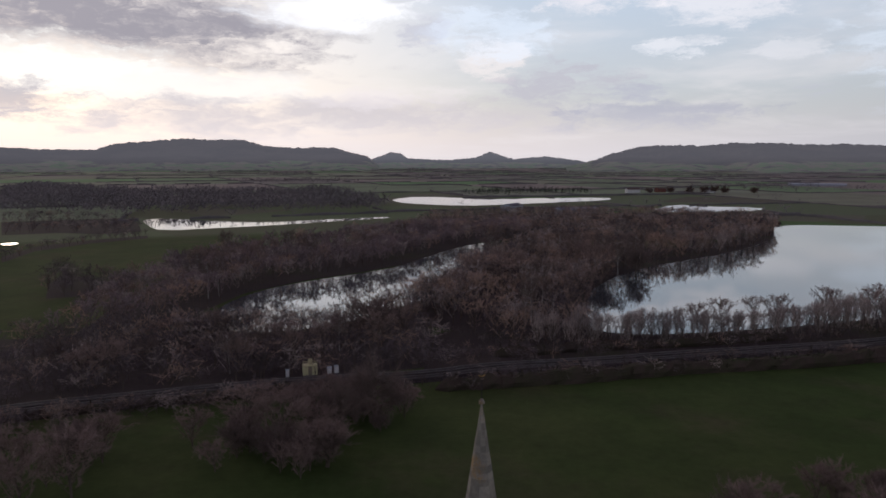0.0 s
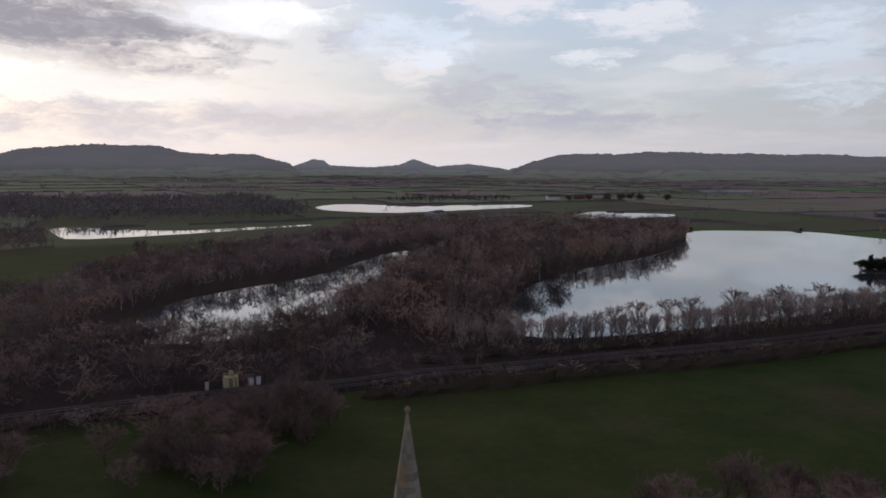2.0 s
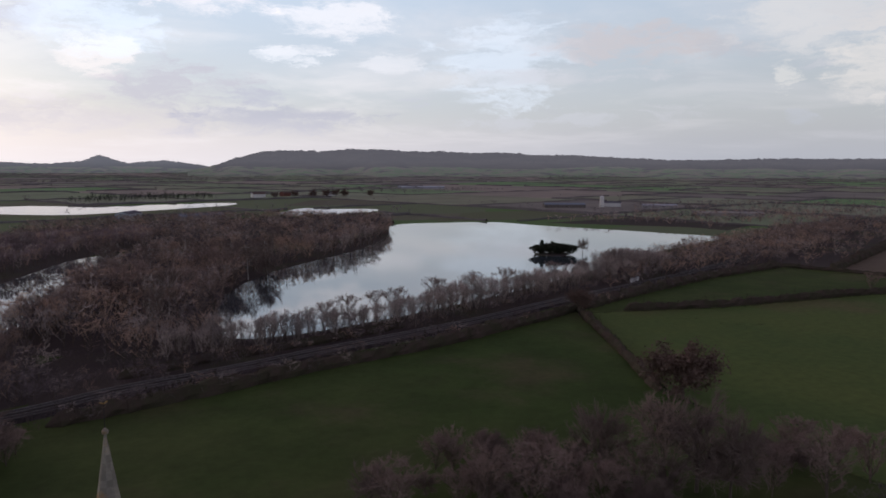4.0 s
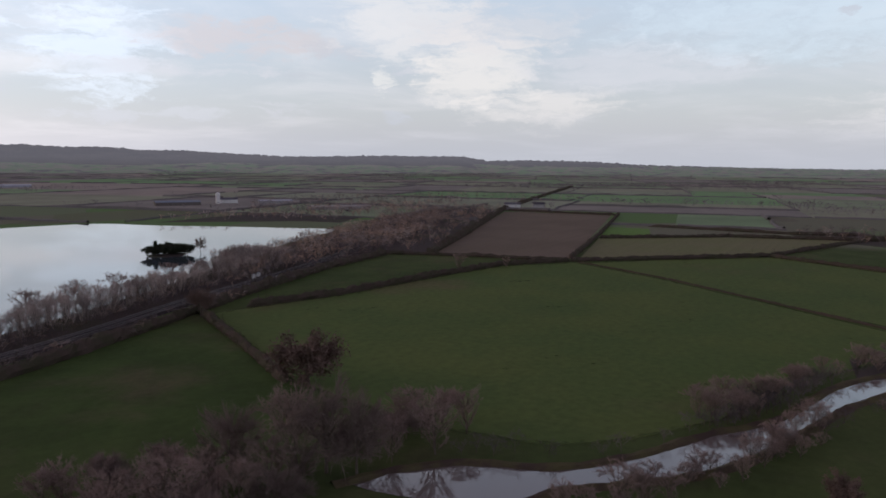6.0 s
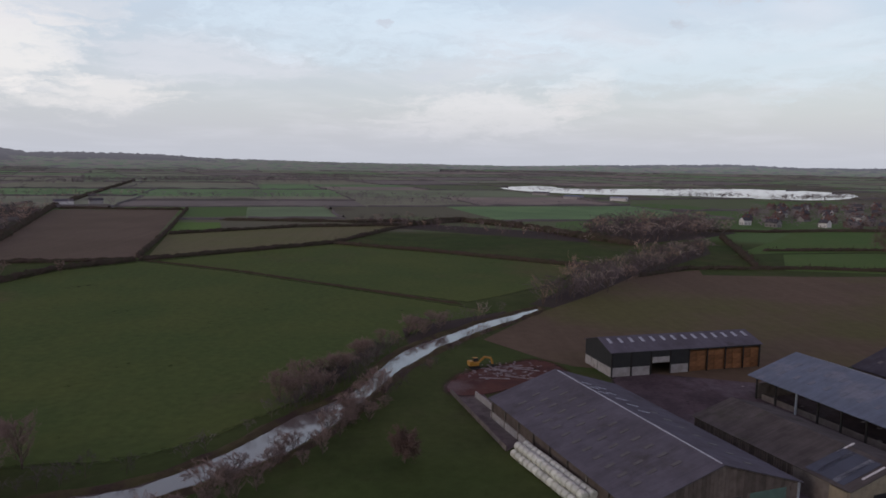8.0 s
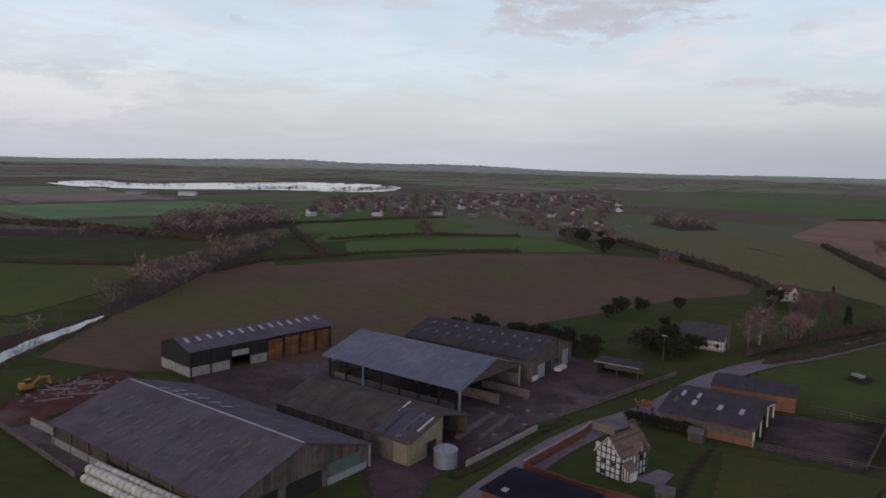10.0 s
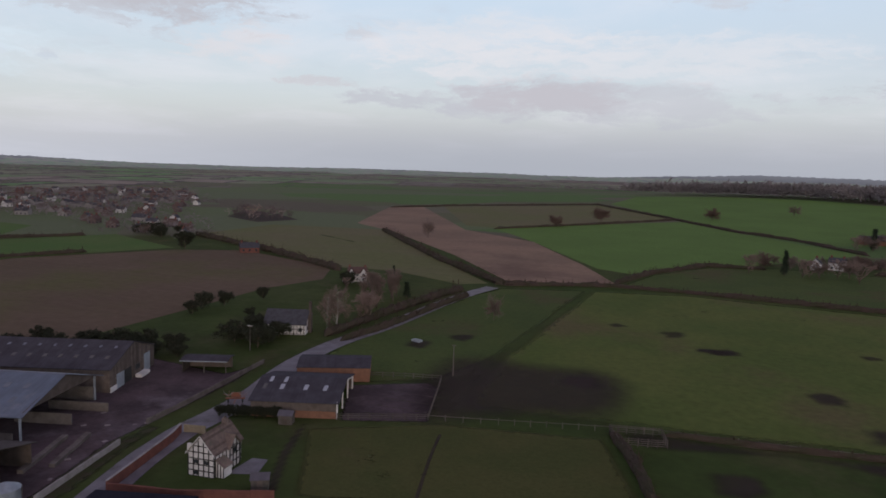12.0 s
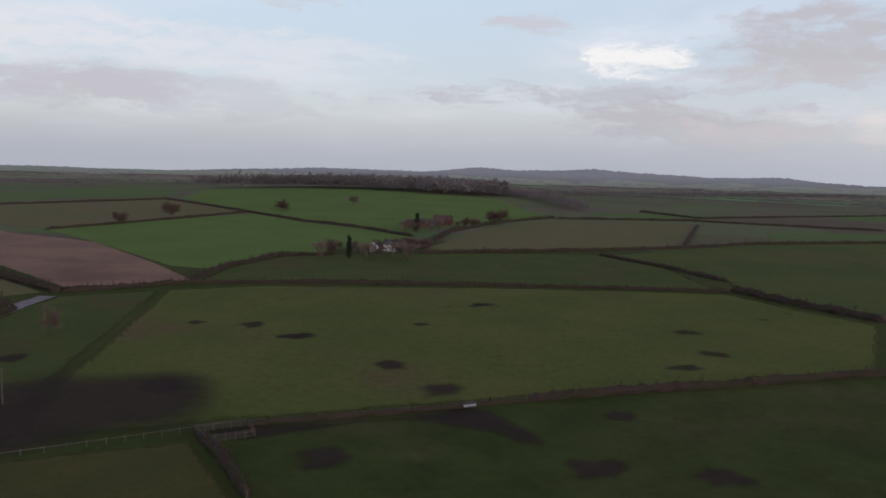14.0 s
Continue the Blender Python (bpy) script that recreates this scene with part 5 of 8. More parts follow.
tree((24, 198), 13.5, 0.70, 'birch')
tree((22, 194), 12.3, 0.70, 'birch')
tree((-32, 111), 9.2, 1.50, 'willow')
tree((-26, 107), 9.0, 1.20, 'willow')
tree((-50, 91), 10.1, 1.20, 'willow')
tree((-55, 88), 8.1, 1.10, 'willow')
tree((107, 96), 12.2, 1.35, 'ochre')
tree((77, 66), 15.0, 1.00, 'oak')
tree((69, 77), 11.2, 1.00, 'oak')
tree((73, 68), 13.4, 0.80, 'willow')
tree((79, 62), 13.9, 0.80, 'oak')
tree((53, 72), 9.2, 1.30, 'willow')
tree((48, 75), 9.1, 1.00, 'willow')
tree((37, 79), 7.7, 1.20, 'willow')
tree((91, 56), 9.2, 1.10, 'willow')
tree((101, 56), 7.9, 1.00, 'willow')
tree((85, 60), 7.5, 0.90, 'willow')
tree((140, 167), 9.5, 0.90, 'ochre')
tree((264, 151), 6.6, 1.20, 'willow')
tree((279, 136), 4.8, 1.00, 'willow')
tree((103, 1), 5.9, 0.90, 'ochre')
tree((118, 10), 2.2, 1.30, 'willow')
tree((127, 5), 2.2, 1.40, 'willow')
tree((102, 16), 2.3, 1.30, 'willow')
tree((152, -4), 2.0, 1.40, 'willow')
tree((89, 26), 6.3, 1.10, 'willow')
tree((83, 32), 4.8, 1.00, 'willow')
tree((173.1, -414), 11.6, 0.80, 'oak')
tree((120.1, -538), 10.1, 1.20, 'ochre')
tree((94.2, -588), 13.5, 1.20, 'ochre')
tree((10.9, -655), 12.0, 1.30, 'ochre')
tree((-58, -732), 10.4, 1.30, 'oak')
tree((-160.3, -558), 13.7, 1.60, 'ochre')
tree((-26.4, -357.4), 11.7, 0.60, 'conifer')
tree((-84.6, -500), 13.2, 0.70, 'conifer')
tree((-54.8, -347.5), 9.5, 1.40, 'willow')
tree((-11.4, -356.8), 8.8, 1.20, 'willow')
tree((120.5, -254.3), 6.0, 0.50, 'conifer')
tree((62.3, -201.6), 8.5, 0.70, 'oak')
tree((97, -169.2), 11.7, 0.95, 'birch')
tree((98.9, -167.1), 10.1, 0.70, 'birch')
tree((102.4, -204), 9.4, 1.40, 'poplar')
tree((107.4, -203.8), 7.8, 1.00, 'poplar')
tree((100.2, -222.1), 5.7, 1.00, 'conifer')
tree((146.3, -174.1), 5.1, 1.00, 'shrub')
tree((143.5, -180.3), 4.8, 1.00, 'shrub')
tree((143.9, -166.2), 4.1, 1.00, 'shrub')
tree((140.1, -195.4), 4.2, 0.90, 'shrub')
tree((126.1, -170), 3.1, 1.00, 'shrub')
tree((112, -144.5), 5.2, 1.40, 'shrub')
tree((103.9, -142.9), 5.4, 1.30, 'shrub')
tree((118.4, -130.3), 4.5, 1.20, 'shrub')
tree((131.3, -126.7), 4.8, 1.40, 'shrub')
tree((137.2, -123.5), 4.5, 1.20, 'shrub')
tree((125.4, -129), 4.8, 1.20, 'shrub')
tree((152.2, -122.9), 3.8, 1.20, 'shrub')
tree((356.3, -243.6), 15.6, 1.00, 'oak')
tree((251.9, -285.9), 9.5, 0.95, 'shrub', "tall round evergreen beside the village houses")
tree((219, 295), 4.7, 1.50, 'shrub')
tree((221, 294), 5.0, 1.50, 'shrub')
tree((223, 292), 4.4, 1.50, 'shrub')
tree((225, 291), 6.1, 1.50, 'shrub')
tree((227, 290), 5.8, 1.50, 'shrub')
tree((229, 288), 5.5, 1.50, 'shrub')
tree((231, 287), 5.3, 1.50, 'shrub')
tree((233, 286), 5.0, 1.50, 'shrub')
tree((-36.4, -355.8), 8.3, 1.20, 'willow')
tree((-40.4, -357), 8.3, 1.20, 'oak')
tree((-33.5, -354.7), 8.3, 1.20, 'willow')
tree((-48.2, -361.3), 8.4, 1.20, 'willow')
tree((-53.1, -363.5), 8.4, 1.20, 'oak')
tree((-74, -488), 8.7, 1.20, 'willow')
tree((-82.9, -493), 8.7, 1.20, 'oak')
tree((-92.7, -497), 8.7, 1.20, 'willow')
tree((-100.5, -502), 8.8, 1.20, 'willow')
tree((221, 294), 7.3, 0.90, 'conifer')
tree((241, 286), 8.8, 0.80, 'oak')
tree((227, 293), 5.3, 1.20, 'shrub')
tree((230, 288), 5.5, 1.20, 'shrub')
tree((272, 959), 10.7, 1.05, 'ochre', "dark round tree in a far row")
tree((299, 957), 11.6, 1.05, 'ochre', "dark round tree in a far row")
tree((325, 957), 12.6, 1.05, 'ochre', "dark round tree in a far row")
tree((344, 957), 13.2, 1.05, 'ochre', "dark round tree in a far row")
tree((358, 956), 13.1, 1.05, 'ochre', "dark round tree in a far row")
tree((372, 957), 12.6, 1.05, 'ochre', "dark round tree in a far row")
tree((411, 957), 11.2, 1.05, 'ochre', "dark round tree in a far row")


def bank_edge(line, label):
    """A raw earth bank along the river."""
    pts = resample(round_off(line, 2, False), 2.0)
    verts, faces = [], []
    for i, (x, y) in enumerate(pts):
        a, b = pts[max(i - 1, 0)], pts[min(i + 1, len(pts) - 1)]
        n = math.hypot(b[0] - a[0], b[1] - a[1]) or 1
        nx, ny = -(b[1] - a[1]) / n, (b[0] - a[0]) / n
        for s, z in ((-1.3, -0.02), (-0.5, 0.45), (0.3, 0.62), (1.5, -0.02)):
            j = 1 + 0.6 * noise.noise(Vector((x * 0.3, y * 0.3, s)))
            verts.append((x + nx * s * j, y + ny * s * j, z * j))
    for i in range(len(pts) - 1):
        for k in range(3):
            a, b = i * 4 + k, i * 4 + 4 + k
            faces += [(a, a + 1, b + 1), (a, b + 1, b)]
    tagged(new("river_bank", mesh_of("river_bank", verts, faces, MAT["bank"])), label, kind="structure")


bank_edge(river[:19], "raw brown earth bank of the river")
bank_edge(river[18:], "raw brown earth bank of the river")

HILLTOP = [(152.6, -1035), (11.4, -1010), (-79.5, -989), (-187.5, -918), (-263, -907), (-303.7, -1013), (-304.2, -1123), (-172.7, -1158), (-14.6, -1107)]
wood(HILLTOP, 7.0, 17, 23, "copse", "dark bare wood crowning the low hill", 1.0)
wood([(-248.3, -1021), (-292.6, -918), (-285.4, -727), (-306.8, -718), (-336.8, -865), (-358.2, -1026)], 7.0, 9.0, 13.0, "copse", "bare wood running down the hillside")
wood([(-424, -1379), (-656, -1568), (-1061, -1715), (-2013, -2164), (-2102, -2438), (-1117, -2048), (-626, -1827)], 24.0, 9.0, 15.0, "copse", "long bare woods on the southern plain", 1.5)
wood([(631, -1726), (237.8, -1892), (-69.9, -1955), (-114.5, -2086), (283.5, -2030), (697, -1853)], 20.0, 9.0, 13.0, "copse", "long bare woods on the southern plain", 1.5)
wood([(1130, 560), (1500, 240), (1900, 60), (1960, 200), (1560, 420), (1200, 700)], 22.0, 7.0, 11.0, "copse", "bare woods of the valley floor", 1.5)


FIELDS = [umber_plough, olive_strip, bright_paddock, bare_loam, winter_wheat, winter_wheat_back, stubble, slope_green, hilltop_green, hill_olive, east_olive,
          lane_olive, village, village_edge, big_lake, mid_lake, west_pond, north_lake, east_pool, village_lake]


def far_country():
    """The distant fields: parcels split again and again, hedges along their sides, trees in the hedges, a copse here and there."""
    rng = random.Random(5)
    parcels = []

    def split(x0, x1, y0, y1):
        w, h = x1 - x0, y1 - y0
        away = math.hypot((x0 + x1) / 2, (y0 + y1) / 2)
        most = 150 + away * 0.055
        if max(w, h) < most * rng.uniform(0.9, 1.7):
            parcels.append((x0, x1, y0, y1))
        elif w > h * rng.uniform(0.6, 1.2):
            c = x0 + w * rng.uniform(0.35, 0.65)
            split(x0, c, y0, y1), split(c, x1, y0, y1)
        else:
            c = y0 + h * rng.uniform(0.35, 0.65)
            split(x0, x1, y0, c), split(x0, x1, c, y1)

    split(-4300, 4300, -4300, 4300)

    def place(u, v):
        """A gentle bend and turn of the whole pattern."""
        u, v = u + 60 * math.sin(v * 0.0021), v + 50 * math.sin(u * 0.0026 + 1)
        return u * math.cos(0.33) - v * math.sin(0.33), u * math.sin(0.33) + v * math.cos(0.33)

    def taken(x, y):
        r = math.hypot(x, y)
        return r < 540 or r > 4250 or height(x, y) > 0.5 or (r < 1700 and any(inside(x, y, f) for f in FIELDS))

    verts, faces, spots = [], [], []
    hv, hf = [], []

    def hedge_line(a, b):
        n = max(2, int(math.hypot(b[0] - a[0], b[1] - a[1]) / 16))
        dx, dy = b[0] - a[0], b[1] - a[1]
        ln = math.hypot(dx, dy) or 1
        nx, ny = -dy / ln, dx / ln
        grown = rng.uniform(1.2, 2.4)
        trees = rng.choice((0.08, 0.16, 0.26, 0.5))
        last = None
        for i in range(n + 1):
            x, y = a[0] + dx * i / n + rng.gauss(0, 1.0), a[1] + dy * i / n + rng.gauss(0, 1.0)
            if taken(x, y) or rng.random() < 0.04:
                last = None
                continue
            hgt, wid = grown * rng.uniform(0.6, 1.4), grown * rng.uniform(0.5, 0.9)
            k, g = len(hv), height(x, y) - 0.1
            hv.extend([(x - nx * wid, y - ny * wid, g), (x - nx * wid * 0.6, y - ny * wid * 0.6, g + hgt * 0.75), (x, y, g + hgt), (x + nx * wid * 0.6, y + ny * wid * 0.6, g + hgt * 0.75), (x + nx * wid, y + ny * wid, g)])
            if last is not None:
                for q in range(4):
                    hf.extend([(last + q, k + q, k + q + 1), (last + q, k + q + 1, last + q + 1)])
            last = k
            if rng.random() < trees:
                spots.append((x, y, rng.uniform(4.5, 10.5)))

    for x0, x1, y0, y1 in parcels:
        quad = [place(x0, y0), place(x1, y0), place(x1, y1), place(x0, y1)]
        rim = [place(x0 + (x1 - x0) * u, y0 + (y1 - y0) * v) for u, v in ((0, 0), (0.5, 0), (1, 0), (1, 0.5), (1, 1), (0.5, 1), (0, 1), (0, 0.5))]
        mid = place((x0 + x1) / 2, (y0 + y1) / 2)
        if not any(taken(*p) for p in rim + [mid]) and (math.hypot(*mid) > 2000 or not any(inside(px, py, rim) for f in FIELDS for px, py in f)):
            k = len(verts)
            verts.append((*mid, 0.12))
            verts.extend((*p, 0.12) for p in rim)
            faces.extend((k, k + 1 + i, k + 1 + (i + 1) % 8) for i in range(8))
            if rng.random() < 0.10:
                n = int((x1 - x0) * (y1 - y0) / 260)
                for _ in range(min(n, 220)):
                    spots.append((*place(rng.uniform(x0, x1), rng.uniform(y0, y1)), rng.uniform(5.5, 10)))
        for a, b in ((quad[0], quad[1]), (quad[0], quad[3])):
            if rng.random() < 0.85:
                hedge_line(a, b)
    tagged(new("distant_fields", mesh_of("distant_fields", verts, faces, MAT["far_field"])), "patchwork of distant pasture, wheat and plough in haze-paled tones", "field", kind="stuff")
    tagged(new("distant_hedges", mesh_of("distant_hedges", hv, hf, MAT["far_thorn"])), "leafless hedges between the distant fields, paled for haze", "hedge", kind="stuff")
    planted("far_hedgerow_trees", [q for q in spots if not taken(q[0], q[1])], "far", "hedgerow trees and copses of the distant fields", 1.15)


far_country()


def lake_willows():
    """Dark tree lines on the spits before and across the flooded pits."""
    rng = random.Random(9)
    spots = []
    for ax, ay, bx, by in ((935, -515, 1010, -640), (905, -470, 985, -600), (1120, -190, 1060, -300), (1190, -420, 1240, -560), (940, -640, 1010, -790), (990, -380, 930, -500)):
        n = 46
        for i in range(n):
            u = i / n
            spots.append((ax + (bx - ax) * u + rng.gauss(0, 5), ay + (by - ay) * u + rng.gauss(0, 5), rng.uniform(5, 11)))
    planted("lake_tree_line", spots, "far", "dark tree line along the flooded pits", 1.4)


lake_willows()


def thicket(outline, count, low, high, kinds, seed):
    """Trees of their own, standing close in a thicket."""
    rng = random.Random(seed)
    xs, ys = [p[0] for p in outline], [p[1] for p in outline]
    done = 0
    while done < count:
        x, y = rng.uniform(min(xs), max(xs)), rng.uniform(min(ys), max(ys))
        if inside(x, y, outline) and not inside(x, y, river):
            tree((x, y), rng.uniform(low, high), rng.uniform(0.9, 1.3), rng.choice(kinds))
            done += 1


thicket([(-38, 100), (-37, 118), (-28, 128), (-19, 137), (-6, 138), (-4, 128), (-10, 115), (-15, 106), (-21, 96), (-29, 91), (-34, 91)], 30, 3, 6, ("willow", "oak", "willow"), 1)
thicket([(-42, 98), (-24, 96), (-12, 104), (-5, 122), (-18, 136), (-30, 125), (-42, 112)], 22, 4.5, 7.5, ("willow", "willow", "oak"), 41)
thicket([(-68, 94), (-50, 94), (-48, 104), (-66, 108)], 8, 5, 8, ("willow", "oak"), 42)
thicket([(35, 85), (43, 91), (58, 91), (68, 81), (76, 75), (79, 64), (71, 59), (52, 68)], 40, 3.5, 6.5, ("willow", "oak", "willow"), 2)
thicket([(86, 67), (98, 68), (106, 64), (104, 57), (93, 56), (85, 60)], 9, 4, 7, ("willow", "oak"), 3)
thicket([(97, 27), (104, 21), (118, 14), (135, 8), (133, 5), (116, 11), (100, 20)], 12, 3, 5.5, ("willow",), 4)
thicket([(86, 31), (98, 22.5), (114, 13.5), (128, 8.5), (127, 5.5), (112, 9.5), (96, 18), (84, 29)], 10, 3.2, 5.0, ("willow",), 21)
thicket([(126, 24), (131, 17.5), (145, 11.5), (160, 8), (163, 11), (147, 17), (131, 26)], 16, 4.0, 6.0, ("willow",), 22)
thicket([(160, 8), (172, 3), (188, -8), (194, -10), (192, -4), (174, 8)], 10, 3.5, 5.5, ("willow",), 23)
thicket([(98.8, -164.1), (105.4, -177.8), (100, -194.1), (93.7, -186.3), (95.1, -170.2)], 8, 4, 8, ("willow", "birch"), 5)
thicket([(100.5, -204.1), (110.7, -209.6), (109.3, -223.7), (101.2, -222), (98.7, -211.1)], 6, 7, 10, ("poplar",), 6)
thicket([(127.4, -227), (137.7, -232.6), (135.8, -236.6), (122, -241.2), (117.8, -235.4)], 7, 3, 6, ("willow", "shrub"), 7)
for i in range(8):
    tree((114.3 + i * 5.2, -126.9 + i * 1.7 + (i % 3)), 3.4 + (i % 3) * 0.7, 1.2, "shrub")
for i in range(9):
    tree((80.8 - i * 1.25, -100.4 - i * 0.42), 2.0 + 0.2 * (i % 2), 1.0, "shrub")


thicket([(-72, -384), (-20, -374), (2, -384), (-28, -402), (-76, -402)], 14, 5, 8.5, ("oak", "ochre", "oak"), 31)
thicket([(-142, -545), (-60, -530), (-68, -512), (-134, -522)], 9, 6, 9, ("oak", "ochre"), 32)
thicket([(286, -316), (300, -352), (345, -338), (330, -318)], 10, 4, 8, ("oak", "shrub"), 33)


def belt(line, d0, d1, gap, low, high, kind, label):
    """A strip of scrub beside a line, between two distances from it."""
    pts = resample(round_off(line, 2, False), 8)
    near, far = offset_line(pts, d0), offset_line(pts, d1)
    rng = random.Random(int(abs(d0) * 10 + gap))
    spots = []
    for (ax, ay), (bx, by) in zip(near, far):
        for _ in range(int(8 * abs(d1 - d0) / gap ** 2) + 1):
            u, j = rng.random(), rng.uniform(-4, 4)
            x, y = ax + (bx - ax) * u + j, ay + (by - ay) * u + j * 0.3
            if not any(inside(x, y, w) for w in WATERS):
                spots.append((x, y, rng.uniform(low, high) * (0.75 + 0.5 * rng.random())))
    planted("railside_scrub", spots, kind, label, 1.25)


belt(RAIL[:15], -4.8, -12.5, 2.9, 2.0, 3.6, "scrub", "dense leafless scrub along the railway")
belt(RAIL[:15], 6.0, 12.0, 3.0, 1.8, 3.4, "scrub", "dense leafless scrub along the railway")

# taller trees standing out of the woods
thicket([(-90, 135), (-95, 170), (-60, 178), (-40, 183), (-25, 190), (-8, 200), (-8, 165), (-30, 152), (-60, 142)], 16, 7, 10, ("willow", "birch", "oak"), 11)
thicket([(-120, 215), (-120, 280), (-110, 340), (-60, 400), (-20, 380), (-20, 310), (-40, 280), (-60, 230), (-85, 205)], 14, 11, 14, ("birch", "willow", "birch"), 12)
thicket([(5, 200), (10, 280), (25, 340), (60, 350), (120, 350), (90, 300), (55, 250), (42, 215), (25, 190)], 24, 11, 15, ("willow", "birch", "oak", "willow"), 13)
thicket([(40, 172), (80, 186), (125, 200), (170, 216), (215, 232), (222, 240), (180, 228), (140, 218), (90, 200), (50, 184)], 10, 7, 10, ("willow",), 14)


# ---- distant hills ----
def ridge(name, crest, near, far, material, label, seed):
    """A long wooded hill: crest given as (azimuth in degrees, height in metres), its foot towards the valley and its back beyond."""
    az0, az1 = crest[0][0], crest[-1][0]
    n = max(24, int((az1 - az0) / 0.13))
    rows = 14
    verts, tris = [], []
    for i in range(n + 1):
        a = az0 + (az1 - az0) * i / n
        hgt = np.interp(a, [c[0] for c in crest], [c[1] for c in crest])
        for k in range(rows + 1):
            u = k / rows
            foot = near + 350 * noise.noise(Vector((a * 0.22, seed, 0.0)))
            r = foot + (far - foot) * u
            up = math.sin(min(u / 0.72, 1.0) * math.pi / 2) ** 1.5 if u < 0.72 else math.cos((u - 0.72) / 0.28 * math.pi / 2)
            b = radians(a)
            x, y = r * math.sin(b), r * math.cos(b)
            q = noise.noise(Vector((x * 0.004, y * 0.004, seed))) * 0.10 + noise.noise(Vector((x * 0.02, y * 0.02, seed))) * 0.03
            wob = (6.0 * noise.noise(Vector((x * 0.05, y * 0.05, seed))) + 5.0 * noise.noise(Vector((x * 0.11, y * 0.11, seed + 5)))) * (u > 0.3)
            verts.append((x, y, max(-1.0, hgt * up * (1 + q) + wob * min(1, hgt / 40)) - (1.0 if k in (0, rows) else 0)))
    for i in range(n):
        for k in range(rows):
            a, b = i * (rows + 1) + k, (i + 1) * (rows + 1) + k
            tris += [(a, b, b + 1), (a, b + 1, a + 1)]
    ob = new(name, mesh_of(name, verts, tris, material, smooth=True))
    tagged(ob, label, kind="structure")


def crest(dist, *pairs):
    """Heights that show at the given elevations above eye level, for a crest that far off."""
    return [(a, 45 + dist * math.tan(radians(e))) for a, e in pairs]


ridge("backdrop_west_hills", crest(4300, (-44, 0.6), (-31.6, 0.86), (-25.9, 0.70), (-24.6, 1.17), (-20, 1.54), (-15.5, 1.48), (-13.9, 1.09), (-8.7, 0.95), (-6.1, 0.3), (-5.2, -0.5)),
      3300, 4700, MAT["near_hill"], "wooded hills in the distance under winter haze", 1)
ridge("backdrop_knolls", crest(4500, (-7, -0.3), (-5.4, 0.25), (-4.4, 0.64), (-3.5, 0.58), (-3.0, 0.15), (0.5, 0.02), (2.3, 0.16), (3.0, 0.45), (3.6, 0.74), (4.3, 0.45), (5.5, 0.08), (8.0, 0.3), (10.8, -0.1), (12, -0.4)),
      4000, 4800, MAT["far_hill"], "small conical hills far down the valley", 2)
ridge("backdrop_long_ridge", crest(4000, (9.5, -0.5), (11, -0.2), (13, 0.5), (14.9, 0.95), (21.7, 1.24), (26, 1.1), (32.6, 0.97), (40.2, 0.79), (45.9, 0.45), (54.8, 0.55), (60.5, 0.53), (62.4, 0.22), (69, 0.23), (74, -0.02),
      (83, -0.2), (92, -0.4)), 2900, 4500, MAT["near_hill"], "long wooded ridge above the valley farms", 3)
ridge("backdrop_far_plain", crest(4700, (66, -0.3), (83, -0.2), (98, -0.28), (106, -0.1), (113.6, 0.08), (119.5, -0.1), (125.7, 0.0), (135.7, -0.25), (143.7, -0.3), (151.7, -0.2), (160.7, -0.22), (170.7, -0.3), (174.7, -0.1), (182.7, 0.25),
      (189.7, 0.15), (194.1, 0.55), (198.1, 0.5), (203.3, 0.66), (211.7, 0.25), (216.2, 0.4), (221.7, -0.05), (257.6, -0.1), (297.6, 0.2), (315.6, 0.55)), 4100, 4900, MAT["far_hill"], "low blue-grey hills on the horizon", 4)


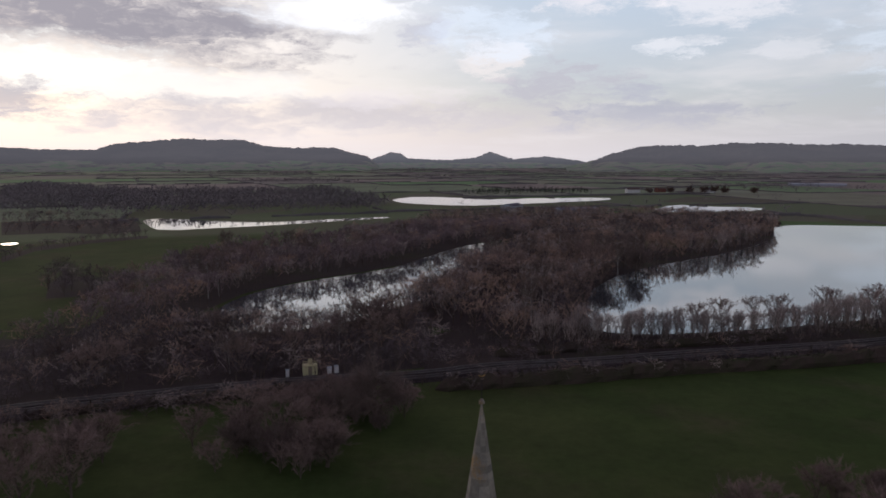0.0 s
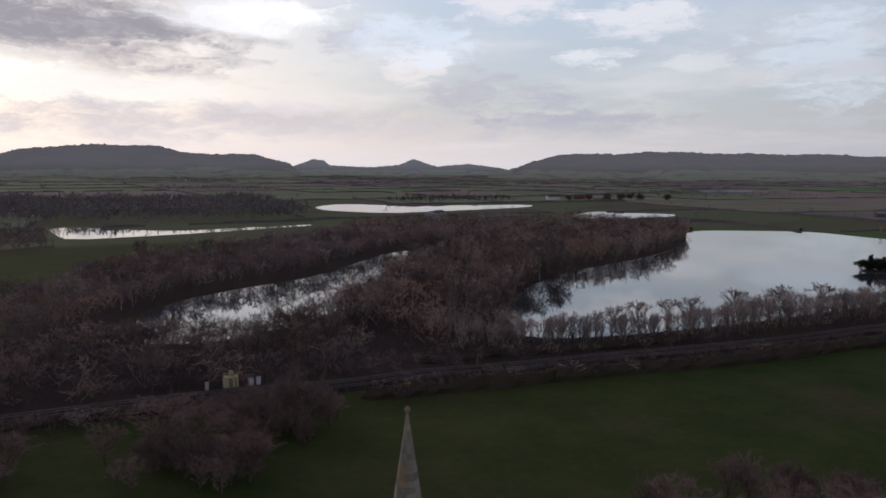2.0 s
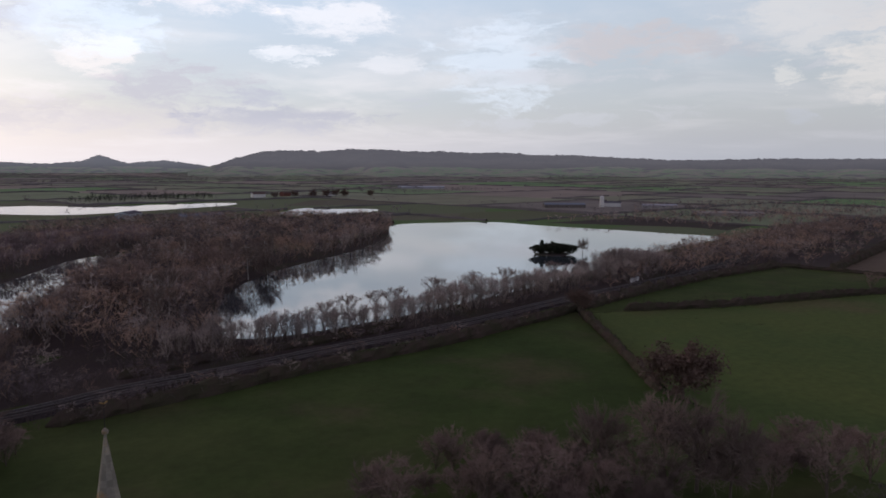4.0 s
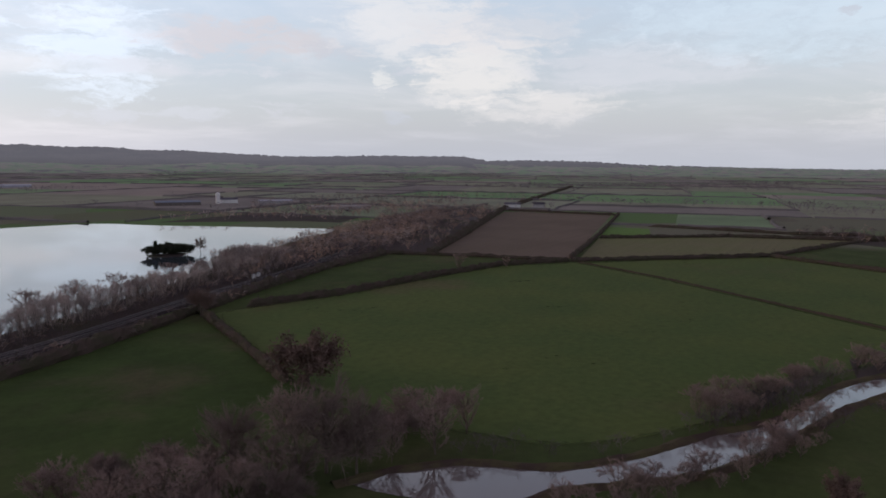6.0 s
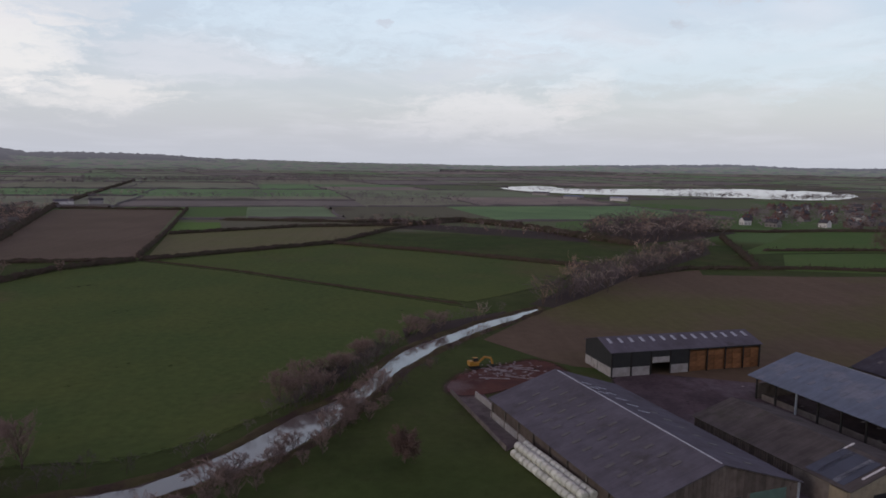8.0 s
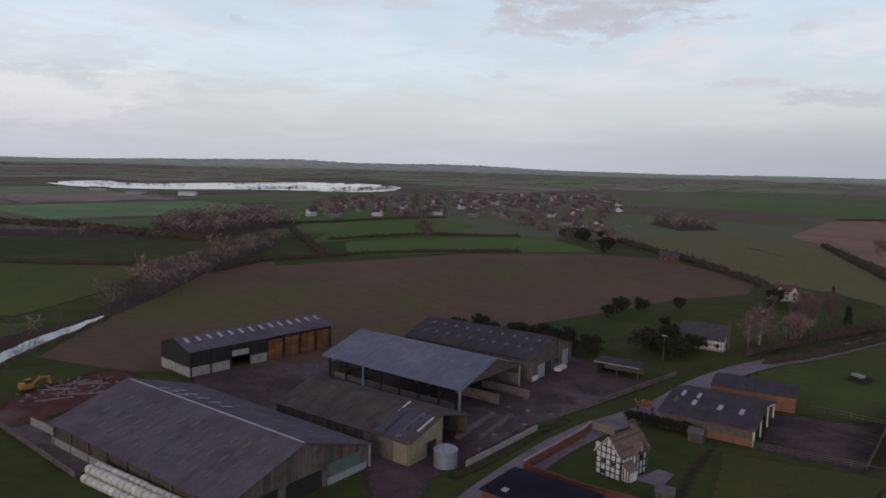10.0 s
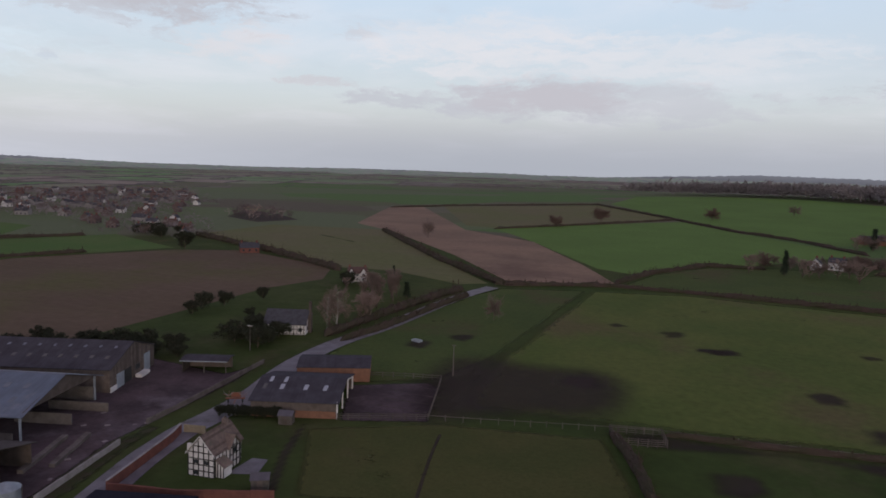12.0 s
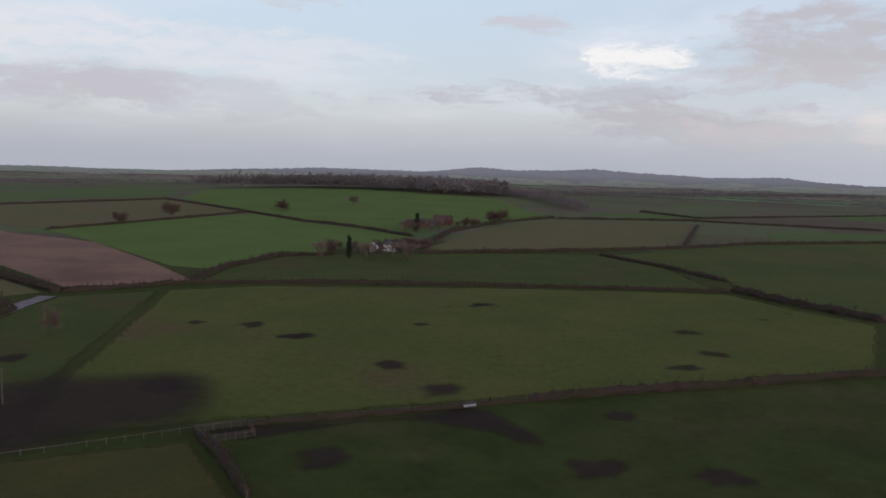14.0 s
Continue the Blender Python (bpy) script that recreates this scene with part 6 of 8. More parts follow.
# ---- the church spire below the drone ----
def church_spire(x, y, tip):
    """An octagonal stone spire on a plain tower; the top courses are laid stone by stone."""
    e = thing("church_spire", x, y, 0, 11, "slender octagonal limestone church spire with a weather vane", "church spire")
    slope, fine = 0.1515, 6.6  # half width gained per metre down; metres of single stones
    bm = bmesh.new()
    base = 17.5
    r0, r1 = slope * fine - 0.03, slope * base
    for k, (r, z) in enumerate(((r0, tip - fine), (r1, tip - base))):
        ring = [bm.verts.new((r * math.cos(a), r * math.sin(a), z)) for a in (math.pi / 8 + np.arange(8) * math.pi / 4)]
        if k:
            for i in range(8):
                bm.faces.new((last[i], ring[i], ring[(i + 1) % 8], last[(i + 1) % 8]))
        last = ring
    part("lower_spire", bm, MAT["stone"], e)
    bm = bmesh.new()
    rings = [[bm.verts.new((r * math.cos(a), r * math.sin(a), z)) for a in (math.pi / 8 + np.arange(8) * math.pi / 4)]
             for r, z in ((0.03, tip - 0.2), (slope * fine - 0.035, tip - fine))]
    for i in range(8):
        bm.faces.new((rings[0][i], rings[1][i], rings[1][(i + 1) % 8], rings[0][(i + 1) % 8]))
    part("core", bm, MAT["stone"], e)
    box_part("tower", -2.9, 2.9, -2.9, 2.9, 0, tip - base + 0.05, MAT["stone"], e, bevel=0.05)
    rng = random.Random(2)
    z = tip - 0.32
    while z > tip - fine:
        course = rng.uniform(0.24, 0.34)
        za, zb = z, max(z - course + 0.014, tip - fine)
        for side in range(8):
            a0, a1 = math.pi / 8 + side * math.pi / 4, math.pi / 8 + (side + 1) * math.pi / 4
            width = 2 * slope * (tip - z) * math.sin(math.pi / 8)
            n = max(1, round(width / 0.34))
            cuts = [0.0] + sorted((i + rng.uniform(-0.18, 0.18)) / n for i in range(1, n)) + [1.0]
            for u0, u1 in zip(cuts, cuts[1:]):
                bm = bmesh.new()
                proud = rng.uniform(0.0, 0.012)
                gap = 0.010 / max(width, 0.05)
                q = []
                for zz, grow_out in ((za, proud), (zb, proud)):
                    r = slope * (tip - zz) + grow_out
                    p0, p1 = Vector((r * math.cos(a0), r * math.sin(a0), zz)), Vector((r * math.cos(a1), r * math.sin(a1), zz))
                    lo, hi = u0 + (gap if u0 > 0 else 0), u1 - (gap if u1 < 1 else 0)
                    q.append((p0.lerp(p1, lo), p0.lerp(p1, hi)))
                out = [bm.verts.new(p) for p in (q[0][0], q[1][0], q[1][1], q[0][1])]
                inn = [bm.verts.new((v.co.x * 0.86, v.co.y * 0.86, v.co.z)) for v in out]
                bm.faces.new(out)
                for i in range(4):
                    bm.faces.new((out[i], inn[i], inn[(i + 1) % 4], out[(i + 1) % 4]))
                bmesh.ops.recalc_face_normals(bm, faces=bm.faces[:])
                part("stone", bm, MAT["stone"], e)
        z -= course
    bm = bmesh.new()
    for r0, r1, z0, z1 in ((0.055, 0.05, -0.35, -0.16), (0.12, 0.12, -0.16, -0.05), (0.12, 0.03, -0.05, 0.06)):
        bmesh.ops.create_cone(bm, cap_ends=True, segments=10, radius1=r0, radius2=r1, depth=z1 - z0, matrix=Matrix.Translation((0, 0, tip + (z0 + z1) / 2)))
    part("finial", bm, MAT["stone"], e)
    bm = bmesh.new()
    bmesh.ops.create_cone(bm, cap_ends=True, segments=6, radius1=0.018, radius2=0.012, depth=0.95, matrix=Matrix.Translation((0, 0, tip + 0.5)))
    rod = part("vane_rod", bm, MAT["oak_beam"], e, "dark iron rod")
    bm = bmesh.new()
    for sgn in (1, -1):
        pts = [(0, 0.0), (sgn * 0.14, 0.07), (sgn * 0.13, 0.12), (0, 0.05)]
        f = bm.faces.new([bm.verts.new((x, 0, tip + 0.93 + z)) for x, z in pts])
        r = bmesh.ops.extrude_face_region(bm, geom=[f])
        bmesh.ops.translate(bm, vec=(0, 0.02, 0), verts=[v for v in r["geom"] if isinstance(v, bmesh.types.BMVert)])
    bmesh.ops.recalc_face_normals(bm, faces=bm.faces[:])
    part("weather_vane", bm, MAT["gold"], e, "small gilt weather vane")


church_spire(1.47, 27.96, 35.42)


# ---- farm buildings ----
def prism(points, vec, bm=None):
    bm = bm or bmesh.new()
    f = bm.faces.new([bm.verts.new(p) for p in points])
    r = bmesh.ops.extrude_face_region(bm, geom=[f])
    bmesh.ops.translate(bm, vec=vec, verts=[v for v in r["geom"] if isinstance(v, bmesh.types.BMVert)])
    bmesh.ops.recalc_face_normals(bm, faces=bm.faces[:])
    return bm


class Shed:
    """A gabled building: at is a corner, its length runs along the turn, its width to the left of that."""

    def __init__(self, name, at, turn, long, wide, eave, top, roof, label, wall=None, over=0.5, category="barn", group=""):
        self.e = thing(name, at[0], at[1], height(*at), turn, label, category, group)
        self.long, self.wide, self.eave, self.top, self.over = long, wide, eave, top, over
        half, t = wide / 2, 0.12
        self.roofs, self.gables, self.sides = [], [], []
        for side in (0, 1):
            y0 = -over if side == 0 else wide + over
            drop = (top - eave) / half * over
            self.roofs.append(part("roof", prism([(-over, y0, eave - drop), (long + over, y0, eave - drop), (long + over, half, top), (-over, half, top)], (0, 0, t)), roof, self.e))
        if wall:
            for x0 in (0, long - 0.2):
                self.gables.append(part("gable_wall", prism([(x0, y, z) for y, z in ((0, 0), (wide, 0), (wide, eave), (half, top), (0, eave))], (0.2, 0, 0)), wall, self.e))
            for y0 in (0, wide - 0.2):
                self.sides.append(box_part("side_wall", 0.2, long - 0.2, y0, y0 + 0.2, 0, eave - 0.02, wall, self.e))

    def on_slope(self, side, x, v):
        """A frame lying on the roof: x along, v from the ridge (0) to the eave (1)."""
        half = self.wide / 2
        sgn = -1 if side == 0 else 1
        y, z = half + sgn * v * half, self.top - v * (self.top - self.eave) + 0.12
        a = math.degrees(math.atan2(self.top - self.eave, half))
        return pose(x, y, z, -a * sgn, 0, 0)

    def lights(self, side, xs, v, across, down, material, name="rooflight", label=""):
        for x in xs:
            m = self.on_slope(side, x, v)
            box_part(name, -across / 2, across / 2, -down / 2, down / 2, -0.02, 0.05, material, self.roofs[side], label, m=m)

    def ridge_cap(self, material, x0=0.0, x1=None, wide=0.55):
        x1 = self.long if x1 is None else x1
        h, z = wide / 2, self.top + 0.13
        d = (self.top - self.eave) / (self.wide / 2) * h
        part("ridge_cap", prism([(x0 - self.over, self.wide / 2 - h, z - d), (x0 - self.over, self.wide / 2, z + 0.05), (x0 - self.over, self.wide / 2 + h, z - d)],
                                (x1 - x0 + 2 * self.over, 0, 0)), material, self.e)

    def planks(self, x, z_low, out, step, skip=()):
        """Upright boards on a gable, each of its own width and weathering."""
        rng = random.Random(int(self.long * 10))
        y = 0.1
        while y < self.wide - 0.15:
            w = min(step * rng.uniform(0.8, 1.2), self.wide - 0.1 - y)
            mid = y + w / 2
            topz = self.top - abs(mid - self.wide / 2) / (self.wide / 2) * (self.top - self.eave) - 0.25
            lo = z_low
            for a, b, cut in skip:
                if a < mid < b:
                    lo = max(lo, cut)
            if topz - lo > 0.2:
                box_part("plank", x, x + out, y, y + w - 0.03, lo, topz, MAT["boards"], self.gables[0] if self.gables else self.e)
            y += w


# the large grey barn
a = Shed("barn", (88.9, -51.3), 17.6, 42.9, 25.4, 3.5, 7.5, MAT["roof_grey"], "large low livestock barn with grey sheet roof and boarded walls", MAT["boards"])
a.ridge_cap(MAT["rooflight"], 0.5, 42.0, 0.35)
for v, shift in ((0.30, 0.0), (0.55, 0.8), (0.78, 0.0)):
    a.lights(1, [4.0 + shift + i * 2.95 for i in range(12)], v, 0.62, 1.5, MAT["dark_sheet"], "dirty_rooflight", "grimy dark translucent panel")
for i in range(5):
    a.lights(0, [34.5 - i * 3.1], 0.32, 0.35, 2.2, MAT["rooflight"])
for i in range(3):
    a.lights(0, [35.5 - i * 2.6], 0.14, 0.35, 2.0, MAT["rooflight"])
a.lights(0, [3.0 + i * 3.4 for i in range(7)], 0.55, 0.62, 1.4, MAT["dark_sheet"], "dirty_rooflight", "grimy dark translucent panel")
a.planks(-0.12, 2.4, 0.10, 0.62, ((1.5, 8.5, 3.0), (9.2, 16.0, 2.9), (17, 24, 2.9)))
box_part("concrete_plinth", 0, 42.9, 25.42, 25.62, 0, 1.2, MAT["panel"], a.e, "pale concrete wall panels")
for i in range(9):
    box_part("post", 0.2 + i * 5.25, 0.45 + i * 5.25, 25.44, 25.68, 0, 3.2, MAT["timber"], a.e)
# black panels on the closed gable paint the unlit inside of the barn
box_part("opening", -0.06, 0.0, 9.4, 15.8, 0, 2.7, MAT["black_clad_and_gloom"], a.e, "black panel painted in for an unlit doorway")
box_part("opening", -0.06, 0.0, 17.2, 23.8, 0.2, 2.7, MAT["black_clad_and_gloom"], a.e, "black panel painted in for an unlit doorway")
box_part("sheet_door", -0.16, -0.07, 2.0, 8.0, 1.1, 3.0, MAT["green_sheet"], a.e, "faded green sheeted door")
box_part("gate_panel", -0.2, -0.1, 0.6, 8.4, 0, 1.05, MAT["galvanised"], a.e, "galvanised feed barrier")
box_part("corner_post", -0.3, -0.1, -0.2, 0.05, 0, 3.3, MAT["galvanised"], a.e)

# the black barn with straw
b = Shed("barn", (146.0, -42.0), -77.0, 37.0, 12.0, 5.4, 7.2, MAT["roof_grey"], "tall black-clad barn on white panels, stacked with straw", None, 0.4)
b.lights(0, [1.6 + i * 2.62 for i in range(14)], 0.30, 0.72, 1.9, MAT["rooflight"])
box_part("roof_lining", 0.1, 36.9, 0.6, 11.4, 5.2, 5.3, MAT["black_clad_and_gloom"], b.e)
part("gable_cladding", prism([(0, y, z) for y, z in ((0, 2.0), (12, 2.0), (12, 5.4), (6, 7.2), (0, 5.4))], (0.15, 0, 0)), MAT["black_clad_and_gloom"], b.e)
part("gable_cladding", prism([(36.85, y, z) for y, z in ((0, 0), (12, 0), (12, 5.4), (6, 7.2), (0, 5.4))], (0.15, 0, 0)), MAT["black_clad_and_gloom"], b.e)
box_part("back_wall", 0.15, 36.85, 11.85, 12, 0, 5.4, MAT["black_clad_and_gloom"], b.e)
box_part("front_cladding", 0.15, 9.4, 0, 0.15, 2.0, 5.4, MAT["black_clad_and_gloom"], b.e)
box_part("front_cladding", 9.4, 18.6, 0, 0.15, 3.9, 5.4, MAT["black_clad_and_gloom"], b.e)
box_part("front_cladding", 14.2, 18.6, 0, 0.15, 2.0, 3.9, MAT["black_clad_and_gloom"], b.e)
box_part("fascia", 18.6, 37, 0, 0.15, 4.9, 5.4, MAT["black_clad_and_gloom"], b.e)
box_part("roller_door", 9.8, 13.9, -0.1, 0.02, 2.6, 3.85, MAT["panel"], b.e, "half-raised white roller door")
for i in range(4):
    box_part("concrete_panel", -0.06, 0.12, 0.1 + i * 3.0, 2.85 + i * 3.0, 0, 1.97, MAT["panel"], b.e)
for x in (0.1, 4.75, 14.3):
    box_part("concrete_panel", x, x + 4.4, -0.06, 0.12, 0, 1.97, MAT["panel"], b.e)
for x in (0.0, 4.6, 9.3, 14.0, 18.6, 23.2, 27.8, 32.4, 36.7):
    box_part("stanchion", x, x + 0.28, -0.14, 0.0, 0, 5.2, MAT["oak_beam"], b.e, "dark steel stanchion")
bm_bale = bmesh.new()
box_into(bm_bale, 0, 2.12, 0, 1.2, 0, 1.14)
bmesh.ops.bevel(bm_bale, geom=bm_bale.edges[:], offset=0.08, segments=1, affect="EDGES")
me_bale = bpy.data.meshes.new("straw_bale")
bm_bale.to_mesh(me_bale), bm_bale.free()
me_bale.materials.append(MAT["straw"])
rng = random.Random(4)
for bay in range(4):
    for col in range(2):
        for row in range(4):
            o = new("straw_bale", me_bale)
            o.matrix_world = pose(146.0, -42.0, 0, 0, 0, -77.0) @ pose(18.95 + bay * 4.6 + col * 2.16, 0.25 + rng.uniform(0, 0.14), 0.02 + row * 1.15, 0, 0, rng.uniform(-1, 1))
            tagged(o, "big square orange straw bale stacked in the barn", "straw bale", "straw stack")

# the old brown shed
c = Shed("barn", (90.8, -71.5), 19.2, 29.0, 16.0, 3.6, 5.7, MAT["roof_brown"], "old low cattle shed with a mossy brown roof", None, 0.4)
c.ridge_cap(MAT["roof_brown"], 4.0, 29.0)
box_part("patched_roof", 1.2, 7.2, -3.6, 3.6, 0.0, 0.05, MAT["patch_blue"], c.e, "blue-grey replacement sheets", m=c.on_slope(1, 0, 0.54))
c.lights(1, [2.6, 5.4], 0.54, 0.8, 7.0, MAT["rooflight"])
c.lights(1, [0.6], 0.40, 0.3, 4.2, MAT["white_paint"], "roof_patch", "bright loose flashing")
c.lights(1, [7.0], 0.06, 0.3, 3.2, MAT["white_paint"], "roof_patch", "bright loose flashing")
part("end_wall", prism([(0, y, z) for y, z in ((7.5, 0), (16, 0), (16, 3.6), (8, 5.6), (7.5, 5.5))], (0.25, 0, 0)), MAT["cream"], c.e, "cream rendered gable")
part("end_wall", prism([(28.75, y, z) for y, z in ((0, 0), (16, 0), (16, 3.6), (8, 5.6), (0, 3.6))], (0.25, 0, 0)), MAT["boards"], c.e)
# black panel on the end wall, the shade of a doorway
box_part("doorway", -0.05, 0.0, 9.2, 11.6, 0, 2.3, MAT["black_clad_and_gloom"], c.e)
box_part("yellow_door", 0.3, 3.0, 15.95, 16.08, 0, 3.2, MAT["cream"], c.e, "pale yellow boarded door")
box_part("front_wall", 3.0, 9.0, 15.8, 15.95, 0, 3.4, MAT["concrete"], c.e)
box_part("back_wall", 0.3, 28.7, 0, 0.2, 0, 3.5, MAT["boards"], c.e)
for i in range(44):
    box_part("plank", 9.1 + i * 0.45, 9.38 + i * 0.45, 15.85, 15.95, 0.9, 3.35, MAT["boards"], c.e)
box_part("kerb_wall", 9.0, 28.8, 15.7, 15.84, 0, 0.9, MAT["concrete"], c.e)
# black sheet behind the planks, added as the shade inside
box_part("inner_dark", 9.0, 28.7, 15.3, 15.5, 0, 3.3, MAT["black_clad_and_gloom"], c.e)

# the open steel barn
o = Shed("open_barn", (106.6, -97.2), 17.4, 34.0, 21.5, 4.7, 8.0, MAT["roof_blue"], "open-sided steel barn with a blue-grey sheet roof", None, 1.0)
o.ridge_cap(MAT["pale_sheet"], 0, 34, 0.5)
for v in (0.35, 0.70):
    o.lights(1, [3.4 + i * 3.4 for i in range(9)], v, 0.9, 1.5, MAT["pale_sheet"], "pale_sheet")
part("gable_sheet", prism([(-0.5, y, z) for y, z in ((0, 4.9), (21.5, 4.9), (10.75, 8.0))], (0.1, 0, 0)), MAT["boards"], o.e, "grey boarded gable peak")
for i in range(8):
    for y in (0.2, 21.2):
        pale = i in (0, 5)
        box_part("stanchion", i * 4.8 + 0.05, i * 4.8 + 0.33, y - 0.14, y + 0.14, 0, 4.6, MAT["galvanised" if pale else "oak_beam"], o.e, "steel stanchion")
box_part("feed_wall", 2.0, 33.0, 20.4, 20.65, 0, 1.1, MAT["concrete"], o.e, "low concrete feed wall")
box_part("back_wall", 0.3, 33.7, 0.3, 0.55, 0, 2.6, MAT["concrete"], o.e)
box_part("pit_wall", -3.0, 7.0, 12.6, 12.9, 0, 1.9, MAT["concrete"], o.e, "brownish concrete pit wall")
box_part("pit_wall", -5.5, 5.5, 5.6, 5.9, 0, 1.6, MAT["concrete"], o.e, "brownish concrete pit wall")
box_part("end_wall", 33.6, 33.9, 0.5, 21.0, 0, 3.0, MAT["concrete"], o.e)
part("silage_face", prism([(5.5, 6.2, 0), (33.0, 6.2, 0), (33.0, 6.2, 2.6), (8.0, 6.2, 2.4)], (0, 5.8, 0)), MAT["mud"], o.e, "dark silage heap")

# the boarded barn behind
d = Shed("barn", (114.5, -119.9), 20.4, 33.0, 20.0, 4.6, 7.7, MAT["roof_dark"], "boarded barn with a dark roof and rows of small rooflights", MAT["boards"], 0.4)
d.lights(1, [2.2 + i * 3.1 for i in range(10)], 0.25, 0.55, 0.8, MAT["pale_sheet"])
d.lights(1, [2.2 + i * 3.1 for i in range(10)], 0.62, 0.7, 1.1, MAT["dark_sheet"], "dirty_rooflight")
d.planks(-0.12, 0.2, 0.10, 0.55, ((2.4, 5.2, 4.0), (10.6, 14.4, 2.9), (6.4, 9.4, 2.6)))
# door and window shade put on as black panels
box_part("doorway", -0.05, 0.0, 10.8, 14.2, 0, 2.8, MAT["black_clad_and_gloom"], d.e, "black panel painted in for an unlit doorway")
box_part("doorway", -0.05, 0.0, 6.8, 9.0, 1.4, 2.5, MAT["black_clad_and_gloom"], d.e, "black panel painted in for an unlit window")
box_part("sliding_door", -0.22, -0.13, 14.3, 17.4, 0, 2.9, MAT["galvanised"], d.e, "pale sheeted sliding door")
box_part("sliding_door", -0.22, -0.13, 2.4, 5.2, 0, 3.8, MAT["galvanised"], d.e, "pale sheeted sliding door")
box_part("white_plinth", -0.3, -0.13, 17.5, 20.0, 0, 1.0, MAT["white_paint"], d.e)
box_part("white_plinth", -1.6, -0.3, 5.6, 9.6, 0, 0.7, MAT["white_paint"], d.e, "white trough along the wall")

# sheds across the lane
s = Shed("cattle_shed", (67.8, -124.9), 20.0, 15.5, 18.0, 2.9, 4.7, MAT["roof_dark"], "cattle shed with dark roof, bright rooflights, orange brick footings", None, 0.4, "shed")
s.lights(1, [3.0, 6.6, 11.0], 0.45, 0.75, 1.9, MAT["rooflight"])
s.lights(1, [10.9, 13.6], 0.15, 0.6, 2.0, MAT["rooflight"])
s.lights(1, [14.2], 0.45, 0.6, 1.9, MAT["dark_sheet"], "dirty_rooflight")
box_part("front_wall", 0.2, 15.3, 17.75, 18, 0, 1.3, MAT["brick"], s.e, "low orange brick wall")
box_part("front_cladding", 0.2, 15.3, 17.8, 17.95, 1.3, 2.8, MAT["boards"], s.e)
part("end_frame", prism([(-0.1, y, z) for y, z in ((0, 2.4), (0, 3.0), (9, 4.8), (18, 3.0), (18, 2.4), (9, 4.2))], (0.25, 0, 0)), MAT["white_paint"], s.e, "whitish end frame")
for y in (0.1, 6, 12, 17.7):
    box_part("end_post", -0.1, 0.15, y, y + 0.25, 0, 3.0 + 1.6 * (1 - abs(y - 9) / 9), MAT["white_paint"], s.e)
box_part("far_wall", 15.3, 15.5, 0.2, 17.8, 0, 2.9, MAT["boards"], s.e)
box_part("back_wall", 0.2, 15.3, 0, 0.2, 0, 2.8, MAT["boards"], s.e)
# black sheet added across the shed to paint its unlit depth
box_part("inner_dark", 2.0, 2.1, 0.3, 17.6, 0, 2.8, MAT["black_clad_and_gloom"], s.e)
k = Shed("brick_shed", (71.1, -139.4), 25.4, 15.0, 10.0, 2.9, 3.7, MAT["roof_dark"], "long low orange brick shed with a dark roof", MAT["brick"], 0.15, "shed")
q = Shed("open_shed", (98.3, -126.3), 22.4, 9.5, 5.0, 2.6, 3.0, MAT["roof_dark"], "small open shed with a dark sheet roof and pale fascia", None, 0.3, "shed")
box_part("fascia", -0.3, 9.8, 5.28, 5.34, 2.5, 2.68, MAT["galvanised"], q.e, "pale metal fascia")
for x in (0.1, 4.7, 9.2):
    for y in (0.1, 4.8):
        box_part("post", x, x + 0.16, y, y + 0.16, 0, 2.6, MAT["timber"], q.e)
box_part("back_wall", 0.1, 9.4, 0.0, 0.1, 0, 2.5, MAT["boards"], q.e)
box_part("side_wall", 9.3, 9.4, 0.1, 4.9, 0, 2.5, MAT["boards"], q.e)


def silo(x, y):
    e = thing("feed_silo", x, y, 0, 0, "round galvanised feed silo with a shallow cone top", "silo")
    bm = bmesh.new()
    rings = [[bm.verts.new(((1.75 + (0.018 if i % 2 else 0.0)) * math.cos(a), (1.75 + (0.018 if i % 2 else 0.0)) * math.sin(a), i * 0.2)) for a in np.arange(28) * math.pi / 14] for i in range(15)]
    for lo, hi in zip(rings, rings[1:]):
        for i in range(28):
            bm.faces.new((lo[i], lo[(i + 1) % 28], hi[(i + 1) % 28], hi[i]))
    part("drum", bm, MAT["silo_steel"], e)
    bm = bmesh.new()
    bmesh.ops.create_cone(bm, cap_ends=True, segments=28, radius1=1.85, radius2=0.25, depth=0.75, matrix=Matrix.Translation((0, 0, 3.15)))
    part("cone_top", bm, MAT["silo_steel"], e)
    box_part("ladder", -0.2, 0.2, -1.88, -1.82, 0, 2.8, MAT["steel"], e, m=pose(0, 0, 0, 0, 0, -40))


silo(83.0, -61.2)


def long_wall(name, line, high, thick, material, label, coping=None):
    e = thing(name, line[0][0], line[0][1], 0, 0, label, "wall")
    ox, oy = line[0]
    for (ax, ay), (bx, by) in zip(line, line[1:]):
        ln, a = math.hypot(bx - ax, by - ay), math.degrees(math.atan2(by - ay, bx - ax))
        n = max(1, round(ln / 3.0))
        for i in range(n):
            dz = 0.04 * math.sin(i * 2.3)
            box_part("wall_panel", i * ln / n, (i + 1) * ln / n - 0.03, -thick / 2, thick / 2, 0, high + dz, material, e, m=pose(ax - ox, ay - oy, 0, 0, 0, a))
        if coping:
            box_part("coping", 0, ln, -thick / 2 - 0.05, thick / 2 + 0.05, high + 0.05, high + 0.14, coping, e, m=pose(ax - ox, ay - oy, 0, 0, 0, a))


long_wall("roadside_wall", [(80.9, -63.6), (86.3, -83)], 1.1, 0.25, MAT["panel"], "low pale concrete wall beside the lane")
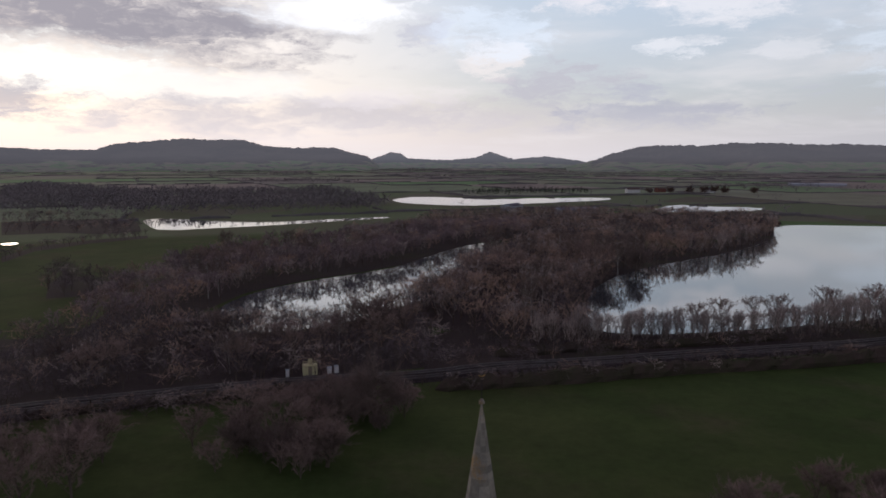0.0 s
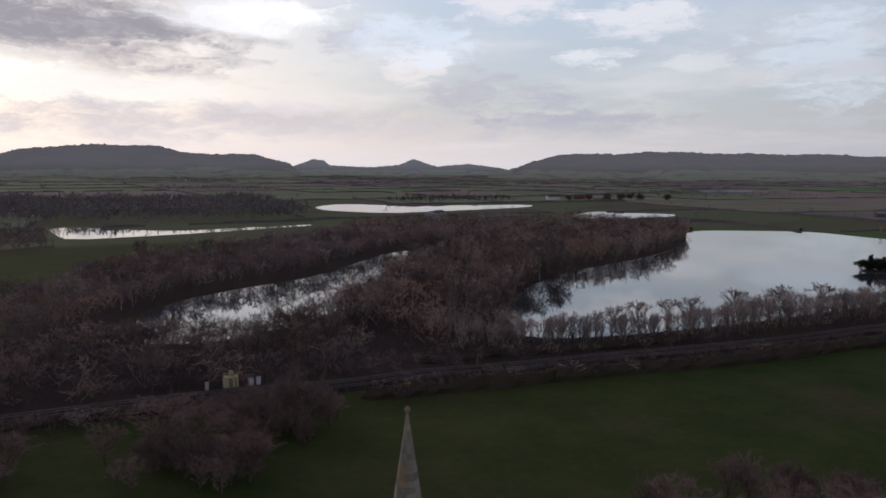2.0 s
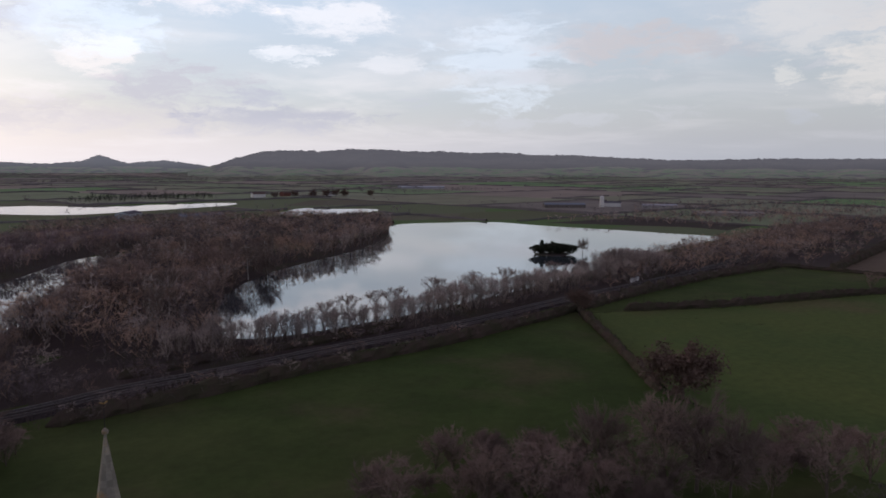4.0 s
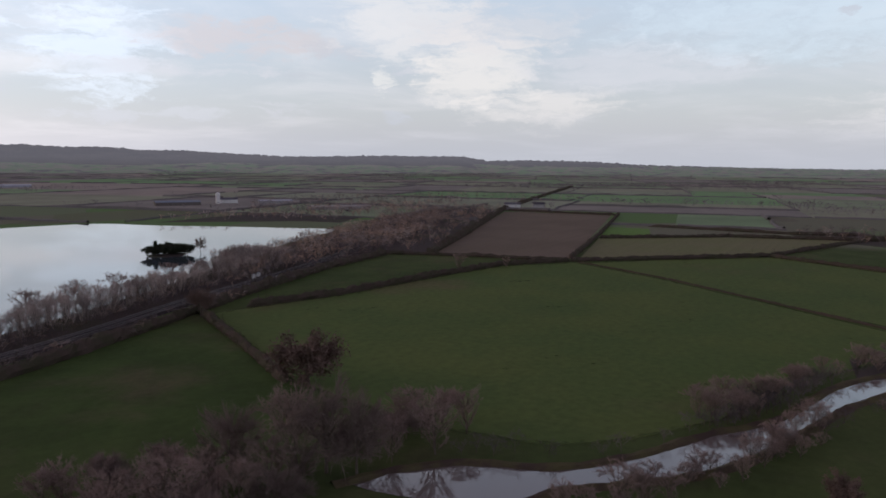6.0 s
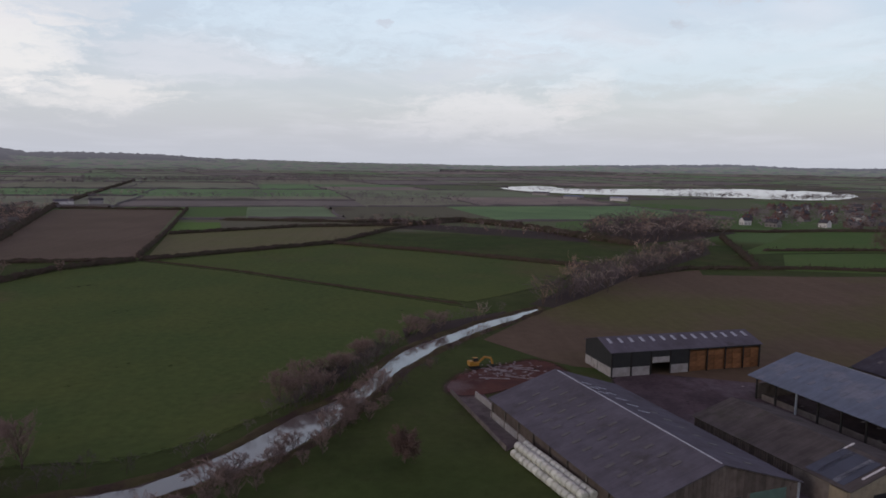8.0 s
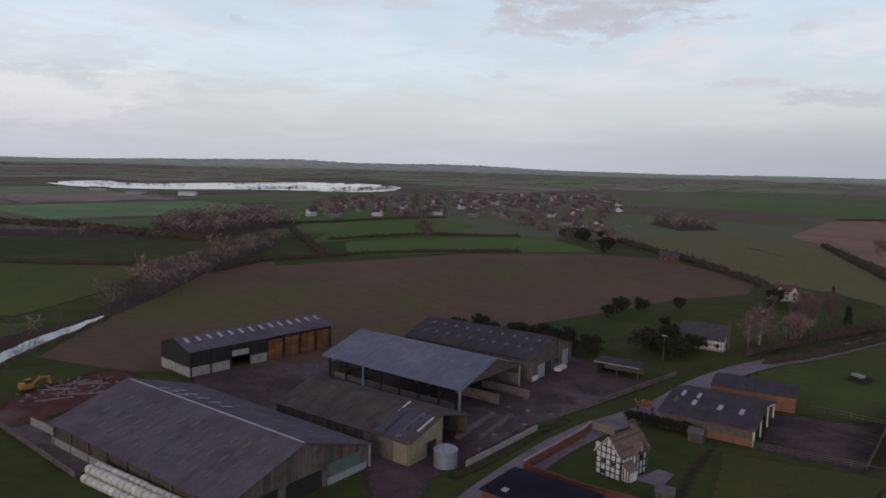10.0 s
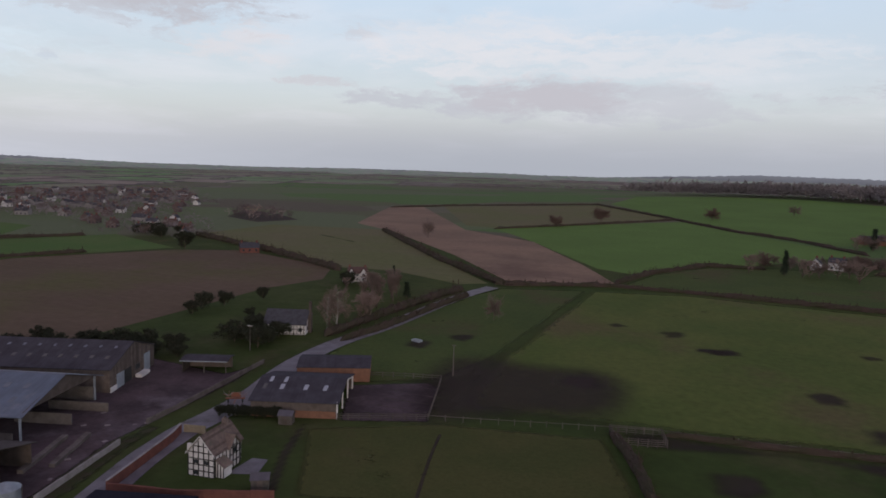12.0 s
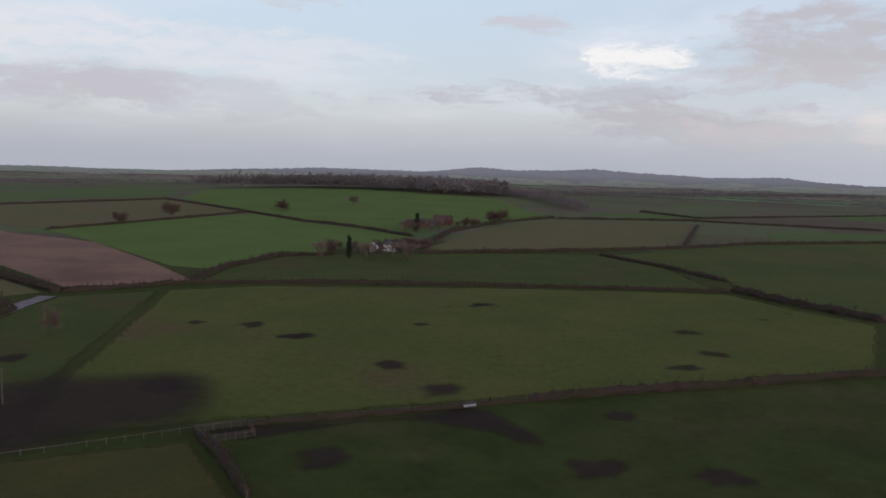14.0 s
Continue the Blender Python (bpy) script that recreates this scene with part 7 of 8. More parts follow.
long_wall("yard_wall", [(89.2, -91.6), (90.3, -103.2), (92.5, -118.3), (94.4, -132.2)], 1.15, 0.25, MAT["concrete"], "low weathered concrete wall along the lane")
long_wall("garden_wall", [(75.1, -69.8), (77.5, -78.9), (79.8, -87.3), (81.4, -91.1)], 1.7, 0.25, MAT["red_brick"], "tall red brick garden wall", MAT["panel"])
long_wall("garden_wall", [(74.8, -69.5), (64.7, -72), (53.3, -77.1)], 1.7, 0.25, MAT["red_brick"], "tall red brick garden wall")
long_wall("garden_wall", [(81.2, -91.6), (77.5, -92.5)], 1.5, 0.25, MAT["cream"], "short rendered garden wall")
long_wall("clamp_wall", [(135.5, -7.6), (107.2, -14.9)], 0.9, 0.25, MAT["concrete"], "long concrete kerb wall of the silage clamp")
long_wall("clamp_wall", [(133.0, -12.2), (113.4, -18.6)], 1.3, 0.25, MAT["panel"], "concrete side wall of the silage clamp")
for line in ([(90.3, -68.9), (96, -81.3)], [(88.2, -72.3), (93.6, -83.6)]):
    long_wall("feed_trough", line, 0.75, 0.9, MAT["concrete"], "long concrete feed trough in the yard")
sheet("pavement_clamp", [(135.8, -7.8), (136.0, -13.6), (112.5, -19.4), (107.2, -15.0)], MAT["concrete"], 0.06, "concrete floor of the silage clamp")


# ---- silage bales beside the barn ----
def silage_bales():
    bm = bmesh.new()
    bmesh.ops.create_cone(bm, cap_ends=True, segments=16, radius1=0.64, radius2=0.64, depth=1.25, matrix=Matrix.Rotation(radians(90), 4, "Y"))
    bmesh.ops.bevel(bm, geom=[e for e in bm.edges if abs(e.verts[0].co.x) > 0.6 and abs(e.verts[1].co.x - e.verts[0].co.x) < 0.01], offset=0.1, segments=2, affect="EDGES")
    me = bpy.data.meshes.new("silage_bale")
    bm.to_mesh(me), bm.free()
    me.materials.append(MAT["bale_wrap"])
    rng = random.Random(8)
    frame_m = pose(88.3, -23.3, 0, 0, 0, 20.5)
    for y, z in ((0.0, 0.64), (1.32, 0.64), (2.64, 0.64), (0.66, 1.76), (1.98, 1.76)):
        for i in range(14):
            o = new("silage_bale", me)
            o.matrix_world = frame_m @ pose(0.7 + i * 1.32 + rng.uniform(-0.05, 0.05), -y + 1.2 + rng.uniform(-0.04, 0.04), z, rng.uniform(0, 360), 0, rng.uniform(-3, 3))
            tagged(o, "round silage bale in pale green-white wrap", "silage bale", "bale stack")


silage_bales()


# ---- houses ----
def beams(e, along, spots, x0, x1, z0, z1, out, turn_m):
    for u in spots:
        if along == "up":
            box_part("beam", u - 0.09, u + 0.09, 0, out, z0, z1, MAT["oak_beam"], e, m=turn_m)
        else:
            box_part("beam", x0, x1, 0, out, u - 0.08, u + 0.08, MAT["oak_beam"], e, m=turn_m)


def timbered_cottage():
    """Black and white cottage: gable to the north, a cross gable and a lean-to porch on its garden side."""
    e = thing("cottage", 67.2, -79.2, 0, 185.3, "black-and-white timber-framed cottage with a brown tiled roof", "house")
    w, dep, eave, top = 2.3, 7.8, 4.2, 6.9
    part("wall", prism([(x, 0, z) for x, z in ((-w, 0), (w, 0), (w, eave), (0, top - 0.15), (-w, eave))], (0, dep, 0)), MAT["white_paint"], e)
    for sgn in (-1, 1):
        n = 11
        for i in range(n):
            # courses of tiles, lapped from the eave upwards
            u0, u1 = i / n, (i + 1) / n + 0.02
            xa, xb = sgn * (w + 0.35) * (1 - u0), sgn * (w + 0.35) * (1 - u1)
            za, zb = eave - 0.4 + (top - eave + 0.4) * u0, eave - 0.4 + (top - eave + 0.4) * u1
            part("tile_course", prism([(xa, -0.35, za + 0.05), (xb, -0.35, zb), (xb, -0.35, zb + 0.07), (xa, -0.35, za + 0.14)], (0, dep + 0.7, 0)), MAT["tile"], e)
    box_part("ridge_tiles", -0.14, 0.14, -0.36, dep + 0.36, top - 0.02, top + 0.13, MAT["tile"], e)
    for sgn in (-1, 1):
        part("bargeboard", prism([(sgn * (w + 0.4), -0.42, eave - 0.42), (0, -0.42, top + 0.02), (0, -0.42, top + 0.2), (sgn * (w + 0.4), -0.42, eave - 0.22)], (0, 0.06, 0)), MAT["white_paint"], e, "white bargeboard")
    front = pose(0, -0.07, 0)
    for x in (-2.37, -1.42, -0.48, 0.48, 1.42, 2.37):
        z1 = top - 0.25 - abs(x) / w * (top - eave)
        box_part("beam", x - 0.09, x + 0.09, 0, 0.12, 0, z1, MAT["oak_beam"], e, m=front)
    for z in (0.12, 1.1, 2.1, 3.1, 4.15, 5.2):
        half = w if z < eave else w * (top - z) / (top - eave)
        box_part("beam", -half, half, 0, 0.10, z - 0.08, z + 0.08, MAT["oak_beam"], e, m=front)
    for x, z in ((-0.95, 2.6), (0.95, 2.6), (-0.95, 0.7)):
        box_part("window", x - 0.34, x + 0.34, -0.08, 0.02, z - 0.32, z + 0.32, MAT["glass"], e)
    side = pose(w + 0.07, 0, 0, 0, 0, 90)
    for y in np.arange(0.4, dep, 1.02):
        box_part("beam", y - 0.09, y + 0.09, 0, 0.12, 0, eave - 0.1, MAT["oak_beam"], e, m=side)
    for z in (0.12, 1.3, 2.5, 3.7):
        box_part("beam", 0, dep, 0, 0.10, z - 0.08, z + 0.08, MAT["oak_beam"], e, m=side)
    # cross gable
    part("cross_gable", prism([(w, y, z) for y, z in ((3.6, 0), (6.6, 0), (6.6, 3.9), (5.1, 5.6), (3.6, 3.9))], (0.3, 0, 0)), MAT["white_paint"], e)
    for y0, y1 in ((3.35, 5.1), (6.85, 5.1)):
        part("cross_roof", prism([(0.9, y0, 3.75), (w + 0.8, y0, 3.75), (w + 0.8, y1, 5.75), (0.9, y1, 5.75)], (0, 0, 0.12)), MAT["tile"], e)
    for y in (3.7, 4.6, 5.6, 6.5):
        box_part("beam", w + 0.5, w + 0.6, y - 0.08, y + 0.08, 0, 3.8 if abs(y - 5.1) > 1 else 4.8, MAT["oak_beam"], e)
    for z in (0.15, 1.4, 2.6, 3.8):
        box_part("beam", w + 0.5, w + 0.58, 3.6, 6.6, z - 0.07, z + 0.07, MAT["oak_beam"], e)
    box_part("window", w + 0.48, w + 0.56, 4.7, 5.5, 2.75, 3.6, MAT["glass"], e)
    # lean-to porch
    part("porch_roof", prism([(w, 0.3, 3.0), (w + 1.75, 0.3, 1.9), (w + 1.75, 0.3, 2.02), (w, 0.3, 3.14)], (0, 2.6, 0)), MAT["tile"], e)
    part("porch_wall", prism([(w, 0.5, 0), (w + 1.5, 0.5, 0), (w + 1.5, 0.5, 2.0), (w, 0.5, 2.9)], (0, 2.2, 0)), MAT["white_paint"], e)
    for x in (0.4, 0.95, 1.45):
        box_part("beam", w + x - 0.07, w + x + 0.07, 0.42, 0.5, 0, 2.8 - x * 0.6, MAT["oak_beam"], e)
    box_part("chimney", -0.42, 0.42, dep - 1.5, dep - 0.8, 5.6, 7.7, MAT["tile"], e, "weathered brick chimney stack")
    box_part("chimney_pot", -0.15, 0.15, dep - 1.3, dep - 1.0, 7.7, 8.0, MAT["tile"], e)
    box_part("vent_stack", -w - 0.5, -w + 0.05, 0.3, 0.8, 3.6, 5.2, MAT["white_paint"], e, "small white-capped stack")
    e.scale = (0.9, 0.9, 0.88)
    sheet("pavement_patio", [(64.6, -81.4), (60.5, -83.1), (62.1, -88.1), (64.6, -87.6)], MAT["tarmac"], 0.05, "grey paved patio by the cottage")


timbered_cottage()


def gable_house(name, at, turn, long, wide, eave, top, walls, roof, label, chimneys=1, windows=True, group=""):
    h = Shed(name, at, turn, long, wide, eave, top, roof, label, walls, 0.35, "house", group)
    for i in range(chimneys):
        x = 0.4 if i == 0 else long - 1.2
        box_part("chimney", x, x + 0.8, wide / 2 - 0.4, wide / 2 + 0.4, top - 0.6, top + 1.1, MAT["red_brick"], h.e)
    if windows:
        for side_y, out in ((wide + 0.01, 0.05), (-0.06, 0.05)):
            n = max(2, int(long / 2.6))
            for i in range(n):
                x = (i + 0.5) * long / n
                for z in ((1.4, 3.6) if eave > 4 else (1.3,)):
                    box_part("window", x - 0.5, x + 0.5, side_y, side_y + out, z - 0.5, z + 0.5, MAT["glass"], h.sides[1 if out and side_y > 0 else 0])
        for z in ((1.4, 3.6) if eave > 4 else (1.3,)):
            for y in (wide * 0.3, wide * 0.7):
                box_part("window", -0.06, -0.01, y - 0.45, y + 0.45, z - 0.5, z + 0.5, MAT["glass"], h.gables[0])
    return h


# low timbered cottage with a slate roof and a tall ivied chimney
h = gable_house("cottage", (103.3, -166.1), 20.0, 10.8, 7.4, 2.9, 6.0, MAT["white_paint"], MAT["slate"], "low timbered cottage with a grey slate roof", 0)
for x in np.arange(0.3, 10.8, 0.9):
    box_part("beam", x, x + 0.14, 7.41, 7.5, 0, 2.8, MAT["oak_beam"], h.e)
for z in (0.2, 1.4, 2.6):
    box_part("beam", 0, 10.8, 7.41, 7.48, z, z + 0.14, MAT["oak_beam"], h.e)
box_part("chimney", -0.9, -0.02, 2.6, 4.4, 0, 5.2, MAT["boards"], h.e, "broad ivied brick chimney")
box_part("chimney_shaft", -0.8, -0.15, 3.0, 4.0, 5.2, 8.3, MAT["boards"], h.e)
box_part("rear_range", 2.0, 8.5, -3.5, 0.1, 0, 3.2, MAT["white_paint"], h.e)

# white house with two gables to the garden
h = gable_house("white_house", (129.8, -248.7), 29.4, 9.5, 6.5, 4.6, 7.3, MAT["white_paint"], MAT["red_tile"], "white rendered house with a dark red tiled roof and twin gables", 2)
for x in (0.3, 6.4):
    part("front_gable", prism([(x, 6.4, 0), (x + 2.9, 6.4, 0), (x + 2.9, 6.4, 4.8), (x + 1.45, 6.4, 6.9), (x, 6.4, 4.8)], (0, 2.2, 0)), MAT["white_paint"], h.e)
    for xa, xb in ((x - 0.25, x + 1.45), (x + 3.15, x + 1.45)):
        part("gable_roof", prism([(xa, 4.0, 4.5), (xb, 4.0, 7.0), (xb, 8.9, 7.0), (xa, 8.9, 4.5)], (0, 0, 0.12)), MAT["red_tile"], h.e)
    for z in (1.5, 3.9):
        box_part("window", x + 0.9, x + 2.0, 8.61, 8.66, z - 0.6, z + 0.6, MAT["glass"], h.e)
box_part("low_wing", 9.5, 12.6, 1.0, 5.5, 0, 3.2, MAT["white_paint"], h.e)
h.e.scale = (0.75, 0.75, 0.75)

gable_house("brick_house", (218.5, -300.3), 42.4, 9.0, 6.5, 2.6, 4.8, MAT["red_brick"], MAT["slate"], "low red brick house beside the lane", 2)
gable_house("white_farmhouse", (-47.5, -390.3), 162.3, 7.0, 5.5, 3.8, 6.0, MAT["white_paint"], MAT["slate"], "white farmhouse among bare trees", 2)
gable_house("white_farmhouse", (-40.1, -388.5), 77.3, 5.0, 4.6, 3.6, 5.8, MAT["white_paint"], MAT["slate"], "white gabled wing of the farmhouse", 1)
gable_house("brick_farmhouse", (-105.5, -549.8), 152.3, 14.0, 8.0, 4.6, 7.4, MAT["red_brick"], MAT["red_tile"], "red brick farmhouse below the hill", 2)
gable_house("farm_outbuilding", (-80.4, -528.7), 162.3, 18.0, 8.0, 3.4, 5.6, MAT["brick"], MAT["slate"], "brick farm building with a slate roof", 0, False)
gable_house("farm_outbuilding", (-89.8, -542.1), 157.3, 15.0, 7.0, 3.2, 5.2, MAT["panel"], MAT["roof_grey"], "pale farm building with a grey roof", 0, False)
gable_house("farm_outbuilding", (-117.3, -555.3), 62.4, 10.0, 6.0, 3.0, 4.8, MAT["red_brick"], MAT["red_tile"], "small red brick farm building", 0, False)


def village_houses():
    """Close-set village houses, a handful of kinds, each set at its own turn."""
    kinds = []
    for i, (long, wide, eave, top, walls, roof, label) in enumerate((
            (7.0, 5.5, 3.8, 6.0, "white_paint", "slate", "white rendered village house with a slate roof"),
            (8.0, 6.0, 3.8, 6.2, "dull_brick", "red_tile", "dull red brick village house with a tiled roof"),
            (9.0, 6.5, 2.3, 4.6, "grey_render", "red_tile", "grey rendered bungalow with a red-brown tiled roof"),
            (6.5, 5.5, 3.8, 6.2, "dull_brick", "slate", "dark brick village house with a slate roof"),
            (10.0, 6.0, 3.6, 6.0, "grey_render", "slate", "pair of grey rendered village houses with slates"))):
        h = gable_house("village_house", (0, 0), 0, long, wide, eave, top, MAT[walls], MAT[roof], label, 2 if i != 2 else 1, True, "village houses")
        kinds.append(h.e)
    rng = random.Random(21)
    spots = []
    for _ in range(4000):
        x, y = rng.uniform(280, 820), rng.uniform(-840, -240)
        if (inside(x, y, village) or inside(x, y, village_edge)) and all((x - a) ** 2 + (y - b) ** 2 > 21 ** 2 for a, b in spots):
            spots.append((x, y))
        if len(spots) >= 190:
            break
    used = set()
    for i, (x, y) in enumerate(spots):
        k = i % 5
        row = 25 + 30 * noise.noise(Vector((x * 0.006, y * 0.006, 1)))
        m = pose(x, y, 0, 0, 0, row + rng.choice((0, 90, 180, 270)) + rng.uniform(-6, 6))
        if k not in used:
            kinds[k].matrix_world = m
            used.add(k)
        else:
            copy_thing(kinds[k], m)
    trees = []
    for x, y in spots:
        for _ in range(11):
            trees.append((x + rng.uniform(-19, 19), y + rng.uniform(-19, 19), rng.uniform(2.5, 8.0)))
    trees = [t for t in trees if all((t[0] - a) ** 2 + (t[1] - b) ** 2 > 36 for a, b in spots)]
    planted("village_trees", trees, "far", "bare garden trees between the village houses", 1.5)


village_houses()

# works sheds by the big lake and scattered farms far off
for at, turn, long, wide, top, walls, roof, label in (
        ((470, 622), -30, 44, 16, 5, "concrete", "roof_blue", "long pale works shed beyond the lake"),
        ((545, 612), -40, 18, 9, 6, "white_paint", "roof_grey", "white works building beyond the lake"),
        ((566, 575), -40, 36, 9, 4, "panel", "rooflight", "low pale works shed beyond the lake"),
        ((520, 462), -40, 60, 10, 4, "panel", "panel", "low bright shed among the willows"),
        ((600, 1262), -28, 90, 20, 5, "rooflight", "rooflight", "long pale glasshouse under the ridge"),
        ((655, 322), -60, 16, 9, 6, "white_paint", "roof_grey", "white farm shed at the field end"),
        ((676, 300), -60, 12, 9, 6, "panel", "roof_dark", "dark farm shed at the field end"),
        ((900, -215), 60, 24, 11, 5, "panel", "roof_blue", "pale farm shed before the flooded pits"),
        ((870, -262), 60, 20, 10, 5, "white_paint", "rooflight", "white farm shed before the flooded pits"),
        ((1000, -190), 60, 22, 11, 5, "panel", "roof_grey", "grey farm shed before the flooded pits"),
        ((250, 985), 10, 18, 9, 7, "white_paint", "red_tile", "white house among far trees"),
        ((300, 1010), 30, 14, 9, 7, "red_brick", "red_tile", "red house among far trees"),
        ((360, 1000), 0, 16, 9, 7, "white_paint", "slate", "white house among far trees"),
        ((95, 600), 20, 40, 14, 5, "panel", "roof_blue", "grey gravel works shed between the pools"),
        ((60, 640), 60, 24, 12, 6, "galvanised", "roof_grey", "grey gravel works shed between the pools")):
    Shed("far_shed" if "shed" in label or "building" in label or "glass" in label else "far_house", at, turn, long, wide, top * 0.7, top, MAT[roof], label, MAT[walls], 0.3, "building")
bm = bmesh.new()
bmesh.ops.create_cone(bm, cap_ends=True, segments=16, radius1=2.4, radius2=2.4, depth=11, matrix=Matrix.Translation((536, 606, 5.5)))
bmesh.ops.create_cone(bm, cap_ends=True, segments=16, radius1=2.6, radius2=0.6, depth=1.4, matrix=Matrix.Translation((536, 606, 11.7)))
tagged(part("storage_tower", bm, MAT["white_paint"]), "round white storage tower beside the works", "tower")


# ---- railway ----
def railway_track():
    line = resample(round_off(RAIL, 2, False), 5)
    bm = bmesh.new()
    for d in (-2.42, -0.98, 0.98, 2.42):
        rail = offset_line(line, d)
        rows = []
        for i, (x, y) in enumerate(rail):
            a, b = rail[max(i - 1, 0)], rail[min(i + 1, len(rail) - 1)]
            n = math.hypot(b[0] - a[0], b[1] - a[1])
            nx, ny = -(b[1] - a[1]) / n * 0.07, (b[0] - a[0]) / n * 0.07
            rows.append([bm.verts.new((x + s * nx, y + s * ny, z)) for s, z in ((-1, 0.5), (-1, 0.74), (1, 0.74), (1, 0.5))])
        for p, q in zip(rows, rows[1:]):
            for k in range(3):
                bm.faces.new((p[k], p[k + 1], q[k + 1], q[k]))
    bmesh.ops.recalc_face_normals(bm, faces=bm.faces[:])
    tagged(part("railway_rails", bm, MAT["steel"]), "four worn steel rails of the double track", kind="structure")
    fine = resample(round_off(RAIL, 2, False), 0.7)
    vs, fs = [], []
    for i, (x, y) in enumerate(fine[:-1]):
        if math.hypot(x, y) > 330:
            continue
        dx, dy = fine[i + 1][0] - x, fine[i + 1][1] - y
        n = math.hypot(dx, dy) or 1
        tx, ty = dx / n, dy / n
        for c in (-1.7, 1.7):
            k = len(vs)
            for s, w in ((-1, -1), (1, -1), (1, 1), (-1, 1)):
                vs.append((x - ty * (c + s * 1.25) + tx * w * 0.13, y + tx * (c + s * 1.25) + ty * w * 0.13, 0.52))
            fs += [(k, k + 1, k + 2), (k, k + 2, k + 3)]
    tagged(new("railway_sleepers", mesh_of("railway_sleepers", vs, fs, MAT["sleeper"])), "pale concrete sleepers under the rails", kind="stuff")


railway_track()


def trackside_cabin(x, y, turn):
    e = thing("trackside_cabin", x, y, 0.0, turn, "small faded yellow trackside cabin with a railed roof", "cabin")
    box_part("body", -1.5, 1.5, -1.0, 1.0, 0.2, 2.3, MAT["hut_yellow"], e, bevel=0.05)
    box_part("base", -1.6, 1.6, -1.1, 1.1, 0, 0.2, MAT["concrete"], e)
    box_part("door", -0.4, 0.4, -1.05, -1.0, 0.25, 2.1, MAT["cream"], e)
    for sx in (-1.45, 0, 1.45):
        box_part("rail_post", sx - 0.05, sx + 0.05, -1.0, -0.9, 2.3, 3.2, MAT["hut_yellow"], e)
    box_part("roof_rail", -1.5, 1.5, -1.0, -0.9, 3.1, 3.2, MAT["hut_yellow"], e)
    box_part("roof_box", -0.3, 0.5, -0.3, 0.4, 2.3, 3.4, MAT["hut_yellow"], e)


def cabinet(x, y, turn, w, hgt, label="white trackside equipment cabinet"):
    e = thing("equipment_cabinet", x, y, 0, turn, label, "cabinet", "trackside cabinets")
    box_part("case", -w / 2, w / 2, -0.4, 0.4, 0.1, hgt, MAT["white_paint"], e, bevel=0.03)
    box_part("roof", -w / 2 - 0.06, w / 2 + 0.06, -0.46, 0.46, hgt, hgt + 0.08, MAT["galvanised"], e)
    box_part("plinth", -w / 2, w / 2, -0.4, 0.4, 0, 0.1, MAT["concrete"], e)


trackside_cabin(-28.6, 147.2, 14)
cabinet(-24.6, 147.9, 14, 1.0, 1.4)
cabinet(-23.2, 148.4, 30, 0.8, 1.6)
cabinet(-33.0, 145.6, 14, 0.7, 1.5)
cabinet(198.5, 205.5, 17, 2.4, 1.6, "long white trackside equipment cabinet")
cabinet(203.0, 207.6, 25, 2.0, 1.5, "long white trackside equipment cabinet")


# ---- poles, fences, machines ----
def pole(x, y, hgt, label, arm=0.0):
    e = thing("telegraph_pole" if not arm else "yard_lamp", x, y, 0, 20, label, "pole")
    bm = bmesh.new()
    bmesh.ops.create_cone(bm, cap_ends=True, segments=8, radius1=0.14, radius2=0.09, depth=hgt, matrix=Matrix.Translation((0, 0, hgt / 2)))
    part("shaft", bm, MAT["timber"], e)
    box_part("crossarm", -max(arm, 0.45), max(arm, 0.45), -0.06, 0.06, hgt - 0.25, hgt - 0.1, MAT["timber"], e)
    if arm:
        box_part("lamp_head", -arm - 0.1, arm + 0.1, -0.15, 0.15, hgt - 0.1, hgt + 0.08, MAT["panel"], e)


pole(52.8, -142.6, 7.2, "wooden telegraph pole at the yard corner")
pole(103.7, -139.6, 6.3, "wooden yard lamp with a pale twin head", 0.5)


def fence(line, posts, rails, label, hgt=1.2, group="field fences"):
    e = thing("fence", line[0][0], line[0][1], 0, 0, label, "fence", group)
    ox, oy = line[0]
    bm = bmesh.new()
    box_into(bm, -0.06, 0.06, -0.06, 0.06, 0, hgt)
    me = bpy.data.meshes.new("post")
    bm.to_mesh(me), bm.free()
    me.materials.append(MAT["timber"])
    for (ax, ay), (bx, by) in zip(line, line[1:]):
        ln, a = math.hypot(bx - ax, by - ay), math.degrees(math.atan2(by - ay, bx - ax))
        n = max(1, round(ln / posts))
        for i in range(n + 1):
            o = new("post", me)
            o.parent = e
            o.location = (ax - ox + (bx - ax) * i / n, ay - oy + (by - ay) * i / n, height(ax, ay))
        for z in rails:
            box_part("rail", 0, ln, -0.025, 0.025, z - 0.05, z + 0.05, MAT["timber"], e, m=pose(ax - ox, ay - oy, height(ax, ay), 0, 0, a))


fence([(61.5, -107.8), (54.6, -111.3), (47, -114.8)], 2.0, (0.4, 0.75, 1.1), "grey timber fence of the cattle yard")
fence([(47, -114.8), (50.2, -126), (53.8, -138.3)], 2.0, (0.4, 0.75, 1.1), "grey timber fence of the cattle yard")
fence([(53.8, -138.3), (61.6, -136.4), (68.1, -133.9)], 2.2, (0.5, 1.0), "grey timber fence of the cattle yard")
fence([(47, -114.8), (34.9, -118.3), (16.1, -124)], 3.0, (0.9,), "post and wire field fence")
fence([(16.1, -124), (8.2, -126), (-7.8, -127.6), (-29.7, -130.5), (-45.6, -133.2)], 3.2, (0.9,), "post and wire field fence")
fence([(16.3, -123.8), (11, -111), (6.2, -96.8)], 3.0, (0.9,), "post and wire field fence")
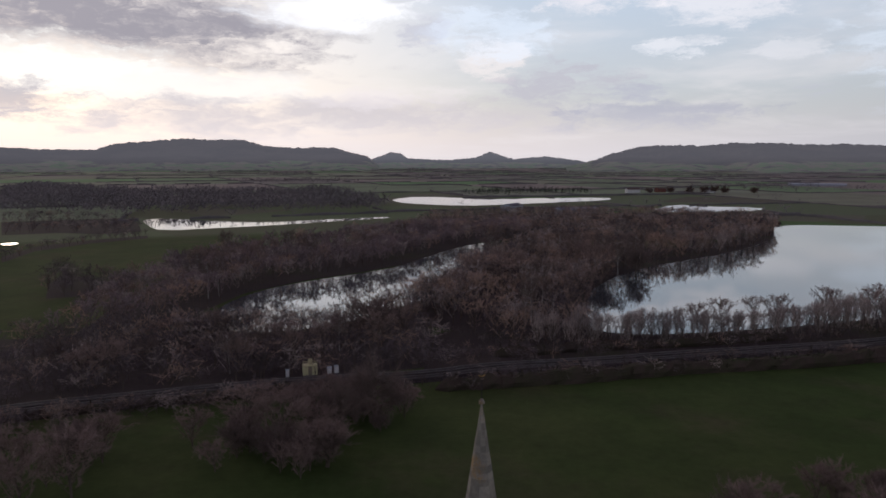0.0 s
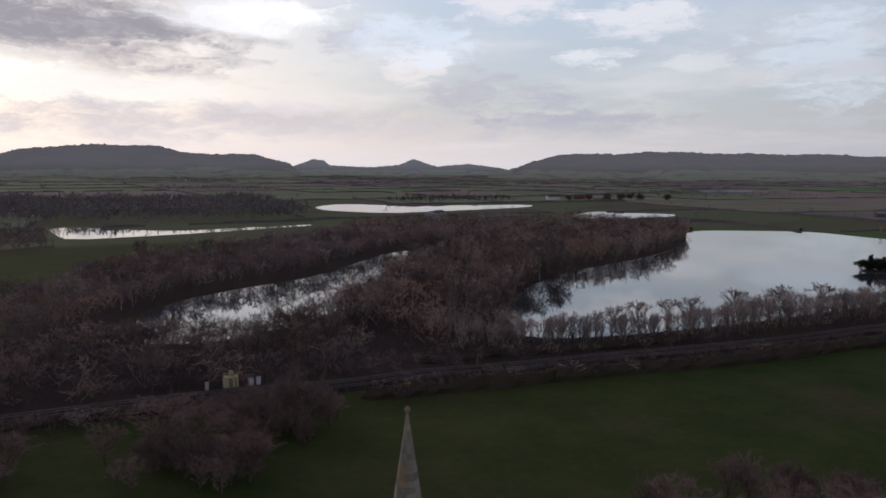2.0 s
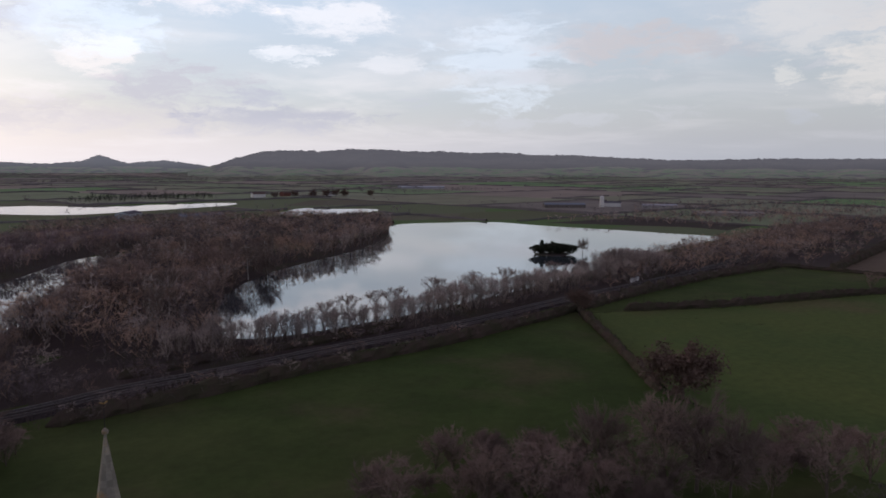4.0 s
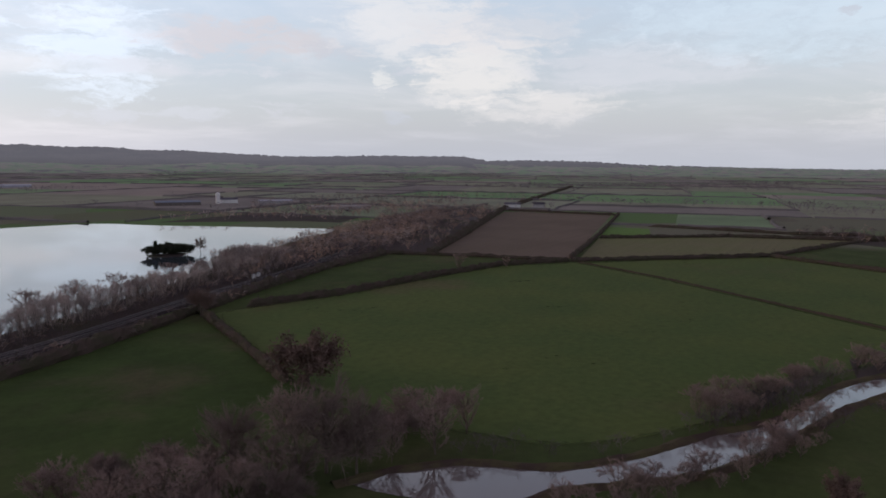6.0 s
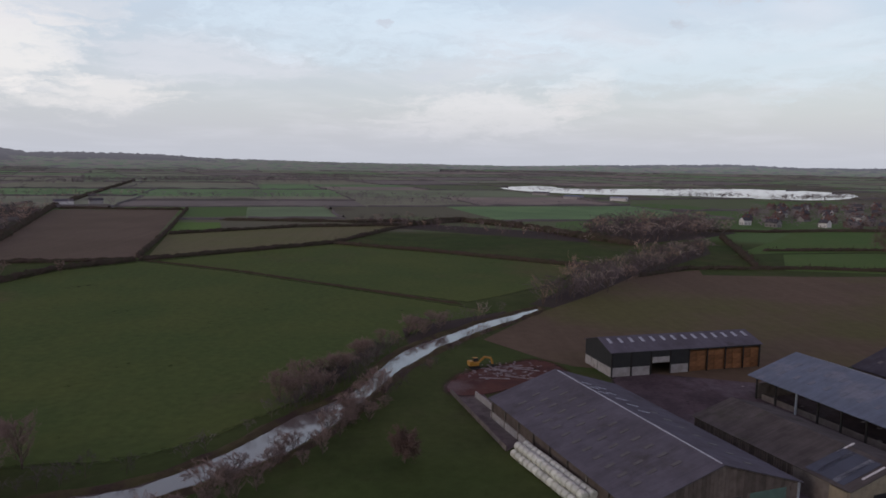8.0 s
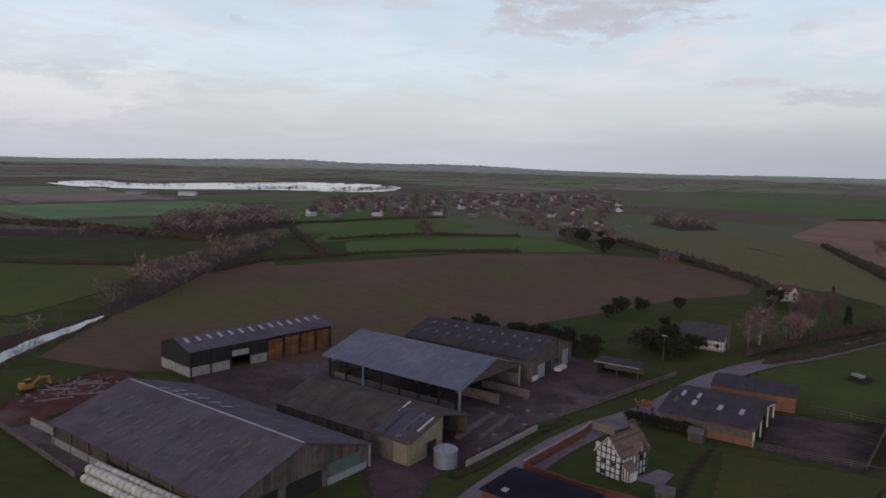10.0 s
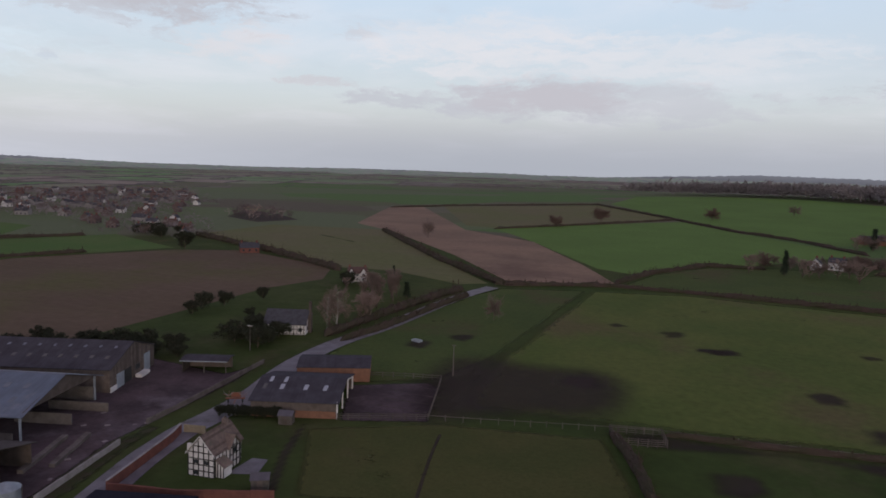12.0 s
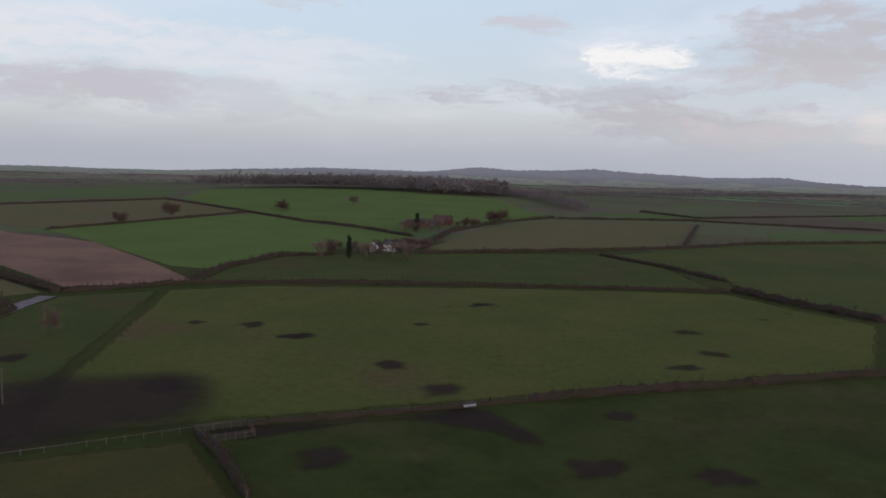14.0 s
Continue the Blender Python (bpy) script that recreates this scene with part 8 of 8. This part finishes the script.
fence([(-45.6, -133.5), (-67.5, -136.4), (-95.4, -138.5), (-139.2, -143.3)], 3.5, (0.9,), "post and wire field fence")


def feeder(x, y, turn, label):
    e = thing("cattle_feeder", x, y, height(x, y), turn, label, "feeder")
    box_part("floor", -1.3, 1.3, -0.7, 0.7, 0.3, 0.38, MAT["galvanised"], e)
    for y0 in (-0.7, 0.64):
        box_part("side", -1.3, 1.3, y0, y0 + 0.06, 0.38, 0.8, MAT["galvanised"], e)
    for x0 in (-1.3, 1.24):
        box_part("end", x0, x0 + 0.06, -0.64, 0.64, 0.38, 0.8, MAT["galvanised"], e)
    for sx in (-1.2, 1.1):
        for sy in (-0.65, 0.55):
            box_part("leg", sx, sx + 0.1, sy, sy + 0.1, 0, 0.3, MAT["steel"], e)


feeder(-33.1, -130.9, 15, "pale galvanised cattle feeder by the fence")
feeder(71.7, -166.1, -20, "pale galvanised cattle feeder on trodden ground")
feeder(368.4, 216.1, 30, "long pale trough in the ploughed field")
feeder(371.0, 219.5, 30, "long pale trough in the ploughed field")


fence([(16.3, -123.4), (7.7, -125.4), (6.3, -120), (14, -117.9), (16.3, -123.4)], 1.6, (0.35, 0.7, 1.05, 1.35), "weathered timber handling pen at the field corner", 1.5)


def excavator(x, y, turn):
    e = thing("excavator", x, y, 0.1, turn, "yellow tracked excavator parked on the red earth", "excavator")
    e.scale = (0.74, 0.74, 0.74)
    for s in (-1, 1):
        bm = bmesh.new()
        box_into(bm, -1.7, 1.7, s * 1.05 - 0.28, s * 1.05 + 0.28, 0, 0.8)
        bmesh.ops.bevel(bm, geom=[d for d in bm.edges if abs(d.verts[0].co.y - d.verts[1].co.y) > 0.3], offset=0.35, segments=3, affect="EDGES")
        part("track", bm, MAT["rubber"], e)
    box_part("undercarriage", -1.0, 1.0, -0.8, 0.8, 0.4, 0.9, MAT["rubber"], e)
    box_part("house", -1.9, 1.1, -1.2, 1.2, 0.9, 1.9, MAT["yellow"], e, bevel=0.1)
    box_part("engine_cover", -1.9, -0.5, -1.1, 1.1, 1.9, 2.3, MAT["yellow"], e, bevel=0.1)
    box_part("cab", -0.2, 1.1, 0.2, 1.2, 1.9, 2.9, MAT["glass"], e, bevel=0.06)
    box_part("cab_roof", -0.25, 1.15, 0.15, 1.25, 2.9, 3.0, MAT["yellow"], e)
    for (x0, z0, x1, z1), name in zip(((0.9, 1.6, 3.0, 3.3), (3.0, 3.3, 5.0, 2.9), (5.0, 2.9, 5.6, 1.0)), ("boom", "boom", "dipper_arm")):
        ln, a = math.hypot(x1 - x0, z1 - z0), -math.degrees(math.atan2(z1 - z0, x1 - x0))
        box_part(name, 0, ln + 0.1, -0.2, 0.2, -0.25, 0.25, MAT["yellow"], e, m=pose(x0, -0.3, z0, 0, a, 0))
    part("bucket", prism([(5.2, -0.9, 1.0), (6.1, -0.9, 1.0), (6.0, -0.9, 0.25), (5.4, -0.9, 0.1)], (0, 1.2, 0)), MAT["rubber"], e)


excavator(152.5, -13.6, -75)


def hay_rake(x, y, turn):
    e = thing("hay_tedder", x, y, 0.1, turn, "red folded hay tedder parked on the lane", "farm machine")
    box_part("beam", -1.8, 1.8, -0.12, 0.12, 0.8, 1.05, MAT["red_paint"], e)
    box_part("drawbar", -0.1, 0.1, 0, 2.2, 0.6, 0.75, MAT["red_paint"], e)
    for sx in (-1.3, 1.3):
        bm = bmesh.new()
        bmesh.ops.create_cone(bm, cap_ends=True, segments=14, radius1=0.4, radius2=0.4, depth=0.22, matrix=pose(sx, 0.2, 0.4, 0, 90, 0))
        part("wheel", bm, MAT["rubber"], e)
        for k in range(6):
            box_part("tine_arm", -0.03, 0.03, 0.1, 1.3, -0.03, 0.03, MAT["red_paint"] if k % 2 else MAT["panel"], e, m=pose(sx, 0, 1.25, 35, 0, k * 60))
    box_part("frame", -0.9, 0.9, -0.8, -0.65, 0.9, 1.8, MAT["red_paint"], e)


hay_rake(83.1, -107.5, 30)


def small_shed(x, y, turn, label):
    e = thing("garden_shed", x, y, 0, turn, label, "shed")
    box_part("wall", -1.2, 1.2, -0.9, 0.9, 0, 1.9, MAT["timber"], e)
    for s in (-1, 1):
        part("roof", prism([(-1.35, s * 1.1, 1.8), (1.35, s * 1.1, 1.8), (1.35, 0, 2.5), (-1.35, 0, 2.5)], (0, 0, 0.07)), MAT["roof_grey"], e)
    box_part("door", -0.4, 0.4, 0.9, 0.94, 0.1, 1.7, MAT["boards"], e)


small_shed(57.3, -79.5, 30, "small grey garden shed with a felt roof")
small_shed(68.5, -102.5, 17, "small pale shelter at the field gate")

# dark flat-roofed building inside the brick wall
e = thing("dark_building", 65.2, -63.9, 0, 17.4, "low building with a dark blue-black sheet roof", "building")
box_part("wall", -6.5, 6.5, -4.2, 4.2, 0, 2.3, MAT["red_brick"], e)
box_part("roof", -6.8, 6.8, -4.5, 4.5, 2.3, 2.5, MAT["blue_sheet"], e)
box_part("roof_window", 3.5, 4.3, 2.2, 3.2, 2.5, 2.62, MAT["rooflight"], e)
box_part("roof_window", -4.0, -1.2, 3.6, 4.0, 2.5, 2.6, MAT["rooflight"], e)


def rubble_heaps():
    """Broken concrete strewn over the red earth."""
    rng = random.Random(12)
    bm = bmesh.new()
    for _ in range(110):
        x, y = 150 + rng.gauss(0, 3.6), -21 + rng.gauss(0, 4.2)
        s = rng.uniform(0.1, 0.42)
        box_into(bm, -s, s, -s * 0.6, s * 0.6, -0.1, s * 0.5, pose(x, y, 0.08, rng.uniform(-12, 12), rng.uniform(-12, 12), rng.uniform(0, 180)))
    for i in range(9):
        ln = rng.uniform(1.5, 4.0)
        box_into(bm, -ln, ln, -0.25, 0.25, 0, 0.18, pose(148 + rng.uniform(-4, 6), -20 + rng.uniform(-6, 4), 0.06, 0, 0, 75 + rng.gauss(0, 14)))
    tagged(part("rubble", bm, MAT["rubble"]), "broken concrete slabs strewn over bare earth", "rubble", kind="stuff")
    bm = bmesh.new()
    for _ in range(70):
        x, y = rng.uniform(82, 142), rng.uniform(-97.7, -59.1)
        s = rng.uniform(0.12, 0.45)
        if inside(x, y, farmyard):
            box_into(bm, -s, s, -s * 0.7, s * 0.7, 0, s * 0.6, pose(x, y, 0.04, 0, 0, rng.uniform(0, 180)))
    tagged(part("yard_litter", bm, MAT["rubble"]), "stones and scraps lying about the farmyard", "litter", kind="stuff")


rubble_heaps()


def heap(x, y, r, hgt, material, label):
    bm = bmesh.new()
    bmesh.ops.create_icosphere(bm, subdivisions=3, radius=1.0)
    for v in bm.verts:
        k = 1 + 0.35 * noise.noise(v.co * 1.7 + Vector((x, y, 0)))
        v.co = Vector((v.co.x * r * k, v.co.y * r * k * 0.8, max(-0.05, v.co.z * hgt * k)))
    bmesh.ops.translate(bm, vec=(x, y, 0), verts=bm.verts[:])
    tagged(part("mound", bm, material), label, "heap")


heap(226.0, 290.5, 9.0, 0.7, MAT["litter"], "low earth islet in the lake")
heap(129.0, -56.0, 4.2, 1.6, MAT["mud"], "dark muck heap in the farmyard")
heap(133.0, -61.0, 3.0, 1.2, MAT["mud"], "dark muck heap in the farmyard")
heap(121.0, -55.5, 2.2, 1.0, MAT["red_earth"], "small heap of reddish earth")
heap(141.0, -27.0, 3.0, 0.9, MAT["red_earth"], "low bank of reddish earth")


def mud_patch(at, rx, ry, turn):
    rng = random.Random(int(at[0] * 3 + at[1]))
    pts = []
    for i in range(18):
        a = i * math.pi / 9
        k = rng.uniform(0.9, 1.5)
        x, y = rx * k * math.cos(a), ry * k * math.sin(a)
        t = radians(turn)
        pts.append((at[0] + x * math.cos(t) - y * math.sin(t), at[1] + x * math.sin(t) + y * math.cos(t)))
    sheet("mud_patch", round_off(pts, 1), MAT["mud"], 0.07, "dark trodden patch where stock gather", soft=min(rx, ry) * 0.75)


mud_patch((63.3, -176.6), 4.2, 4.5, -163)
mud_patch((70.8, -165.2), 4.2, 4.6, -165)
mud_patch((27.8, -213), 3.1, 2.6, -167)
mud_patch((11.6, -208.7), 4.1, 4.5, -162)
mud_patch((-1.1, -193.2), 5.1, 4.6, -161)
mud_patch((26.2, -151.1), 4.5, 5.1, -165)
mud_patch((-22.4, -162.1), 4.4, 4.5, -164)
mud_patch((-36.6, -205.7), 3.3, 2.9, -162)
mud_patch((-61.5, -233.7), 4.5, 2.9, -165)
mud_patch((-4.5, -109.3), 4.8, 4.7, 169)
mud_patch((-45.9, -100), 5.3, 4.3, 169)
mud_patch((-64.2, -93.7), 4.9, 4.0, 170)
mud_patch((-61, -122.6), 3.6, 3.0, 173)
mud_patch((-91.8, -152.9), 5.2, 3.2, 175)
mud_patch((-106.3, -164.5), 4.5, 4.6, 170)
mud_patch((-30.2, -142.4), 5.3, 5.4, 171)
mud_patch((-113.4, -188.8), 5.2, 3.9, 171)
mud_patch((-0.1, -193.2), 4.5, 3.4, 172)
mud_patch((-64.4, -235.8), 5.0, 3.4, 173)
sheet("mud_lane", [(66.2, -104), (64.8, -103.4), (59.7, -90.3), (53.8, -77.9), (55.7, -77.3), (62.5, -91.6)], MAT["mud"], 0.06, "muddy brown path beside the garden", soft=0.6)
ribbon("cattle_trail", [(42.4, -109.3), (40.5, -100.6), (38.4, -92.7), (36.5, -86)], 0.6, MAT["mud"], 0.07, "narrow cattle trail through the grass")

tree((105.4, -153.8), 4.2, 1.3, "shrub"), tree((110.4, -152.6), 3.6, 1.3, "shrub"), tree((113.5, -155.5), 4.5, 1.2, "shrub")
tree((116.6, -159.4), 4.0, 1.2, "shrub"), tree((112.1, -147.5), 3.4, 1.4, "shrub"), tree((104.2, -147.9), 3.0, 1.4, "shrub")
